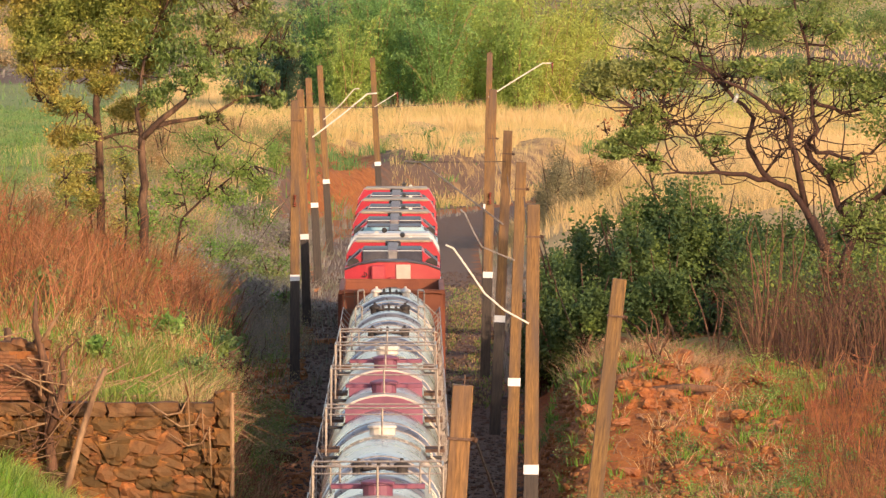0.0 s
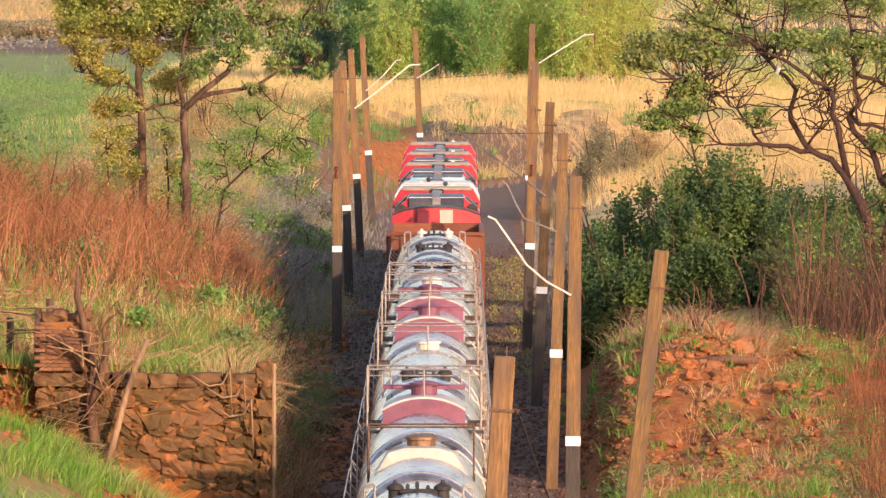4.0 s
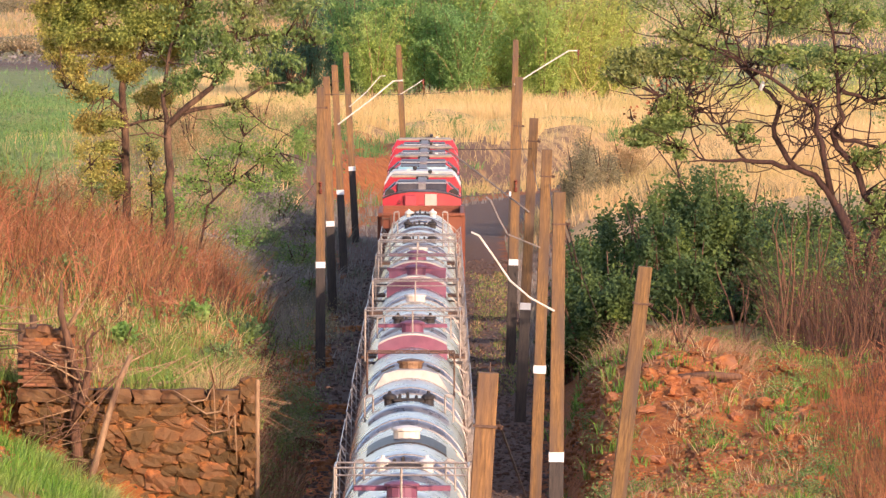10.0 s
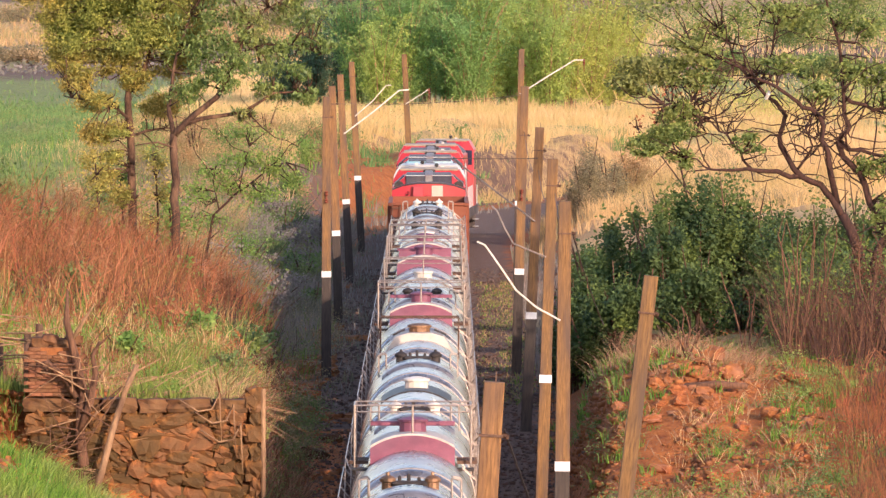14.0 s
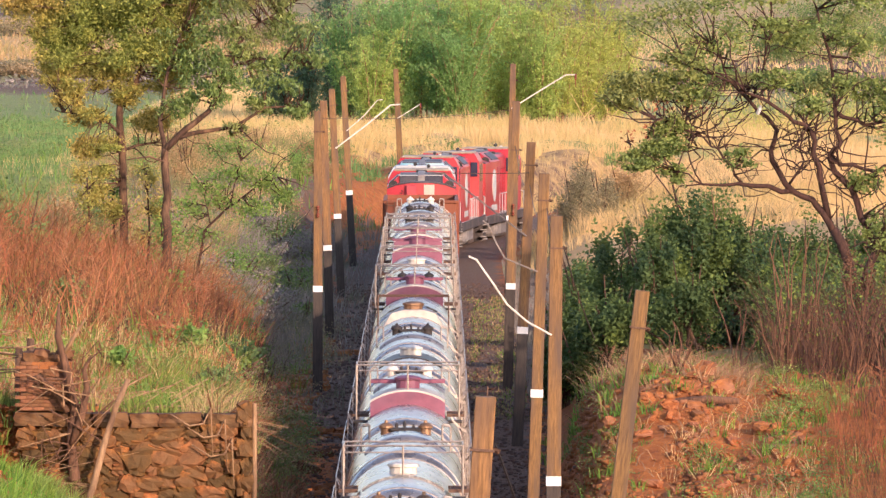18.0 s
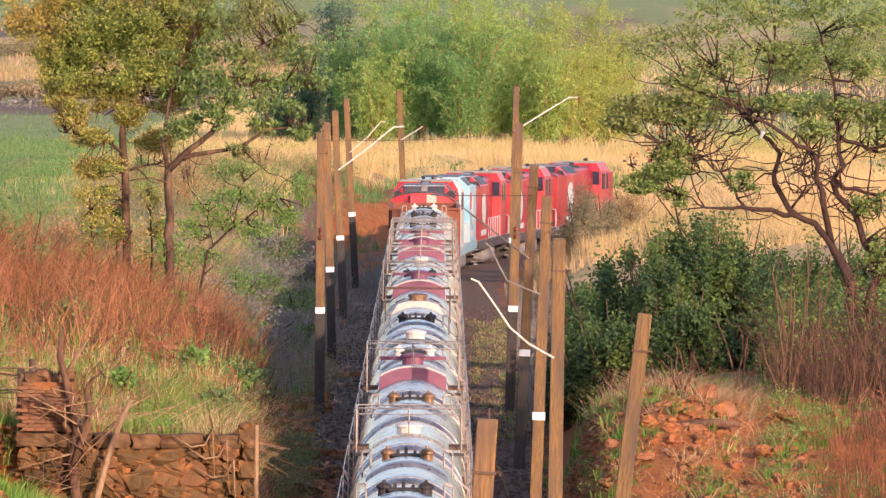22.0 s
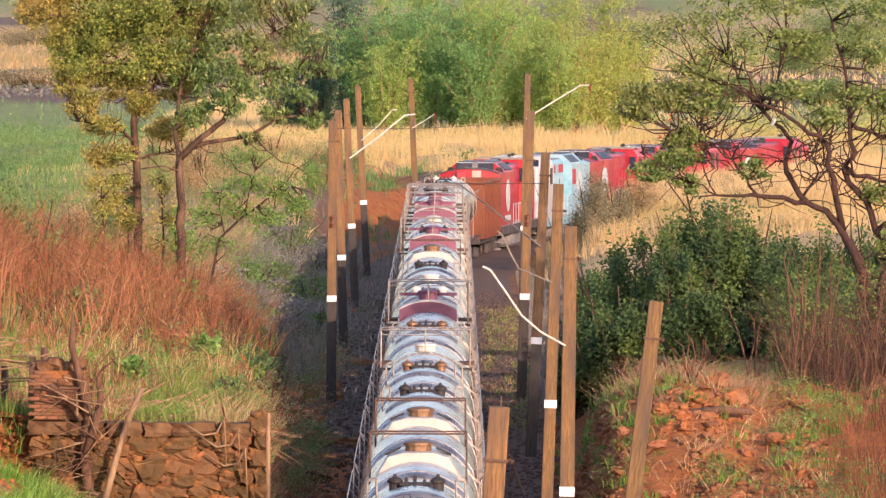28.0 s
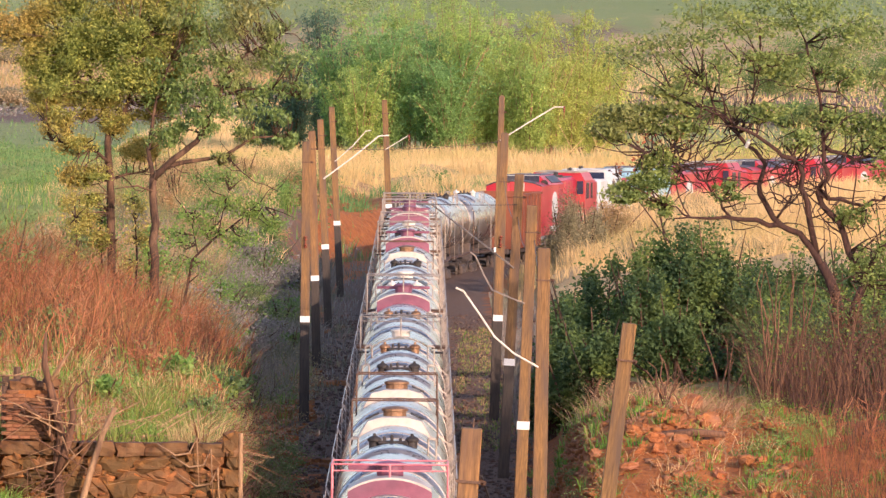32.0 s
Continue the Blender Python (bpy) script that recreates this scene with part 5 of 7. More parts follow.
def tree(name, base, limbs, clumps, leaf, leaf_size, bark, label, seed, density=1.0, twigs=True, lumps=14, aspect=0.5, category="tree", tight=0.3, droop=0.35, twig_n=6, fork=0, twist=0.0):
    """Tapered trunk and limbs, a twig to every clump, and a crown of single leaves. limbs: points (x, y, z) from the tree's foot and two radii;
    clumps: centre, three radii, number of leaves."""
    rng = np.random.default_rng(seed)
    t = thing(name, Matrix.Translation(base), label, category)
    bm = bmesh.new()
    spine = []
    for pts, r0, r1 in limbs:
        fine = []
        for a, b in zip(pts, pts[1:]):
            for k in range(3):
                q = np.array(a) + (np.array(b) - np.array(a)) * k / 3
                fine.append(q + rng.normal(size=3) * (0.25 * r1 + twist) * (1 if k else 0.3))
        fine.append(np.array(pts[-1], float))
        tube(bm, [tuple(q) for q in fine], list(np.linspace(r0, r1, len(fine))), 7)
        spine += fine
    for k in range(fork):
        a = spine[rng.integers(len(spine) // 5, len(spine))]
        line = [a]
        d = rng.normal(size=3) * [1, 1, 0.5] + [0, 0, 0.35]
        for q in range(5):
            d = d / np.linalg.norm(d) + rng.normal(size=3) * 0.55 + [0, 0, 0.08]
            line.append(line[-1] + d / np.linalg.norm(d) * rng.uniform(0.25, 0.5))
        tube(bm, [tuple(q) for q in line], list(np.linspace(rng.uniform(0.016, 0.03), 0.006, 6)), 5)
    spine = np.array(spine)
    if twigs:
        for c, r, n in clumps:
            for k in range(twig_n):
                c2 = np.array(c) + rng.normal(size=3) * np.array(r) * 0.45
                j = np.argmin(np.linalg.norm(spine - c2, axis=1) + 0.4 * np.maximum(0, spine[:, 2] - c2[2]))
                a = spine[j]
                m1 = a + (c2 - a) * 0.5 + rng.normal(size=3) * 0.12
                tube(bm, [tuple(a), tuple(m1), tuple(c2)], [0.035, 0.022, 0.01], 4)
    part("trunk", bm, bark, t, shade=True)
    pts = np.concatenate([cloud(rng, c, r, int(n * density), lumps, tight) for c, r, n in clumps])
    piece("crown", leaf_mesh("crown", pts, leaf_size, leaf, aspect, droop, rng), t)
    return t


def bush(x, y, radii, n, leaf, leaf_size, label, seed, name="bush", lift=0.45, lumps=26, stems=9, tight=0.21):
    rng = np.random.default_rng(seed)
    z = float(land(x, y))
    t = thing(name, Matrix.Translation((x, y, z)), label, "bush")
    for _ in range(stems):
        q = rng.normal(size=3) * np.array(radii) * 0.5 + np.array([0, 0, radii[2] * (1 + lift)])
        part("stem", tube(bmesh.new(), [(rng.normal() * 0.2, rng.normal() * 0.2, -0.3), tuple(q * [0.5, 0.5, 0.5]), tuple(q)], [0.06, 0.04, 0.012], 5), M["bark"], t)
    pts = cloud(rng, (0, 0, radii[2] * lift * 2), radii, n, lumps, tight)
    pts[:, 2] = np.maximum(pts[:, 2], 0.03)
    piece("crown", leaf_mesh("crown", pts, leaf_size, leaf, 0.55, rng=rng), t)
    return t


# ---- trees and shrubs ----
def rel(base, pts):
    """Points given on the tree's plane as (x, height, depth) to points from its foot."""
    return [(x - base[0], dy, z - base[2]) for x, z, dy in pts]


b1 = (-11.06, 400.0, float(land(-11.06, 400.0)) - 0.3)
T1 = [(rel(b1, [(-11.06, b1[2], 0), (-11.12, 6.2, 0), (-11.19, 7.8, 0), (-11.2, 9.1, 0.1)]), 0.16, 0.12),
      (rel(b1, [(-11.2, 9.0, 0.1), (-11.45, 9.95, 0.3), (-11.9, 11.0, 0.5), (-12.4, 12.2, 0.8)]), 0.12, 0.04),
      (rel(b1, [(-11.2, 9.0, 0.1), (-10.67, 9.7, -0.3), (-10.3, 10.8, -0.6), (-10.2, 12.4, -0.8)]), 0.11, 0.04),
      (rel(b1, [(-11.19, 7.9, 0), (-11.6, 8.3, -0.6), (-12.4, 8.6, -1.0), (-13.2, 8.7, -1.3)]), 0.07, 0.02),
      (rel(b1, [(-11.15, 7.3, 0), (-10.6, 7.5, 0.8), (-9.9, 7.6, 1.0), (-9.4, 7.5, 1.2)]), 0.06, 0.02)]
C1 = [((-13.2, 10.6, 0.2), (0.9, 1.2, 0.8), 900), ((-12.3, 11.8, 0.6), (1.2, 1.4, 0.9), 1500), ((-11.2, 12.6, 0), (1.3, 1.4, 1.0), 1600),
      ((-10.0, 12.2, -0.6), (1.2, 1.4, 0.9), 1500), ((-10.6, 10.9, -0.6), (1.2, 1.3, 0.8), 1500), ((-12.0, 10.3, 0.2), (1.1, 1.2, 0.7), 1200),
      ((-13.0, 9.3, -0.9), (0.7, 0.9, 0.5), 380), ((-12.4, 8.5, -1.0), (0.8, 0.9, 0.4), 300), ((-9.6, 9.9, 0.1), (0.8, 1.0, 0.6), 600),
      ((-11.7, 7.6, -0.6), (0.7, 0.8, 0.35), 220), ((-10.1, 8.3, 0.8), (0.8, 0.9, 0.5), 420), ((-11.8, 6.6, -0.4), (0.5, 0.6, 0.3), 130), ((-8.9, 12.6, -0.6), (1.1, 1.2, 0.9), 1000),
      ((-13.8, 12.6, 0.5), (0.9, 1.0, 0.9), 800), ((-14.8, 12.7, 0.4), (0.8, 0.9, 0.7), 620), ((-13.9, 11.5, 0.2), (0.7, 0.8, 0.6), 420), ((-13.6, 10.0, 0.0), (0.6, 0.8, 0.5), 320), ((-12.5, 7.4, -0.6), (0.6, 0.7, 0.45), 260), ((-12.2, 5.9, -0.5), (0.6, 0.7, 0.45), 240), ((-11.5, 5.2, -0.4), (0.5, 0.6, 0.4), 170), ((-11.5, 14.3, 0.4), (1.6, 1.4, 0.8), 1300), ((-9.3, 13.8, 0.2), (1.4, 1.2, 0.8), 1200), ((-9.1, 11.2, 0.4), (0.8, 0.9, 0.6), 600), ((-12.9, 13.6, 0.3), (1.1, 1.1, 0.8), 900), ((-10.9, 9.4, -0.3), (0.7, 0.8, 0.5), 450)]
tree("eucalyptus_tree", b1, T1, [(rel(b1, [c])[0][:1] + (c[2],) + (c[1] - b1[2],), r, n) for c, r, n in C1], M["leaf_olive"], 0.115, M["bark"],
     "tall tree with an olive-brown crown on the dry slope", 11, 5.6, lumps=26, tight=0.22, droop=0.6, twig_n=9, fork=14)
b2 = (-9.47, 398.0, float(land(-9.47, 398.0)) - 0.3)
T2 = [(rel(b2, [(-9.47, b2[2], 0), (-9.5, 4.6, 0), (-9.56, 6.35, 0), (-9.59, 7.43, 0)]), 0.17, 0.13),
      (rel(b2, [(-9.59, 7.4, 0), (-8.8, 8.15, -0.2), (-8.03, 8.75, -0.3), (-7.6, 9.5, -0.4), (-7.25, 10.3, -0.4), (-6.9, 11.4, -0.2)]), 0.13, 0.04),
      (rel(b2, [(-9.2, 7.8, -0.1), (-8.57, 7.97, 0.3), (-7.13, 8.2, 0.6), (-6.05, 8.87, 0.7), (-4.85, 8.93, 0.9)]), 0.10, 0.025),
      (rel(b2, [(-9.59, 7.4, 0), (-9.77, 8.4, 0.3), (-9.5, 10.2, 0.6), (-9.0, 11.6, 0.9)]), 0.10, 0.03),
      (rel(b2, [(-7.25, 10.3, -0.4), (-6.4, 10.6, 0.1), (-5.4, 10.6, 0.4), (-4.4, 10.3, 0.6)]), 0.04, 0.012),
      (rel(b2, [(-7.0, 11.1, -0.2), (-6.2, 11.9, 0.1), (-5.3, 12.4, 0.3), (-4.7, 12.9, 0.4)]), 0.04, 0.012),
      (rel(b2, [(-7.0, 8.2, 0.6), (-6.5, 7.7, 0.4), (-6.0, 7.3, 0.3), (-5.6, 7.2, 0.3)]), 0.03, 0.01),
      (rel(b2, [(-9.45, 6.9, 0), (-10.1, 7.15, -0.5), (-10.9, 7.05, -0.8)]), 0.05, 0.02)]
C2 = [((-6.9, 11.2, -0.2), (0.7, 0.9, 0.7), 420), ((-7.2, 10.2, -0.4), (0.7, 0.8, 0.6), 380), ((-8.0, 9.4, -0.3), (0.7, 0.8, 0.5), 340), ((-6.2, 9.0, 0.7), (0.6, 0.6, 0.35), 260),
      ((-4.9, 8.8, 0.9), (0.5, 0.6, 0.3), 260), ((-8.9, 8.9, 0.2), (0.8, 0.8, 0.6), 420), ((-9.3, 10.4, 0.7), (0.9, 0.9, 0.8), 420), ((-8.6, 11.6, 0.8), (1.1, 1.0, 0.8), 420),
      ((-7.2, 12.4, 0), (1.1, 1.0, 0.8), 420), ((-5.9, 10.4, 0.3), (0.5, 0.6, 0.4), 150), ((-7.1, 8.1, 0.6), (0.5, 0.5, 0.3), 160), ((-5.7, 11.8, 0.2), (0.7, 0.8, 0.5), 330), ((-8.0, 13.5, 0.3), (1.3, 1.0, 0.8), 420), ((-6.3, 9.9, 0.3), (0.6, 0.6, 0.4), 150), ((-5.2, 9.6, 0.6), (0.6, 0.6, 0.35), 120), ((-7.9, 10.6, 0), (0.7, 0.7, 0.5), 220),
      ((-6.4, 12.9, 0.2), (1.0, 0.9, 0.7), 420), ((-5.3, 12.6, 0.3), (0.8, 0.8, 0.6), 320), ((-4.7, 11.5, 0.4), (0.7, 0.7, 0.5), 230), ((-5.0, 10.6, 0.5), (0.7, 0.7, 0.4), 180), ((-4.2, 10.5, 0.6), (0.5, 0.5, 0.35), 110), ((-6.6, 10.6, 0), (0.7, 0.7, 0.45), 220), ((-8.6, 10.0, 0.2), (0.7, 0.7, 0.5), 260), ((-6.0, 13.9, 0.2), (1.2, 0.9, 0.6), 380)]
tree("eucalyptus_tree", b2, T2, [(rel(b2, [c])[0][:1] + (c[2],) + (c[1] - b2[2],), r, n) for c, r, n in C2], M["leaf_t2"], 0.19, M["bark"],
     "slender leaning tree with sparse green foliage on the slope", 12, 2.3, lumps=12, aspect=0.3, tight=0.24, droop=1.1, twig_n=9, fork=16)
b3 = (-8.8, 404.0, float(land(-8.8, 404.0)) - 0.2)
T3 = [(rel(b3, [(-8.8, b3[2], 0), (-8.3, 4.4, 0), (-7.6, 5.1, 0), (-6.9, 5.6, 0.1)]), 0.055, 0.035), (rel(b3, [(-6.9, 5.6, 0.1), (-6.3, 6.1, 0.2), (-5.7, 6.3, 0.3)]), 0.035, 0.01),
      (rel(b3, [(-8.1, 4.6, 0), (-8.3, 5.6, -0.2), (-8.2, 6.3, 0)]), 0.025, 0.008), (rel(b3, [(-7.4, 5.2, 0), (-7.2, 6.2, -0.3), (-7.0, 6.9, 0)]), 0.025, 0.008)]
C3 = [((-8.2, 6.0, 0), (0.7, 0.6, 0.4), 170), ((-7.1, 6.5, 0), (0.9, 0.6, 0.4), 260), ((-6.1, 6.2, 0.2), (0.7, 0.5, 0.35), 220), ((-7.5, 5.4, 0), (0.8, 0.5, 0.35), 170), ((-5.5, 5.7, 0.2), (0.5, 0.5, 0.3), 130),
      ((-8.9, 5.2, 0), (0.6, 0.5, 0.35), 130), ((-6.6, 5.2, 0), (0.7, 0.5, 0.3), 140), ((-6.9, 7.4, 0.2), (0.8, 0.5, 0.35), 130), ((-8.4, 4.2, 0), (0.7, 0.5, 0.35), 110)]
tree("young_tree", b3, T3, [(rel(b3, [c])[0][:1] + (c[2],) + (c[1] - b3[2],), r, n) for c, r, n in C3], M["leaf_bright"], 0.12, M["bark_red"],
     "young leaning tree with a sparse bright green crown", 13, 2.8, lumps=16, tight=0.4, droop=0.9, fork=10)
for x, y, h, sd in ((-10.3, 399, 4.4, 31), (-11.6, 401, 3.2, 32), (-12.4, 398, 3.6, 33), (-9.9, 402, 3.0, 34)):
    tree("sapling", (x, y, float(land(x, y)) - 0.2), [([(0, 0, 0), (0.15, 0, h * 0.5), (0.05, 0.1, h)], 0.06, 0.02)],
         [((0.05, 0, h * 0.95), (0.5, 0.5, 0.55), 420), ((0.2, 0, h * 0.7), (0.5, 0.5, 0.45), 360), ((-0.15, 0, h * 0.45), (0.45, 0.5, 0.4), 260)], M["leaf_olive"] if sd % 2 else M["leaf_bright"], 0.12, M["bark_red"], "thin sapling beside the taller trees", sd)

# large spreading tree on the right bank
b4 = (11.65, 310.0, float(land(11.65, 310.0)) - 0.3)
T4 = [(rel(b4, [(11.65, b4[2], 0), (11.6, 3.6, 0), (11.46, 5.5, 0), (10.93, 6.75, 0.1)]), 0.24, 0.17),
      (rel(b4, [(10.93, 6.75, 0.1), (10.5, 7.37, 0.1), (9.77, 7.8, 0), (8.8, 7.95, -0.3), (8.1, 8.0, -0.5), (7.3, 8.03, -0.7), (6.67, 8.35, -0.9)]), 0.14, 0.02),
      (rel(b4, [(9.8, 7.8, 0), (9.24, 8.65, 0.2), (9.35, 9.5, 0.3), (8.6, 10.3, 0.4), (8.0, 10.9, 0.5), (7.6, 11.8, 0.5)]), 0.11, 0.03),
      (rel(b4, [(10.8, 7.0, 0.1), (10.5, 8.5, -0.3), (10.3, 9.5, -0.4), (9.7, 9.85, -0.6), (8.8, 10.4, -0.9), (7.9, 10.9, -1.1), (7.0, 11.3, -1.2)]), 0.12, 0.025),
      (rel(b4, [(11.5, 4.9, 0), (12.1, 6.2, 0.3), (11.55, 7.55, 0.5), (10.84, 8.7, 0.6), (11.15, 9.15, 0.7), (10.97, 10.1, 0.8), (10.84, 11.5, 0.8), (10.5, 12.8, 0.9)]), 0.15, 0.04),
      (rel(b4, [(8.4, 8.0, -0.4), (7.9, 8.7, -0.6), (7.3, 9.3, -0.7), (6.6, 9.7, -0.8), (6.0, 9.8, -1.0)]), 0.05, 0.015),
      (rel(b4, [(10.95, 10.0, 0.8), (11.8, 9.6, 1.0), (12.6, 9.9, 1.2), (13.4, 10.6, 1.3)]), 0.08, 0.03),
      (rel(b4, [(10.85, 8.75, 0.6), (11.8, 8.4, 0.5), (12.6, 8.5, 0.3), (13.6, 9.2, 0.2)]), 0.08, 0.03),
      (rel(b4, [(12.0, 6.3, 0.3), (12.9, 7.4, 0.2), (13.6, 8.8, 0.0), (14.2, 10.4, 0.0)]), 0.12, 0.03),
      (rel(b4, [(9.7, 8.0, 0), (10.1, 8.6, -0.2), (9.9, 9.2, -0.3), (10.2, 9.6, -0.3)]), 0.05, 0.015),
      (rel(b4, [(8.6, 10.3, 0.4), (9.0, 11.2, 0.3), (9.2, 12.3, 0.2)]), 0.05, 0.02),
      (rel(b4, [(7.3, 8.03, -0.7), (6.9, 8.9, -0.4), (7.0, 9.6, -0.3), (6.8, 10.3, -0.3)]), 0.03, 0.012)]
C4 = [((5.6, 10.8, -0.9), (0.9, 0.7, 0.4), 620), ((6.6, 11.2, -0.9), (0.9, 0.7, 0.35), 560), ((5.1, 10.3, -1.0), (0.5, 0.5, 0.25), 260), ((6.4, 9.5, -0.8), (0.5, 0.5, 0.35), 340),
      ((6.1, 9.0, -0.9), (0.65, 0.5, 0.25), 360), ((5.6, 8.7, -1.0), (0.6, 0.5, 0.22), 330), ((6.5, 8.3, -0.9), (0.35, 0.4, 0.22), 170), ((7.0, 10.5, -1.0), (0.6, 0.5, 0.3), 240),
      ((8.3, 8.7, -0.5), (0.4, 0.4, 0.25), 150), ((7.6, 11.9, 0.4), (0.9, 0.8, 0.4), 520), ((9.0, 12.2, 0.2), (1.0, 0.9, 0.45), 620), ((10.4, 12.2, 0.8), (1.0, 0.9, 0.45), 650),
      ((11.6, 11.9, 1.0), (0.9, 0.8, 0.45), 520), ((11.6, 10.6, 1.0), (0.7, 0.7, 0.4), 380), ((10.3, 10.2, -0.3), (0.5, 0.5, 0.25), 190), ((12.6, 10.3, 1.2), (0.8, 0.8, 0.5), 480),
      ((13.4, 11.2, 0.8), (1.0, 0.9, 0.6), 640), ((13.2, 9.4, 0.3), (0.8, 0.8, 0.5), 480), ((14.3, 10.4, 0), (1.0, 0.9, 0.7), 700), ((6.3, 12.6, -0.5), (1.2, 0.9, 0.45), 650),
      ((8.0, 13.3, 0.2), (1.4, 1.0, 0.5), 900), ((10.0, 13.6, 0.6), (1.5, 1.0, 0.5), 1000), ((12.0, 13.2, 0.9), (1.4, 1.0, 0.6), 950), ((9.3, 10.9, -0.6), (0.6, 0.5, 0.25), 220),
      ((14.8, 12.3, 0.2), (1.3, 1.0, 0.7), 800), ((11.9, 8.1, 0.4), (0.5, 0.5, 0.3), 200), ((14.0, 8.0, 0), (0.9, 0.9, 0.8), 600), ((12.3, 6.6, 0.2), (0.5, 0.5, 0.6), 260),
      ((13.6, 6.4, 0.5), (0.9, 0.9, 0.9), 600)]
tree("spreading_tree", b4, [(q, 0.8 * r0, 0.8 * r1) for q, r0, r1 in T4], [(rel(b4, [c])[0][:1] + (c[2],) + (c[1] - b4[2],), tuple(1.25 * q for q in r), n if c[1] < 11.4 else 0.5 * n) for c, r, n in C4], M["leaf_t4"], 0.125, M["bark_red"],
     "wide flat-topped tree with twisted reddish limbs on the bank", 14, 3.4, lumps=26, tight=0.2, twig_n=5, fork=260, twist=0.045)
b5 = (8.0, 352.0, float(land(8.0, 352.0)) - 0.2)
tree("bare_tree", b5, [([(0, 0, 0), (-0.2, 0, 3.0), (-0.75, 0, 5.6)], 0.045, 0.03), ([(-0.75, 0, 5.5), (-1.2, 0.2, 6.6), (-1.1, 0.2, 7.6)], 0.03, 0.01),
                       ([(-0.6, 0, 5.2), (-0.2, 0.2, 6.3), (-0.3, 0.1, 7.2)], 0.03, 0.01), ([(-0.3, 0, 4.2), (-1.2, 0.1, 5.4), (-2.0, 0.2, 6.4)], 0.028, 0.01)],
     [((-1.2, 0.2, 7.6), (0.7, 0.6, 0.8), 120), ((0, 0.1, 7.7), (0.7, 0.6, 0.8), 120), ((-1.7, 0.2, 6.4), (0.6, 0.5, 0.5), 80)], M["weed"], 0.14, M["bark_red"],
     "thin half-bare tree with brown twigs behind the hedge", 15)

# hedge on the right bank, with unseen rows behind it added to cast shade
HEDGE = [(4.1, 351, (1.0, 1.3, 1.7), 3800), (10.6, 350, (1.4, 1.3, 2.2), 3800), (12.5, 349, (1.5, 1.3, 2.3), 3800), (4.5, 344, (1.0, 1.3, 1.7), 5000), (5.6, 346, (1.2, 1.3, 2.0), 5200), (6.7, 343, (1.1, 1.3, 1.9), 5000), (7.7, 345, (1.4, 1.3, 2.6), 7600), (9.0, 346, (1.3, 1.3, 2.5), 6800), (10.2, 344, (1.1, 1.2, 1.7), 4200),
         (11.4, 345, (1.3, 1.2, 1.5), 4200), (12.9, 344, (1.4, 1.3, 1.9), 4800), (14.6, 345, (1.5, 1.3, 2.3), 4800), (5.2, 338, (1.0, 1.0, 1.3), 2600), (7.6, 337, (1.3, 1.0, 1.3), 3000), (10.2, 336, (1.3, 1.0, 1.2), 2700),
         # y 362 to 424: added bushes, hidden by the front row, that throw shadow
         (8.0, 362, (1.6, 2.0, 1.3), 2600), (11.0, 364, (1.8, 2.0, 1.5), 2600), (14.2, 362, (1.8, 2.0, 1.6), 2600), (8.5, 388, (1.7, 2.4, 0.9), 2400), (11.5, 392, (2.0, 2.4, 1.1), 2600), (14.5, 388, (2.0, 2.4, 1.2), 2600),
         (9.0, 420, (1.8, 2.6, 1.0), 2200), (12.8, 424, (2.0, 2.6, 1.1), 2400)]
HEDGE += [(4.2, 357, (0.9, 1.3, 1.5), 2600), (4.9, 369, (1.2, 1.6, 1.5), 2600), (5.0, 386, (1.1, 1.8, 1.2), 2200), (5.4, 408, (1.2, 2.0, 1.0), 2000)]
for i, (x, y, r, n) in enumerate(HEDGE):
    bush(x, y, r, int(n * 1.75), M["leaf_dark"], 0.14, "dense dark green bush on the bank beside the line", 40 + i, lumps=44, tight=0.15)
for i, (x, y, r, n, k) in enumerate([(6.5, 522, (1.1, 2, 1.7), 12000, "tan_green"), (7.7, 527, (1.0, 2, 1.3), 8000, "tan_green"), (8.9, 534, (1.2, 2, 1.1), 8000, "tan"), (0.6 + 0.35, 640, (0.5, 1, 0.7), 260, "leaf_green"), (0.3, 618, (0.4, 1, 0.35), 160, "leaf_green"),
                                     (-5.9, 470, (0.8, 2, 0.6), 420, "leaf_green"), (-7.2, 455, (0.8, 2, 0.5), 420, "leaf_green"), (-6.3, 505, (0.9, 2, 0.7), 420, "leaf_green"), (-5.0, 436, (0.5, 1.5, 0.5), 420, "leaf_green"),
                                     (-8.4, 520, (1.1, 2, 0.9), 520, "leaf_green"), (-13.5, 440, (1.3, 2, 1.2), 900, "leaf_green"), (-5.6, 330, (0.6, 1.2, 0.5), 500, "leaf_green"), (-5.1, 262, (0.5, 0.8, 0.35), 350, "leaf_green")]):
    bush(x, y, r, n, M[k], 0.09 if k in ("tan_green", "tan") else 0.17, "greyish dry brush beside the track" if k in ("tan_green", "tan") else "low green shrub among dry grass", 60 + i, "shrub", stems=5)

# bushes over the dry slope beyond the left trees
rb = np.random.default_rng(77)
SLOPE_SAY = {"leaf_green": "green bush on the dry slope", "leaf_bright": "bright green bush on the dry slope", "tan": "tan dry bush on the slope", "grey_grass": "dry bush on the slope, greyed for its shade"}
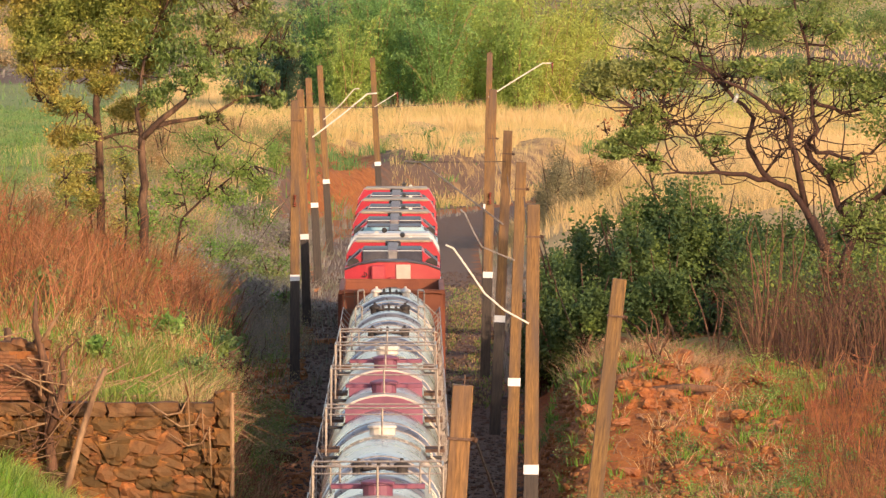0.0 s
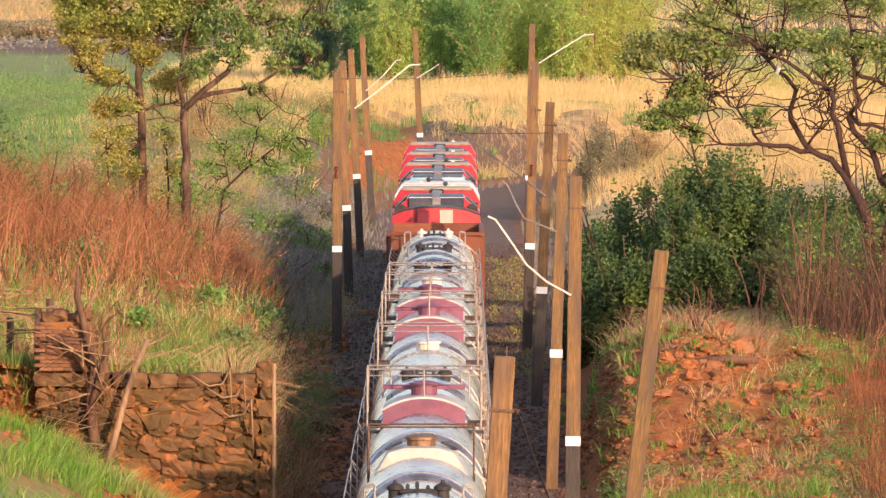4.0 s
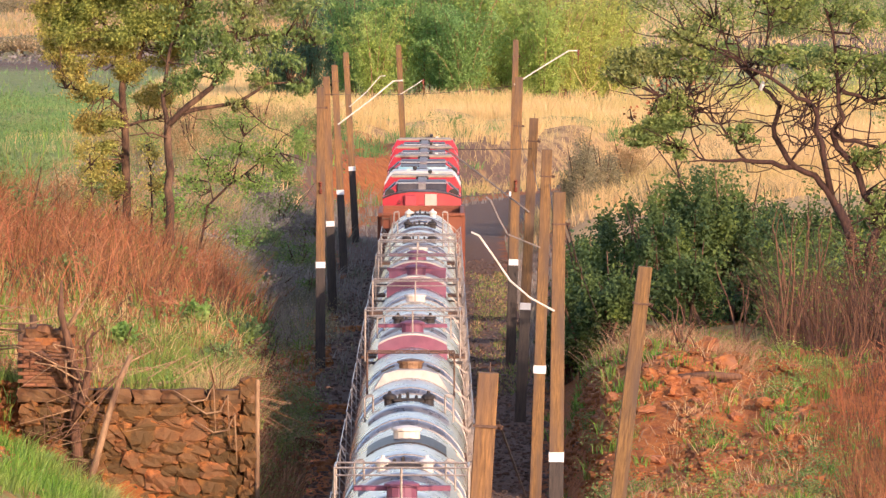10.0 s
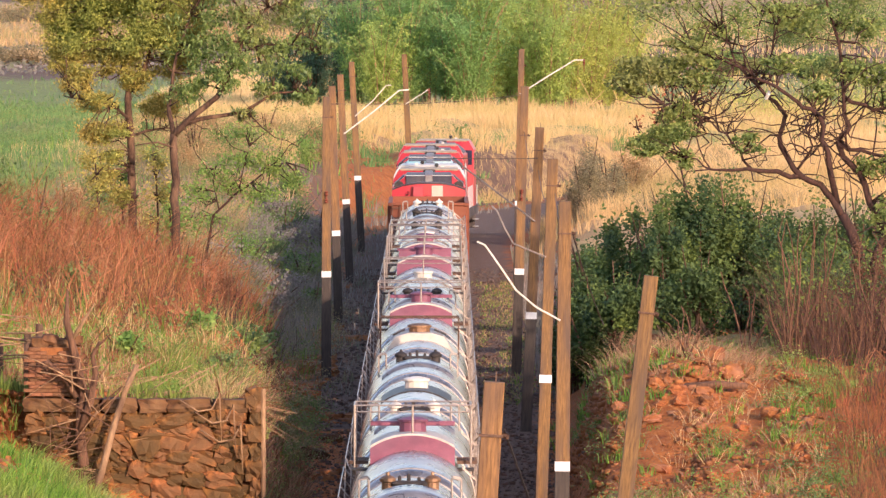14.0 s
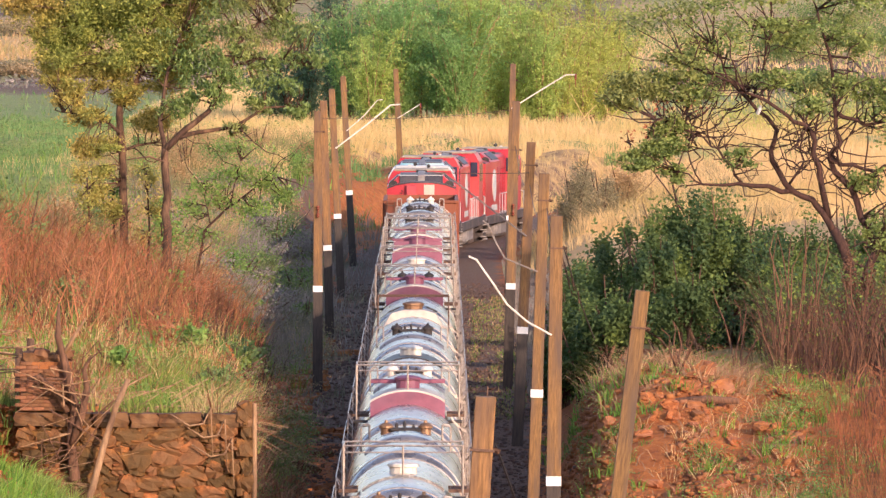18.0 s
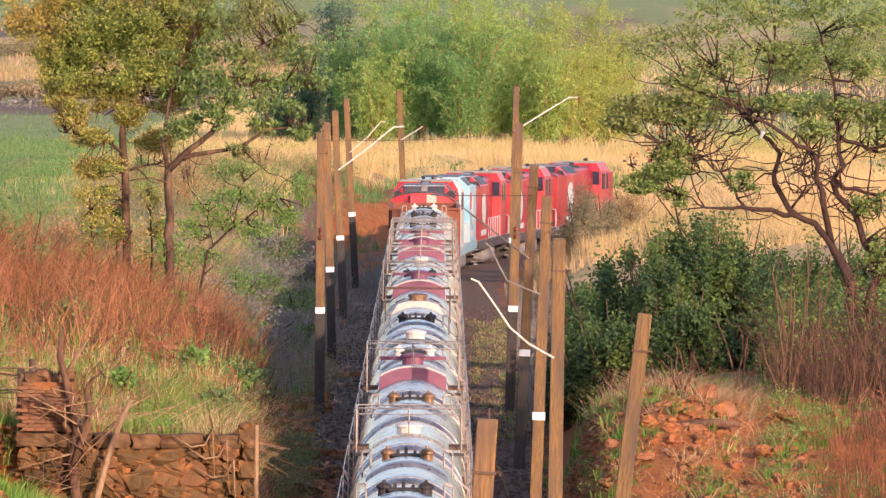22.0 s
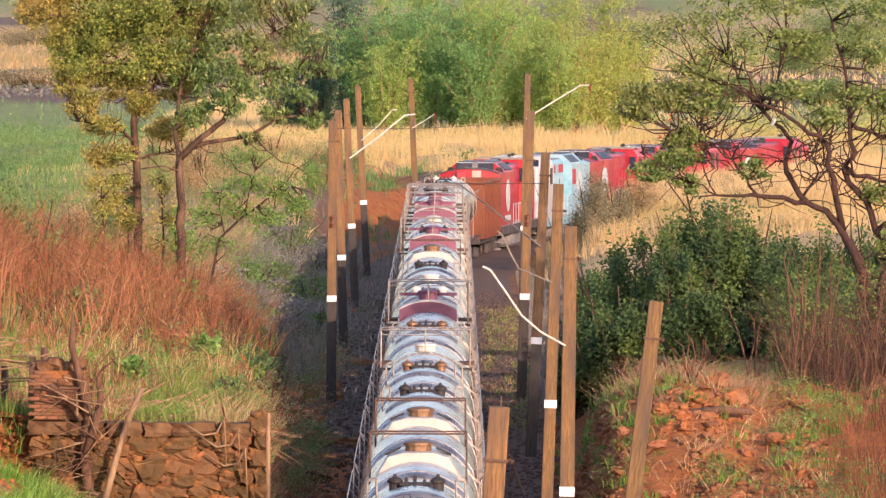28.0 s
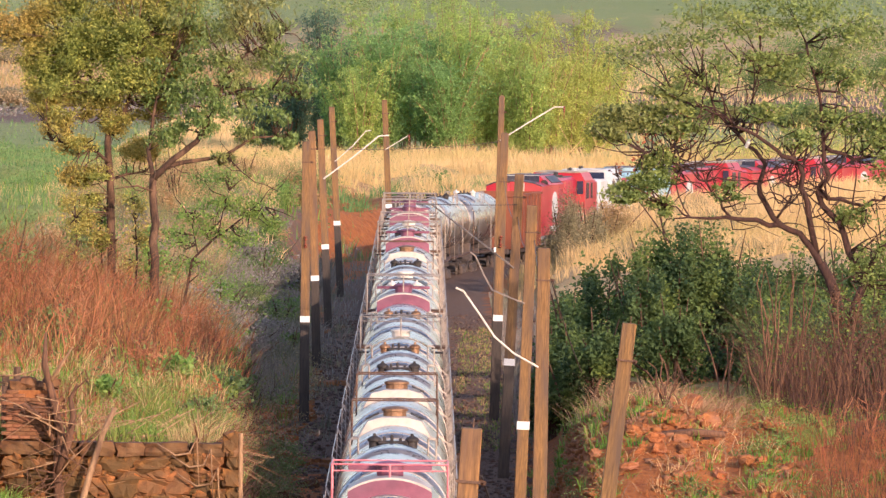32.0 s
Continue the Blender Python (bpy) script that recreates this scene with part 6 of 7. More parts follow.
for i in range(84):
    y = rb.uniform(405, 640)
    x = rb.uniform(-5.6 - 0.012 * (y - 405) - 8.6, -5.2)
    k = ("leaf_green", "tan", "leaf_bright", "tan", "grey_grass", "tan", "leaf_green")[i % 7]
    # tan turns grey here to paint the shaded part of the slope
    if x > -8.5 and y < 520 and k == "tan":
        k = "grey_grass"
    h = rb.uniform(0.35, 1.0)
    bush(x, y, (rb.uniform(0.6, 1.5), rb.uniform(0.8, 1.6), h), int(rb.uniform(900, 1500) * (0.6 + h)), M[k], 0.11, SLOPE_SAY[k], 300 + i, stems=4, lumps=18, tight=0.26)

# bamboo and trees behind the golden field
def grove(x, y, w, h, n, k, leaf, seed):
    """Arching culms that lean out of one stool, with feathery sprays of narrow leaves hanging from them."""
    rng = np.random.default_rng(seed)
    dark = k == "grove_dark"
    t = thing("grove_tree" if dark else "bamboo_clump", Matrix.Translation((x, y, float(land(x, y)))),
              "tree beside the bamboo, leaves darkened for shade" if dark else ("tall yellow-green bamboo clump behind the dry field" if k == "bamboo_gold" else "tall feathery green bamboo clump behind the dry field"), "tree" if dark else "bamboo")
    pts, culms = [], 20
    for _ in range(culms):
        a, hh = rng.uniform(0, 6.28), h * rng.uniform(0.5, 1.12)
        out = w * rng.uniform(0.15, 1.15)
        line = [(math.cos(a) * out * (0.2 + 0.8 * (q / 5) ** 2), math.sin(a) * out * 1.2 * (0.2 + 0.8 * (q / 5) ** 2), hh * q / 5 * (1 - 0.1 * (q / 5) ** 3)) for q in range(6)]
        part("limb" if dark else "culm", tube(bmesh.new(), line, [0.06, 0.055, 0.05, 0.04, 0.03, 0.012], 4), M["bark"] if dark else M["dead_wood"], t)
        lp = np.array(line)
        # sprays: a short drooping twig with leaves along it
        m = int(n / culms * 0.5)
        u = rng.uniform(0.6, 5, m) ** 1.0
        j = np.minimum(u.astype(int), 4)
        root = lp[j] + (lp[j + 1] - lp[j]) * (u - j)[:, None]
        away = rng.normal(size=(m, 3)) * [1, 1, 0.25]
        away /= np.linalg.norm(away, axis=1)[:, None]
        ln = rng.uniform(0.4, 1.5, (m, 1))
        for q in np.linspace(0.15, 1.0, 12):
            pts.append(root + away * ln * q - np.array([0, 0, 0.55]) * (ln * q) ** 2 * 0.5 + rng.normal(size=(m, 3)) * 0.09)
    p = np.concatenate(pts)
    p[:, 2] = np.maximum(p[:, 2], 0.1)
    piece("foliage", leaf_mesh("foliage", p, leaf, M[k], 0.3, 0.8, rng), t)


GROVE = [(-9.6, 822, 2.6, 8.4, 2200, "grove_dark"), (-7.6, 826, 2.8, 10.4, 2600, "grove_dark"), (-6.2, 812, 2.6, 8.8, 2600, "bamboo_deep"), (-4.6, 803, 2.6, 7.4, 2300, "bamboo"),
         (-2.8, 806, 3.2, 10.2, 3400, "bamboo_deep"), (-1.2, 818, 3.4, 11.6, 3400, "bamboo"), (0.3, 812, 2.6, 9.6, 3000, "bamboo_deep"), (1.8, 803, 3.0, 8.2, 2800, "bamboo_deep"), (3.2, 807, 2.8, 10.6, 3300, "bamboo"),
         (4.8, 818, 3.4, 11.2, 3400, "bamboo"), (6.0, 810, 2.6, 9.2, 2800, "bamboo"), (7.4, 803, 2.6, 7.4, 2300, "bamboo"), (8.9, 808, 2.3, 8.4, 2300, "bamboo_gold"), (10.6, 814, 2.2, 7.4, 1700, "bamboo_gold"),
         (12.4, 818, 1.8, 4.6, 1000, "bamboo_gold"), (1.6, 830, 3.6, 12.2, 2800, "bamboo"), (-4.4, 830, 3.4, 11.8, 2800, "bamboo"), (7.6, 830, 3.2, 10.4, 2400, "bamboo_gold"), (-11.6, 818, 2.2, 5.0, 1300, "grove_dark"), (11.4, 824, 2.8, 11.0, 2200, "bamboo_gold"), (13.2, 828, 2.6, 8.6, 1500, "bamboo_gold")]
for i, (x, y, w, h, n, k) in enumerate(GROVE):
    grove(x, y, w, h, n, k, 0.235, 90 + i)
# bare poles of felled bamboo at the field's far edge
for x, y, dx, h in ((9.6, 792, 1.6, 1.6), (10.8, 790, -1.4, 2.4), (11.6, 794, 1.2, 1.2), (8.8, 790, 2.2, 0.9), (12.4, 790, -0.8, 2.0), (10.2, 788, 2.6, 0.5)):
    me = as_mesh("bamboo_pole", tube(bmesh.new(), [(x, y, float(land(x, y)) - 0.1), (x + dx, y + 0.5, float(land(x, y)) + h)], [0.035, 0.025], 5), M["straw"])
    tagged(new("bamboo_pole", me), "pale dry bamboo pole leaning in the grass", "bamboo pole")

for i, (x, y, r) in enumerate([(-41, 1080, (4.0, 5, 1.6)), (-36, 1100, (4.5, 5, 1.4)), (-46, 1075, (4.0, 5, 1.8)), (-31, 1120, (3.5, 5, 1.2)), (40, 1250, (5.0, 6, 2.4)), (52, 1300, (6.0, 6, 3.0)), (20, 1400, (6, 8, 2.6)),
                               (-20, 1500, (8, 8, 3.0)), (4, 1650, (9, 9, 3.4)), (60, 1700, (9, 9, 3.2)), (-60, 1650, (9, 9, 3.0)), (33, 980, (3.0, 4, 1.4)), (26, 1010, (3.0, 4, 1.2))]):
    bush(x, y, (r[0], r[1], r[2] * (0.6 if x < 0 else 0.9)), 9000, M["tan_green"] if x < 0 else M["leaf_green"], 0.22, "distant green bush on the far plain", 140 + i, "far_bush", stems=4, lumps=24)

# ---- grass and weeds ----
R2 = np.random.default_rng(21)
roots = np.concatenate([strewn(4200, -13.5, -3.2, 205, 239.5, 0.12, 1.5, rng=R2), strewn(800, -8.4, -4.1, 230, 239.6, -0.6, 2.0, rng=R2)])
stuff("foreground_grass", tufts("foreground_grass", roots, 20, 0.17, 0.36, 0.024, M["lush"], 1.0, R2), "bright green grass on the near slope", "grass")
roots = strewn(1500, -14, -4.1, 241.2, 305, 0.12, 1.6, rng=R2)
stuff("bank_grass", tufts("bank_grass", roots, 15, 0.26, 0.33, 0.024, M["grass"], 0.6, R2), "tufts of green grass on the bank behind the wall", "grass")
roots = strewn(70, -13, -4.1, 241.2, 330, 0.0, 3.0, rng=R2)
stuff("bank_straw", tufts("bank_straw", roots, 12, 0.25, 0.75, 0.018, M["straw"], 0.9, R2), "dry yellow stalks among the green grass", "dry grass")
roots = strewn(34, -5.4, -3.95, 240.9, 245, rng=R2)
stuff("edge_stalks", tufts("edge_stalks", roots, 14, 0.2, 0.85, 0.012, M["straw"], 1.3, R2), "long dry stalks hanging over the wall's corner", "dry grass")
roots = strewn(2100, -24, -6.0, 290, 450, 0.0, 2.6, rng=R2, keep=lambda x, y: (y < 392) | (x < -10))
stuff("dry_weeds", tufts("dry_weeds", roots, 9, 0.35, 1.2, 0.02, M["weed"], 0.8, R2), "rusty red dry weeds covering the slope", "dry weeds")
roots = strewn(1500, -21, -5.0, 280, 392, 0.05, 2.2, rng=R2)
stuff("dark_weeds", tufts("dark_weeds", roots, 9, 0.35, 0.9, 0.022, M["bark_red"], 0.9, R2), "dark bare weed stems on the slope", "dry weeds")
roots = strewn(520, -21, -7.6, 275, 385, 0.0, 3.0, rng=R2)
stuff("tall_weeds", tufts("tall_weeds", roots, 8, 0.4, 1.9, 0.028, M["weed"], 1.3, R2), "tall rusty weed stems on the slope", "dry weeds")
roots = strewn(1500, -22, -4.4, 256, 420, 0.1, 2.2, rng=R2)
stuff("slope_grass", tufts("slope_grass", roots, 12, 0.35, 0.55, 0.03, M["grass"], 0.7, R2), "patches of green grass between the weeds", "grass")
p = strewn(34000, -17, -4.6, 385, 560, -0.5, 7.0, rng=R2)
stuff("grey_slope", blades("grey_slope", p, 0.6, 0.03, M["grey_grass"], 0.5, R2), "dry grass on the slope, shade put into its grey-brown", "dry grass")
p = strewn(34000, -30, -7.0, 430, 640, -0.2, 12.0, rng=R2, keep=lambda x, y: (x < -10.5) & (x > -16 - 0.02 * (y - 430)))
stuff("slope_straw", blades("slope_straw", p, 0.7, 0.03, M["tan"], 0.4, R2), "golden dry grass on the slope", "dry grass")
p = strewn(9000, -26, -5.0, 410, 600, 0.25, 10.0, rng=R2)
stuff("slope_green", blades("slope_green", p, 0.7, 0.06, M["grass"], 0.5, R2), "green tufts on the dry slope", "grass")
# right bank
roots = strewn(2600, 3.0, 16, 280, 330, 0.34, 3.0, rng=R2)
stuff("mound_grass", tufts("mound_grass", roots, 18, 0.24, 0.3, 0.026, M["grass"], 0.8, R2), "green tufts on the red earth mound", "grass")
roots = strewn(520, 3.2, 8.5, 245, 267, -0.1, 2.0, rng=R2)
stuff("mound_grass", tufts("mound_grass", roots, 22, 0.25, 0.36, 0.026, M["grass"], 0.7, R2), "lush green grass at the foot of the mound", "grass")
roots = strewn(90, 4.4, 16, 215, 330, 0.0, 2.0, rng=R2)
stuff("mound_straw", tufts("mound_straw", roots, 10, 0.25, 0.5, 0.016, M["straw"], 1.1, R2), "thin dry stalks on the red earth mound", "dry grass")
roots = strewn(1700, 9.6, 17, 225, 290, 0.0, 2.5, rng=R2)
stuff("bank_weeds", tufts("bank_weeds", roots, 9, 0.3, 0.8, 0.016, M["weed"], 0.8, R2), "rusty dry weeds over the right bank", "dry weeds")
roots = strewn(700, 9.0, 17, 215, 318, 0.05, 2.5, rng=R2)
stuff("bank_dark_weeds", tufts("bank_dark_weeds", roots, 9, 0.3, 0.9, 0.02, M["bark_red"], 0.8, R2), "dark dead stems over the right bank", "dry weeds")
roots = strewn(230, 9.8, 17.0, 296, 333, 0.0, 3.0, rng=R2)
stuff("thicket_stems", tufts("thicket_stems", roots, 8, 0.5, 2.3, 0.03, M["bark_red"], 1.0, R2), "tall bare brown stems of a thicket", "dry weeds")
p = strewn(26000, 9.2, 16.8, 300, 335, -0.2, 3.0, rng=R2)
stuff("thicket_scrub", leaf_mesh("thicket_scrub", p + np.stack([np.zeros(len(p)), np.zeros(len(p)), R2.uniform(0.1, 2.9, len(p))], 1), 0.12, M["leaf_dark"], 0.5, rng=R2), "dark scrub leaves in the thicket", "scrub")
p = strewn(7000, 3.0, 4.8, 350, 520, 0.0, 6.0, rng=R2)
stuff("verge_grass", blades("verge_grass", p, 0.3, 0.04, M["grey_grass"], 0.5, R2), "short dull grass beside the track", "grass")
for n, kind, say in ((4200, "grass", "low green tufts beside the ballast"), (5200, "tan", "low dry grass beside the ballast")):
    x, y = 1.0 + 2.4 * R2.beta(1.6, 1.6, n), R2.uniform(345, 470, n)
    ok = rough(x * 2.2, y * 0.16, 2.6) + R2.normal(size=n) * 0.3 > 0.05
    p = np.stack([x, y, land(x, y) - 0.02], 1)[ok]
    stuff("track_side_grass", blades("track_side_grass", p, 0.12, 0.028, M[kind], 0.8, R2), say, "grass")
for n, x0, x1, y0, y1, name, say in ((1500, -9.5, -4.6, 242, 268, "bank_twigs", "tangle of dry twigs on the bank"), (1500, 4.2, 9.5, 240, 312, "mound_twigs", "dry twigs and roots strewn over the mound")):
    p = strewn(n, x0, x1, y0, y1, 0.0, 3.0, rng=R2)
    stuff(name, blades(name, p, 0.35, 0.03, M["dead_wood"], 2.4, R2), say, "twigs")
roots = strewn(260, 4.6, 12, 272, 298, 0.1, 1.8, rng=R2)
stuff("mound_tufts", tufts("mound_tufts", roots, 16, 0.22, 0.3, 0.024, M["grass"], 0.8, R2), "green tufts on the steep face of the mound", "grass")
roots = strewn(50, 4.6, 11, 277, 296, -0.1, 1.6, rng=R2)
stuff("mound_stalks", tufts("mound_stalks", roots, 9, 0.2, 0.45, 0.016, M["straw"], 1.6, R2), "dry stalks lying on the face of the mound", "dry grass")
# fields
p = strewn(170000, 4.2, 60, 505, 800, -0.6, 14.0, rng=R2, keep=lambda x, y: (x - track_x(y) > 3.4) & (y < 805 - 4.5 * np.clip(x - 6, 0, None) + 10 * rough(x, y, 20.0)))
stuff("golden_field", blades("golden_field", p, 0.7, 0.034, M["straw"], 0.5, R2, False), "tall golden dry grass across the field", "dry grass")
p = strewn(150000, -28, 40, 545, 805, -0.5, 14.0, rng=R2, keep=lambda x, y: (x - track_x(y) < -6.5 - 1.5 * rough(x, y, 9.0)) & ~((x > -7.5) & (x < -1.2) & (y < 632)) & (x > -20 + 4 * rough(x, y, 18.0)) & (y < 805 - 4.5 * np.clip(x - 6, 0, None)))
stuff("golden_field", blades("golden_field", p, 0.6, 0.028, M["straw"], 0.5, R2, False), "tall golden dry grass behind the curve", "dry grass")
p = strewn(12000, -45, 45, 540, 760, 0.3, 16.0, rng=R2)
stuff("field_tufts", blades("field_tufts", p, 0.5, 0.035, M["dull_grass"], 0.4, R2, False), "green tufts in the golden grass", "grass")
p = strewn(42000, -50, -17, 560, 830, -0.5, 30.0, rng=R2)
stuff("meadow", blades("meadow", p, 0.38, 0.085, M["dull_grass"], 0.4, R2, False), "soft green meadow beyond the slope", "grass")
p = strewn(26000, -90, 90, 800, 1900, -0.4, 60.0, rng=R2, keep=lambda x, y: (x > 4) | ((x < -21) & (y < 980)))
stuff("meadow", blades("meadow", p, 0.5, 0.13, M["dull_grass"], 0.4, R2, False), "dull green meadow on the far plain", "grass")
p = strewn(16000, 4, 90, 800, 1700, 0.0, 40.0, rng=R2)
stuff("far_gold", blades("far_gold", p, 0.6, 0.13, M["straw"], 0.4, R2, False), "golden dry grass on the far plain", "dry grass")
p = strewn(12000, -90, -18, 1230, 1800, -0.5, 60.0, rng=R2)
stuff("far_tan", blades("far_tan", p, 0.8, 0.2, M["tan"], 0.4, R2, False), "tan dry grass on the far slope", "dry grass")
# grey brush fills the painted shadow band on the left plain
p = strewn(9000, -70, -16, 990, 1230, -0.3, 40.0, rng=R2)
stuff("far_brush", leaf_mesh("far_brush", p + np.array([0, 0, 0.4]), 0.5, M["grey_grass"], 0.5, 0.0, R2), "brush on the far plain, grey-brown for a band of shadow", "scrub")
p = strewn(3600, -16, 80, 880, 1700, 0.45, 70.0, rng=R2)
q = np.repeat(p, 34, 0) + R2.normal(size=(len(p) * 34, 3)) * [1.0, 1.5, 0.7] + [0, 0, 0.9]
stuff("far_scrub", leaf_mesh("far_scrub", q, 0.24, M["leaf_green"], 0.6, rng=R2), "rows of far green scrub", "scrub")
for i, (x, y, r, n, k) in enumerate([(-7.4, 262, (0.5, 0.6, 0.35), 420, "leaf_bright"), (-6.2, 285, (0.6, 0.8, 0.45), 480, "leaf_bright"), (-9.8, 300, (0.7, 0.9, 0.55), 560, "leaf_green"), (-5.2, 300, (0.6, 1, 0.5), 480, "leaf_dark"),
                                     (-12.6, 345, (0.9, 1.2, 0.9), 700, "leaf_green"), (-8.2, 350, (0.6, 1, 0.6), 460, "leaf_bright"), (-6.1, 372, (0.7, 1, 0.7), 520, "leaf_green"), (-10.2, 430, (0.9, 1.4, 0.8), 520, "leaf_bright"),
                                     (-6.9, 420, (0.7, 1.4, 0.6), 420, "leaf_bright"), (-16.5, 405, (1.2, 1.4, 1.4), 900, "leaf_green"), (-18.5, 380, (1.2, 1.4, 1.0), 800, "leaf_green"), (6.6, 318, (0.7, 0.9, 0.5), 520, "leaf_dark"),
                                     (12.6, 303, (0.9, 0.9, 0.9), 700, "leaf_dark"), (10.4, 307, (0.8, 0.9, 0.8), 620, "leaf_dark")]):
    bush(x, y, r, n, M[k], 0.16, "low leafy shrub among the dry weeds", 200 + i, "shrub", stems=5, lumps=14)


def scrub(name, roots, each, size, leaf, material, label, lift=0.35):
    """Low rounded scrub: a loose heap of leaves over every root."""
    k = np.repeat(R2.uniform(0.5, 1.6, len(roots)), each)[:, None]
    p = np.repeat(roots, each, 0) + np.abs(R2.normal(size=(len(roots) * each, 3))) * [1, 1, 1] * k * size * np.stack([R2.choice([-1, 1], len(roots) * each), R2.choice([-1, 1], len(roots) * each), np.ones(len(roots) * each)], 1)
    stuff(name, leaf_mesh(name, p, leaf, M[material], 0.45, 0.1, R2), label, "scrub")


scrub("green_scrub", strewn(330, -34, -5.5, 420, 780, 0.1, 12.0, rng=R2), 60, 0.55, 0.2, "leaf_green", "green scrub scattered over the slope")
scrub("near_scrub", strewn(160, -14, -4.6, 262, 400, 0.0, 4.0, rng=R2), 60, 0.28, 0.11, "leaf_green", "low green growth between the weeds")
scrub("edge_scrub", strewn(110, 18, 70, 720, 840, -0.2, 20.0, rng=R2), 240, 0.9, 0.17, "bamboo_gold", "yellow-green scrub at the field's far edge")
roots = strewn(400, -16, -9.0, 405, 640, 0.0, 8.0, rng=R2)
stuff("tan_scrub", tufts("tan_scrub", roots, 46, 0.8, 0.85, 0.03, M["tan"], 0.7, R2), "tan dry scrub on the slope beyond the trees", "scrub")
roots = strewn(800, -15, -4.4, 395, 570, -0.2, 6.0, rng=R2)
stuff("grey_scrub", tufts("grey_scrub", roots, 46, 0.6, 0.75, 0.04, M["grey_grass"], 0.8, R2), "dry scrub along the slope, greyed for its shade", "scrub")
roots = strewn(60, -4, 12, 530, 600, 0.1, 6.0, rng=R2)
stuff("verge_scrub", tufts("verge_scrub", roots, 46, 0.6, 0.8, 0.03, M["grey_grass"], 0.7, R2), "grey brush at the field's edge", "scrub")
scrub("olive_scrub", strewn(26, -10, 8, 590, 700, 0.15, 10.0, rng=R2), 160, 0.6, 0.14, "leaf_green", "small green clumps in the golden field")
scrub("far_woods", strewn(150, -130, 130, 1700, 3600, 0.1, 160.0, rng=R2), 420, 4.0, 0.6, "leaf_t2", "yellow-green far woods on the hillside")
scrub("far_thicket", strewn(160, -16, 90, 900, 1900, 0.2, 80.0, rng=R2), 280, 1.4, 0.24, "leaf_t2", "yellow-green thickets on the far plain")
roots = strewn(3000, -26, -6.2, 410, 680, -0.1, 7.0, rng=R2, keep=lambda x, y: ((x < -9.0) | (y > 632)) & (x > -15 - 0.02 * (y - 430)))
stuff("tan_grass", tufts("tan_grass", roots, 32, 0.6, 0.95, 0.042, M["tan"], 0.7, R2), "tan dry grass clumps over the slope", "dry grass")
roots = strewn(700, -24, -7.5, 440, 720, 0.1, 10.0, rng=R2, keep=lambda x, y: (y > 560) & (x > -18))
stuff("gold_grass", tufts("gold_grass", roots, 40, 0.8, 0.9, 0.028, M["straw"], 0.5, R2), "golden dry grass clumps over the slope", "dry grass")
p = strewn(60000, -45, -6, 800, 1150, -0.5, 40.0, rng=R2, keep=lambda x, y: (x > -22) & (x < -8))
stuff("far_straw", blades("far_straw", p, 0.6, 0.06, M["straw"], 0.4, R2, False), "pale dry grass on the far plain", "dry grass")
scrub("slope_bushes", strewn(170, -26, -6.0, 415, 640, 0.0, 8.0, rng=R2), 260, 0.7, 0.11, "leaf_green", "green bushes over the tan slope")
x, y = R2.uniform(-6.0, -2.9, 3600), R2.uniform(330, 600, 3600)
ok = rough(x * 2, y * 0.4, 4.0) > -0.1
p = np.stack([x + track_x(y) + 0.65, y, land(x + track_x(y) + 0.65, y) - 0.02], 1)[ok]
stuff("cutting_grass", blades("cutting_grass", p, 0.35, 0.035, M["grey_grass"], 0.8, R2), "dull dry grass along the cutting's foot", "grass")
p = strewn(60000, -32, -12.5, 425, 620, -0.5, 12.0, rng=R2, keep=lambda x, y: x < -13.5 - 0.02 * (y - 430) + 1.5 * rough(x, y, 12.0))
stuff("meadow", blades("meadow", p, 0.4, 0.05, M["dull_grass"], 0.5, R2, False), "soft green meadow beside the slope", "grass")
p = np.concatenate([strewn(5000, -5.6, -3.8, 288, 320, -0.6, 2.0, rng=R2), strewn(2500, -11.5, -8.8, 238.6, 241.0, -0.8, 1.5, rng=R2), strewn(3000, -13.5, -5.0, 225, 239, 0.1, 1.6, rng=R2)])
stuff("bank_crumbs", leaf_mesh("bank_crumbs", p + [0, 0, 0.05], 0.13, M["earth"], 0.9, 0.0, R2), "crumbs of red earth on the bank", "soil")
roots = strewn(160, -11.5, -8.9, 239.0, 241.6, -0.8, 1.5, rng=R2)
stuff("gap_grass", tufts("gap_grass", roots, 16, 0.2, 0.4, 0.022, M["grass"], 0.9, R2), "grass beside the brick pier", "grass")

roots = strewn(2600, -14, 44, 520, 795, -0.1, 7.0, rng=R2, keep=lambda x, y: (np.abs(x - track_x(y)) > 5.0) & ~((x > -7.5) & (x < -1.2) & (y < 632)))
stuff("field_tussocks", tufts("field_tussocks", roots, 28, 0.6, 0.9, 0.055, M["straw"], 0.7, R2), "tussocks of golden grass in the field", "dry grass")
roots = strewn(420, -12, 20, 545, 660, 0.1, 6.0, rng=R2, keep=lambda x, y: np.abs(x - track_x(y)) > 6.0)
stuff("field_green", tufts("field_green", roots, 30, 0.6, 0.7, 0.045, M["dull_grass"], 0.7, R2), "olive tussocks at the foot of the golden field", "grass")
roots = strewn(330, 9.4, 14.5, 297, 314, -0.3, 2.0, rng=R2)
stuff("thicket_twigs", tufts("thicket_twigs", roots, 9, 0.5, 1.9, 0.024, M["bark_brown"], 0.9, R2), "tangle of brown twigs round the tree's foot", "dry twigs")
scrub("mound_scrub", strewn(1100, 3.6, 12.5, 252, 304, 0.34, 3.4, rng=R2), 90, 0.17, 0.075, "leaf_green", "low leafy weeds on the mound")
scrub("mound_herbs", strewn(700, 6.0, 13.5, 268, 304, 0.36, 3.0, rng=R2), 80, 0.2, 0.07, "leaf_bright", "soft green herbs on the mound")
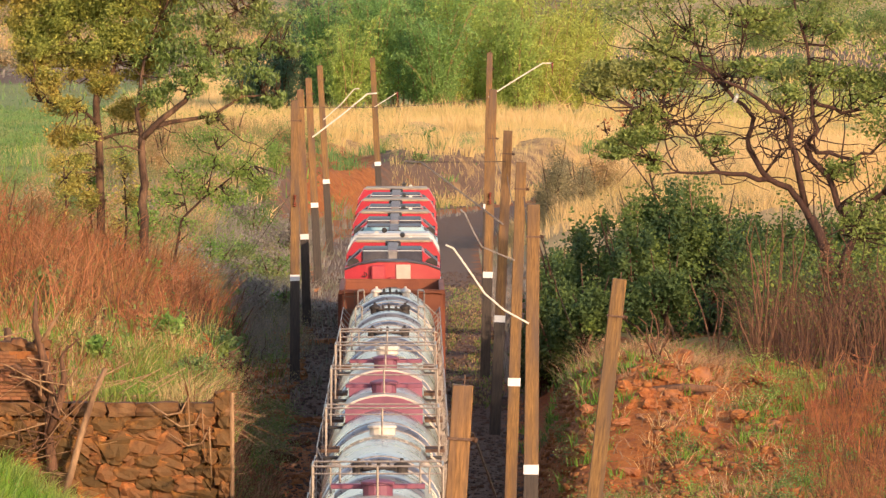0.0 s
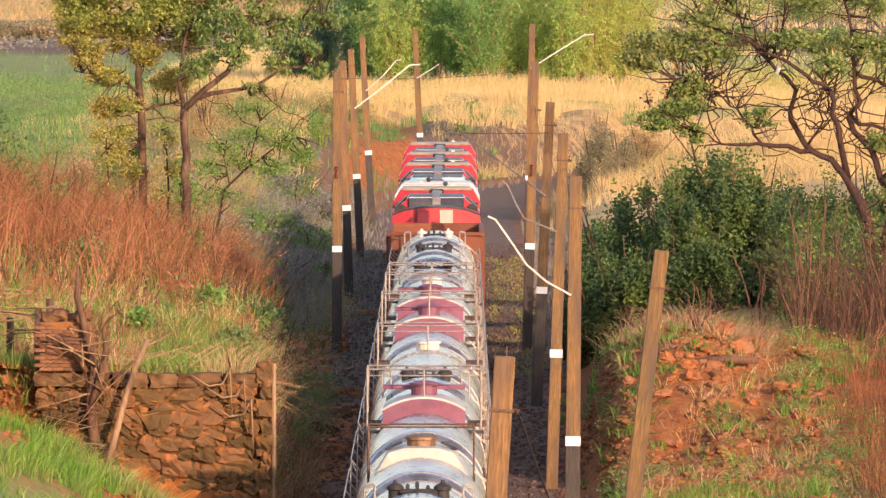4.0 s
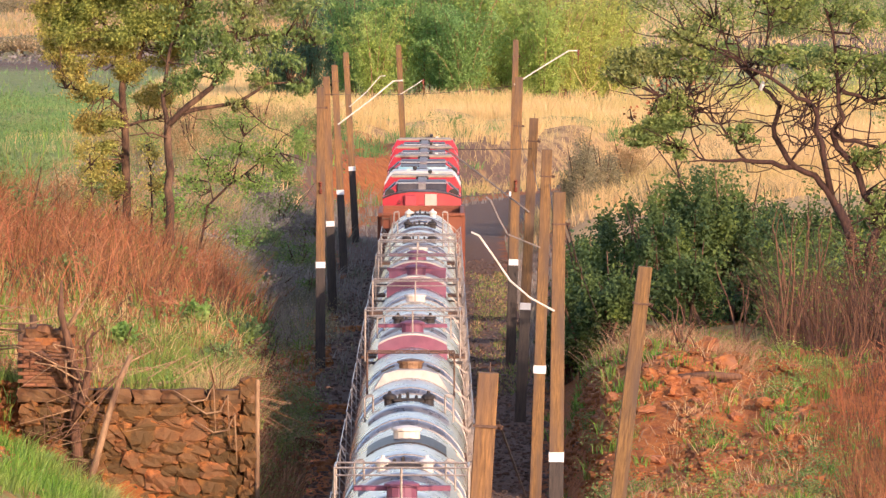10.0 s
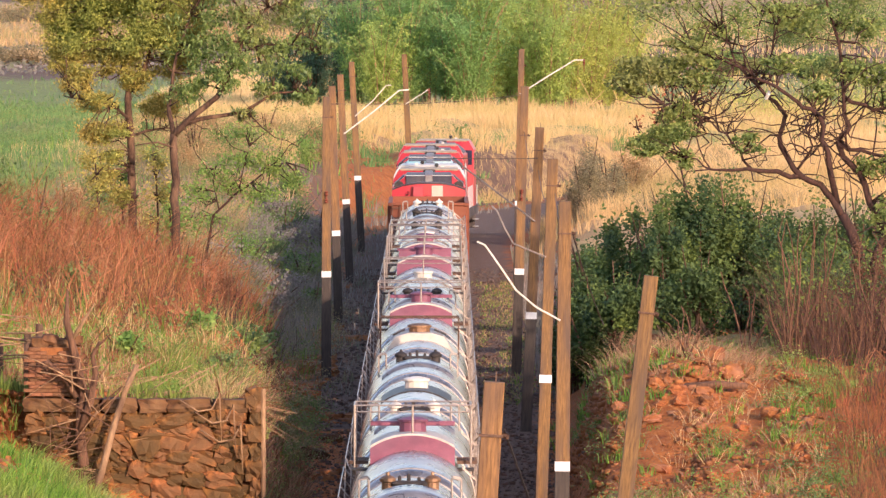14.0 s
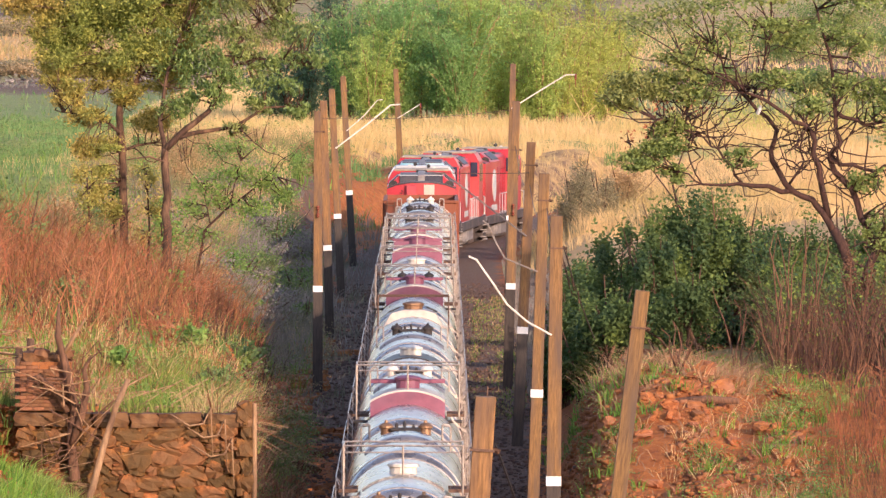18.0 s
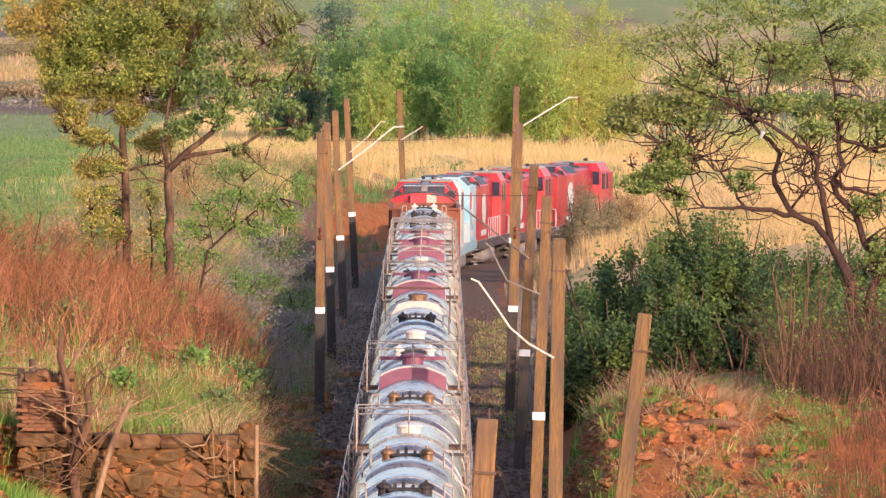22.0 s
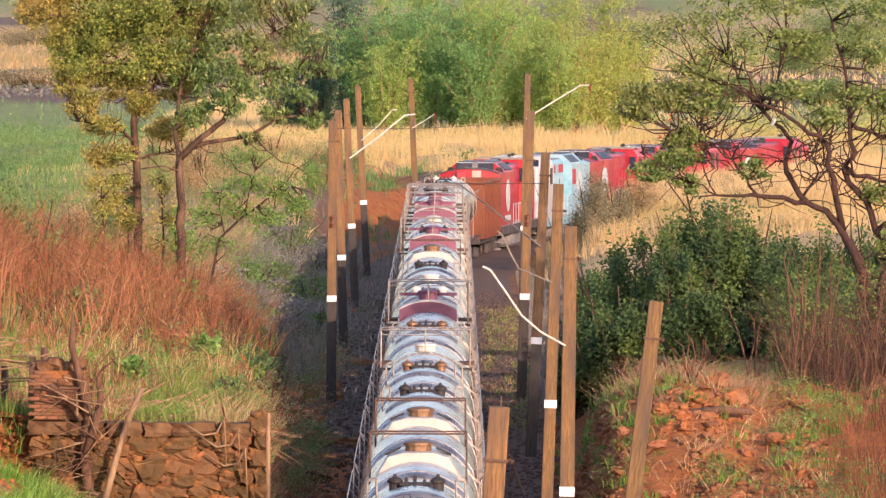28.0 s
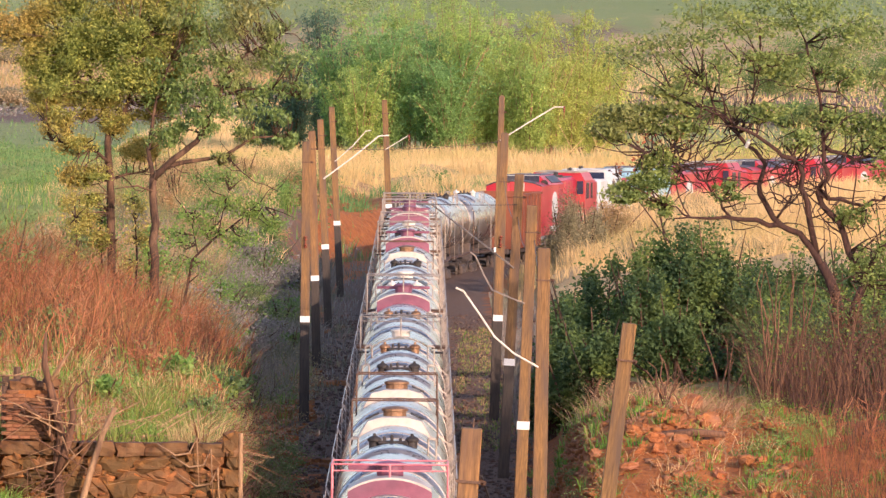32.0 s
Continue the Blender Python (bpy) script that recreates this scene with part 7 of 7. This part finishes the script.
scrub("bank_herbs", strewn(260, -12.5, -4.3, 242, 275, 0.05, 2.0, rng=R2), 80, 0.18, 0.075, "leaf_bright", "soft green herbs on the bank")


def clods(name, places, s0, s1, material, label, rng):
    """Broken earth: uneven eight-cornered lumps pressed into the ground."""
    n = len(places)
    corner = np.array([[x, y, z] for x in (-1, 1) for y in (-1, 1) for z in (-1, 1)], float) * 0.5
    v = corner[None] * rng.uniform(0.6, 1.3, (n, 8, 1)) + rng.normal(size=(n, 8, 3)) * 0.1
    size = s0 + (s1 - s0) * rng.uniform(0, 1, (n, 1, 1)) ** 3
    a = rng.uniform(0, 6.28, n)[:, None]
    x, y = v[..., 0] * np.cos(a) - v[..., 1] * np.sin(a), v[..., 0] * np.sin(a) + v[..., 1] * np.cos(a)
    v = np.stack([x, y, v[..., 2] * 0.6], -1) * size + places[:, None, :] + np.array([0, 0, 0.03])
    quad = np.array([[0, 1, 3, 2], [4, 6, 7, 5], [0, 4, 5, 1], [2, 3, 7, 6], [0, 2, 6, 4], [1, 5, 7, 3]])
    stuff(name, array_mesh(name, v, (np.arange(n)[:, None, None] * 8 + quad[None]).reshape(-1, 4), M[material]), label, "soil")


clods("mound_clods", np.concatenate([strewn(14000, 3.2, 9.5, 256, 304, -0.1, 1.6, rng=R2), strewn(4000, 3.4, 16, 225, 262, 0.1, 2.0, rng=R2)]), 0.03, 0.22, "earth", "broken red earth on the mound", R2)
clods("bank_clods", np.concatenate([strewn(2600, -9.5, -3.9, 241, 262, 0.1, 2.0, rng=R2), strewn(900, -13.0, -8.6, 225, 241, 0.0, 2.0, rng=R2)]), 0.05, 0.3, "earth", "broken red earth on the bank", R2)
clods("foot_clods", strewn(1800, -5.2, -3.7, 270, 420, 0.15, 2.5, rng=R2), 0.06, 0.45, "earth", "red earth fallen to the foot of the cutting", R2)
x, y = R2.choice([-1.0, 1.0], 13000) * R2.uniform(1.35, 4.3, 13000), 228 + 260 * R2.uniform(0, 1, 13000) ** 1.4
x = x + track_x(y)
clods("ballast_stones", np.stack([x, y, np.maximum(land(x, y), np.where(np.abs(x - track_x(y)) < 2.2, -0.5 + 0.4 * np.clip((2.3 - np.abs(x - track_x(y))) / 0.8, 0, 1), -9.0)) - 0.01], 1), 0.03, 0.14, "ballast", "loose stones and dirt beside the track", R2)
x, y = R2.uniform(-4.8, -2.8, 2600), R2.uniform(285, 470, 2600)
ok = rough(x * 1.5, y * 0.3, 5.0) > 0.42
clods("side_clods", np.stack([x, y, land(x, y)], 1)[ok], 0.06, 0.4, "earth", "red earth spilled beside the track", R2)
roots = strewn(1500, 4.0, 24, 512, 620, -0.3, 5.0, rng=R2, keep=lambda x, y: x - track_x(y) > 5.2)
stuff("inner_tussocks", tufts("inner_tussocks", roots, 34, 0.6, 0.85, 0.04, M["straw"], 0.8, R2), "golden tussocks on the bank inside the curve", "dry grass")
roots = strewn(420, 4.0, 16, 512, 600, 0.0, 4.0, rng=R2, keep=lambda x, y: x - track_x(y) > 4.6)
stuff("inner_tan", tufts("inner_tan", roots, 34, 0.6, 0.8, 0.04, M["tan_green"], 0.8, R2), "grey-olive tussocks on the bank inside the curve", "dry grass")
for i, (x, y, r, n, k, say) in enumerate([(10.6, 331, (1.1, 1.0, 1.1), 7000, "leaf_green", "soft green bush under the spreading tree"), (12.2, 333, (1.2, 1.0, 1.2), 7000, "leaf_green", "soft green bush under the spreading tree"),
                                          (11.6, 309.4, (0.5, 0.5, 1.9), 5200, "bark_brown", "brown dead creeper wrapped round the tree's trunk"), (12.6, 311, (0.5, 0.5, 1.4), 3000, "bark_brown", "brown dead creeper beside the tree's trunk")]):
    bush(x, y, r, n, M[k], 0.09, say, 500 + i, "creeper" if k == "bark_brown" else "bush", stems=3, lumps=30, tight=0.2)


def weed_shrub(x, y, h, n, rng, say):
    """A dry weed shrub: stems that fork two or three times on the way up."""
    t = thing("weed_shrub", pose(x, y, float(land(x, y)) - 0.05), say, "shrub", "dry weed shrubs")
    for _ in range(n):
        bm = bmesh.new()
        a, lean = rng.uniform(0, 6.28), rng.uniform(0.15, 0.75)
        tip = np.array([math.cos(a) * lean * h, math.sin(a) * lean * h, h * rng.uniform(0.6, 1.1)])
        line = [tip * q + np.array([0, 0, 0.12 * h * math.sin(3.1 * q)]) + rng.normal(size=3) * 0.03 for q in (0, 0.3, 0.6, 0.85, 1.0)]
        tube(bm, [tuple(q) for q in line], [0.02, 0.017, 0.013, 0.009, 0.005], 4)
        for q in line[1:4]:
            for _ in range(3):
                d = rng.normal(size=3) * [1, 1, 0.4] + [0, 0, 0.7]
                d *= h * rng.uniform(0.15, 0.35) / np.linalg.norm(d)
                tube(bm, [tuple(q), tuple(q + d * 0.55 + rng.normal(size=3) * 0.03), tuple(q + d)], [0.011, 0.008, 0.004], 3)
        part("stem", bm, M["weed_stem"], t)


rw = np.random.default_rng(61)
for i in range(54):
    x, y = rw.uniform(-15.5, -6.2), rw.uniform(276, 384)
    weed_shrub(x, y, rw.uniform(0.9, 1.9), int(rw.integers(5, 9)), rw, "rusty dry weed shrub on the slope")
for i in range(22):
    x, y = rw.uniform(9.4, 14.5), rw.uniform(236, 292)
    weed_shrub(x, y, rw.uniform(0.6, 1.3), int(rw.integers(4, 8)), rw, "rusty dry weed shrub on the red bank")
stub = as_mesh("pale_stub", tube(bmesh.new(), [(8.82, 309.6, 9.95), (8.88, 309.5, 10.08), (8.9, 309.5, 10.18)], [0.05, 0.06, 0.03], 7), M["white_paint"])
tagged(new("pale_stub", stub), "small pale white knob on a limb of the tree", "tree stub")
roots = strewn(385, -13, -4.1, 241.4, 285, 0.0, 1.8, rng=R2)
stuff("bank_dry", tufts("bank_dry", roots, 14, 0.25, 0.36, 0.02, M["tan"], 1.0, R2), "short dry grass on the bank behind the wall", "dry grass")
roots = strewn(300, -13, -4.3, 243, 285, 0.0, 1.8, rng=R2)
stuff("bank_rust", tufts("bank_rust", roots, 12, 0.25, 0.55, 0.016, M["weed"], 0.9, R2), "rusty dead weeds on the bank behind the wall", "dry weeds")
# overgrown lip of the cutting beside the wall
roots = strewn(230, -6.6, -4.0, 241.5, 266, 0.0, 1.8, rng=np.random.default_rng(515))
stuff("lip_grass", tufts("lip_grass", roots, 20, 0.3, 0.5, 0.024, M["grass"], 0.9, np.random.default_rng(516)), "fresh green grass along the cutting's lip", "grass")
roots = strewn(170, -4.9, -3.7, 241.2, 290, -0.4, 2.0, rng=R2)
stuff("lip_twigs", tufts("lip_twigs", roots, 22, 0.3, 0.85, 0.014, M["dead_wood"], 1.8, R2), "dry twigs hanging over the cutting's lip", "twigs")
roots = strewn(150, -4.9, -3.6, 241.2, 300, -0.4, 2.0, rng=R2)
stuff("lip_stems", tufts("lip_stems", roots, 16, 0.3, 0.95, 0.016, M["bark_brown"], 1.5, R2), "dark bare stems along the cutting's lip", "twigs")
scrub("cutting_scrub", strewn(240, -5.2, -3.8, 243, 345, 0.0, 3.0, rng=R2), 110, 0.24, 0.08, "leaf_green", "dull green growth down the side of the cutting")
scrub("cutting_dry", strewn(260, -5.4, -3.8, 300, 440, -0.1, 3.0, rng=R2), 110, 0.28, 0.08, "tan_green", "dry growth down the side of the cutting")
roots = strewn(240, 5.2, 8.0, 292, 299, -0.5, 2.0, rng=R2)
stuff("crest_brush", tufts("crest_brush", roots, 10, 0.5, 0.6, 0.022, M["dead_wood"], 2.2, R2), "heap of dead brush on the mound's crest", "twigs")
roots = strewn(70, 4.0, 9.0, 262, 300, -0.1, 2.0, rng=R2)
stuff("mound_roots", tufts("mound_roots", roots, 14, 0.4, 0.6, 0.024, M["dead_wood"], 2.6, R2), "dead brush and roots strewn over the mound", "twigs")

# ---- ruined abutment wall ----
R3 = np.random.default_rng(33)
WALL_Y, WALL_L, WALL_R, WALL_T = 240.0, -8.95, -3.92, 4.72


def lump(name, sx, sy, sz, material, rng, jag=0.13, cuts=1, rounding=0.22):
    """A rough quarried stone or a clod."""
    bm = bmesh.new()
    bmesh.ops.create_cube(bm, size=1.0)
    bmesh.ops.subdivide_edges(bm, edges=bm.edges[:], cuts=cuts, use_grid_fill=True)
    for v in bm.verts:
        r = v.co.length
        v.co *= 1 - rounding * max(0, r - 0.5) / 0.37
        v.co += Vector(rng.normal(size=3) * jag * 0.5)
        v.co = Vector((v.co.x * sx, v.co.y * sy, v.co.z * sz))
    return as_mesh(name, bm, material)


wall = thing("abutment_wall", pose(0, 0, 0), "ruined brown rubble-stone abutment wall with a coping", "stone wall")
part("core", boxes(((WALL_L + WALL_R) / 2, WALL_Y + 0.55, -0.4, WALL_R - WALL_L - 0.12, 0.9, WALL_T + 0.1)), M["mortar"], wall, "dark earthy core")
STONES = [lump("stone", 1, 1, 1, M["stone"], R3, 0.19, 2, 0.12) for _ in range(14)]
z = 0.4
while z < WALL_T - 0.55:
    hgt = R3.uniform(0.2, 0.42)
    x = WALL_L + R3.uniform(0, 0.2)
    while x < WALL_R - 0.42:
        w = R3.uniform(0.2, 0.64)
        w = min(w, WALL_R - 0.3 - x)
        if w < 0.16:
            break
        if R3.random() > 0.035:
            piece("stone", STONES[R3.integers(14)], wall, Matrix.Translation((x + w / 2, WALL_Y + 0.06 + R3.uniform(-0.08, 0.12), z + hgt / 2 + R3.normal() * 0.03)) @
                  pose(0, 0, 0, R3.normal() * 5, R3.normal() * 11, R3.normal() * 6) @ Matrix.Diagonal((w * 1.13, 0.4, hgt * 1.16 * R3.uniform(0.9, 1.25), 1)))
        x += w
    z += hgt * 0.93
# dressed corner stones and the coping course
for i, zz in enumerate(np.arange(0.2, WALL_T - 0.3, 0.38)):
    w = 0.34 if i % 2 else 0.24
    piece("corner_stone", STONES[i % 9], wall, Matrix.Translation((WALL_R - w / 2, WALL_Y + 0.06, float(zz) + 0.19)) @ Matrix.Diagonal((w * 1.06, 0.46, 0.41, 1)))
x = WALL_L - 0.05
while x < WALL_R - 0.2:
    w = min(R3.uniform(0.55, 1.0), WALL_R - x)
    m = lump("coping_stone", w * 0.99, 0.62, 0.3, M["coping"], R3, 0.07, 2, 0.06)
    piece("coping_stone", m, wall, Matrix.Translation((x + w / 2, WALL_Y + 0.16, WALL_T - 0.3 + R3.normal() * 0.015)) @ pose(0, 0, 0, 0, R3.normal() * 1.2, R3.normal() * 2))
    x += w
part("drain_pipe", tubes([[(WALL_R + 0.05, WALL_Y - 0.12, 0.3), (WALL_R + 0.05, WALL_Y - 0.12, WALL_T + 0.05)]], 0.05, 8), M["dead_wood"], wall, "weathered upright post at the corner")

pier = thing("brick_pier", pose(-8.35, WALL_Y + 0.2, WALL_T - 0.12), "broken orange brick pier on the stone wall", "brick pier")
part("core", boxes((0.03, 0.1, 0, 1.1, 0.66, 1.05)), M["earth"], pier)
brick = as_mesh("brick", boxes((0, 0, 0, 0.243, 0.12, 0.074, 0.005)), M["brick"])
for r in range(14):
    for c in range(5):
        if r > 10 and R3.random() < 0.35 * (r - 10):
            continue
        piece("brick", brick, pier, pose(-0.5 + (0.0 if r % 2 else 0.12) + c * 0.25, -0.25 + R3.normal() * 0.008, 0.02 + r * 0.08, 0, 0, R3.normal() * 1.5))
for k in range(4):
    piece("cap_stone", lump("cap_stone", 0.4, 0.4, 0.26, M["coping"], R3), pier, pose(-0.3 + 0.24 * k, 0.1, 1.12 + 0.08 * (k % 2), 0, R3.normal() * 12, 0))


def stick(name, pts, radii, label, category="branch", material="dead_wood"):
    me = as_mesh(name, tube(bmesh.new(), pts, radii, 7), M[material], True)
    tagged(new(name, me), label, category)


stick("leaning_pole", [(-7.55, 239.2, 2.15), (-7.3, 239.3, 3.0), (-7.05, 239.45, 3.95), (-6.8, 239.6, 4.75), (-6.55, 239.7, 5.3)], [0.075, 0.075, 0.07, 0.065, 0.055],
      "pale broken pole leaning on the stone wall")
stump = thing("dead_stump", pose(-7.75, 239.65, 3.0), "dead split tree stump growing out of the wall", "stump")
part("trunk", tube(bmesh.new(), [(0, 0, -1.0), (0.06, 0, 0.2), (-0.02, 0.05, 0.9), (0.06, 0.1, 1.7), (-0.12, 0.1, 2.5), (-0.3, 0.1, 3.2), (-0.28, 0.1, 3.9)], [0.13, 0.12, 0.1, 0.09, 0.085, 0.07, 0.02], 8), M["bark_brown"], stump, shade=True)
part("broken_limb", tube(bmesh.new(), [(0.0, 0, 0.9), (0.2, -0.05, 1.5), (0.32, 0, 2.1), (0.26, 0, 2.5), (0.4, 0, 2.8)], [0.09, 0.085, 0.07, 0.05, 0.02], 7), M["bark_brown"], stump, shade=True)
part("broken_limb", tube(bmesh.new(), [(-0.1, 0.05, 1.6), (-0.4, 0, 2.1), (-0.7, 0, 2.35), (-0.95, 0, 2.3)], [0.07, 0.06, 0.05, 0.03], 7), M["bark_brown"], stump, shade=True)
part("broken_limb", tube(bmesh.new(), [(-0.2, 0.1, 2.8), (0.05, 0, 3.2), (0.3, 0, 3.6)], [0.05, 0.04, 0.012], 6), M["dead_wood"], stump, shade=True)
for k in range(22):
    a, h0 = R3.uniform(-0.4, 0.4), R3.uniform(-0.2, 3.0)
    part("twig", tube(bmesh.new(), [(a, -0.1, h0), (a + R3.normal() * 0.4, -0.18, h0 + R3.normal() * 0.3), (a + R3.normal() * 0.7, -0.2, h0 + R3.normal() * 0.5), (a + R3.normal() * 0.9, -0.2, h0 - 0.2 + R3.normal() * 0.5)],
                      [0.022, 0.018, 0.013, 0.006], 5), M["dead_wood"] if k % 2 else M["bark_brown"], stump)
for k, (x, z) in enumerate([(-5.05, 4.35), (-4.75, 4.1), (-4.6, 3.7)]):
    stick("root", [(x - 0.6, 239.75, z + 0.2), (x - 0.2, 239.65, z - 0.05), (x + 0.1, 239.68, z), (x + 0.25, 239.7, z + 0.35), (x + 0.3, 239.68, z - 0.7)], [0.014, 0.02, 0.024, 0.02, 0.01],
          "dry root hanging down the stone wall", "root")
for k in range(26):
    x, y = R3.uniform(-7.6, -5.6), R3.uniform(241.5, 252)
    z0 = float(land(x, y))
    a, ln = R3.uniform(-0.5, 0.5), R3.uniform(0.6, 1.8)
    stick("fallen_branch", [(x, y, z0 + 0.05), (x + ln * 0.5 * math.cos(a), y + 0.4, z0 + 0.12 + 0.1 * abs(a)), (x + ln * math.cos(a), y + 0.6, z0 + 0.1 + ln * 0.35 * R3.random())],
          [0.03, 0.022, 0.01], "dry fallen branch on the grassy bank")
for x, h in ((-9.0, 1.3), (-8.75, 1.55), (-9.6, 1.0)):
    z0 = float(land(x, 242.5))
    stick("fence_post", [(x, 242.5, z0 - 0.2), (x + 0.02, 242.5, z0 + h)], [0.09, 0.08], "short dark weathered fence post", "fence post", "bark")
for k in range(16):
    x, z0 = R3.uniform(-10.4, -8.7), R3.uniform(4.8, 6.2)
    stick("brushwood", [(x - 0.7, 241.6, z0), (x, 241.5, z0 + R3.normal() * 0.15), (x + 0.8, 241.4, z0 + R3.normal() * 0.3)], [0.022, 0.02, 0.01], "dry brushwood piled on the bank")


def rocks(name, n, x0, x1, y0, y1, s0, s1, material, label):
    shapes = [lump(name, 1, 1, 1, M[material], R3, 0.16, 2, 0.34) for _ in range(6)]
    for k in range(n):
        x, y, s = R3.uniform(x0, x1), R3.uniform(y0, y1), R3.uniform(s0, s1)
        z0 = float(land(x, y))
        ob = new(name, shapes[k % 6])
        ob.matrix_basis = Matrix.Translation((x, y, z0 + s * 0.2)) @ pose(0, 0, 0, R3.normal() * 14, R3.normal() * 14, R3.uniform(0, 360)) @ Matrix.Diagonal((s * R3.uniform(0.9, 1.6), s, s * R3.uniform(0.5, 0.9), 1))
        tagged(ob, label, "rock", name + "s")


rocks("earth_clod", 46, -4.1, -2.9, 243, 266, 0.15, 0.5, "earth", "lump of red earth at the foot of the bank")
rocks("earth_clod", 70, 4.2, 9.0, 232, 305, 0.08, 0.32, "earth", "lump of red earth on the mound")
rocks("earth_clod", 34, -5.8, -3.7, 330, 375, 0.15, 0.6, "earth", "lump of red earth beside the track")
rocks("earth_clod", 60, 4.6, 9.6, 279, 293, 0.1, 0.4, "earth", "lump of red earth on the mound")
rocks("earth_clod", 26, -3.7, -2.6, 236.5, 250, 0.15, 0.5, "earth", "lump of orange earth beside the track")
rocks("earth_block", 5, 6.2, 8.2, 289, 294, 0.45, 0.75, "earth", "large broken block of orange earth on the mound")
rocks("boulder", 7, -4.0, -3.1, 255, 330, 0.3, 0.6, "coping", "dark boulder at the foot of the bank")
for x, y, ln in ((6.9, 287, 1.6), (6.5, 300, 2.4), (5.25, 240, 0.9)):
    z0 = float(land(x, y))
    stick("fallen_log", [(x - ln / 2, y, z0 + 0.12), (x, y + 0.1, z0 + 0.18), (x + ln / 2, y, z0 + 0.14)], [0.1, 0.11, 0.08], "fallen weathered log on the mound", "log", "bark_brown")

dry = thing("dry_bush", pose(-4.7, 241.2, float(land(-4.7, 241.2))), "leafless dry bush hanging over the wall's corner", "bush")
for k in range(34):
    a, ln = R3.uniform(-0.5, 1.9), R3.uniform(0.7, 1.8)
    d = Vector((math.cos(a), R3.normal() * 0.3, math.sin(a) * 0.8))
    part("twig", tube(bmesh.new(), [(0, 0, 0), tuple(d * ln * 0.5 + Vector((0, 0, 0.1))), tuple(d * ln + Vector((0.1, 0, -0.15 * ln)))], [0.016, 0.012, 0.005], 4), M["dead_wood"] if k % 2 else M["weed"], dry)

# bare brown shrubs at the edge of the thicket
for x, y, h, n in ((9.2, 299, 4.0, 11), (9.9, 303, 4.4, 8), (11.3, 300, 3.2, 7), (8.2, 305, 2.4, 6), (12.6, 299, 3.4, 9), (13.6, 302, 3.2, 8), (6.4, 291, 1.5, 7)):
    t = thing("bare_shrub", pose(x, y, float(land(x, y)) - 0.05), "leafless brown shrub at the edge of the thicket", "shrub", "bare shrubs")
    for k in range(n):
        a, hh, o = R3.uniform(0, 6.28), h * R3.uniform(0.5, 1.05), R3.uniform(0.2, 0.9)
        line = [(0.12 * math.cos(a), 0.12 * math.sin(a), 0)]
        for q in (0.3, 0.6, 0.85, 1.0):
            line.append((math.cos(a) * o * q + R3.normal() * 0.08, math.sin(a) * o * q, hh * q))
        part("stem", tube(bmesh.new(), line, [0.032, 0.028, 0.022, 0.015, 0.008], 5), M["bark_brown"], t)
# black blocks of the old bridge seat beside the line
for x, y, w, h in ((-3.0, 252.0, 0.9, 0.75), (-2.95, 262.0, 1.0, 0.7)):
    m = lump("bridge_block", w, 0.7, h, M["mast_base"], R3, 0.05)
    ob = new("bridge_block", m)
    ob.matrix_basis = Matrix.Translation((x, y, float(land(x, y)) + h * 0.45))
    tagged(ob, "dark weathered masonry block beside the track", "stone block")

# ---- movement ----


def motions():
    """The train draws away along the track at one steady speed."""
    for ob, start in TRAIN:
        turn = pose(0, 0, 0, 0, 0, 180 if ob.name in TURNED else 0)
        walk(ob, [(2.0 * i, on_track(start + SPEED * 2.0 * i) @ turn) for i in range(17)])


motions()
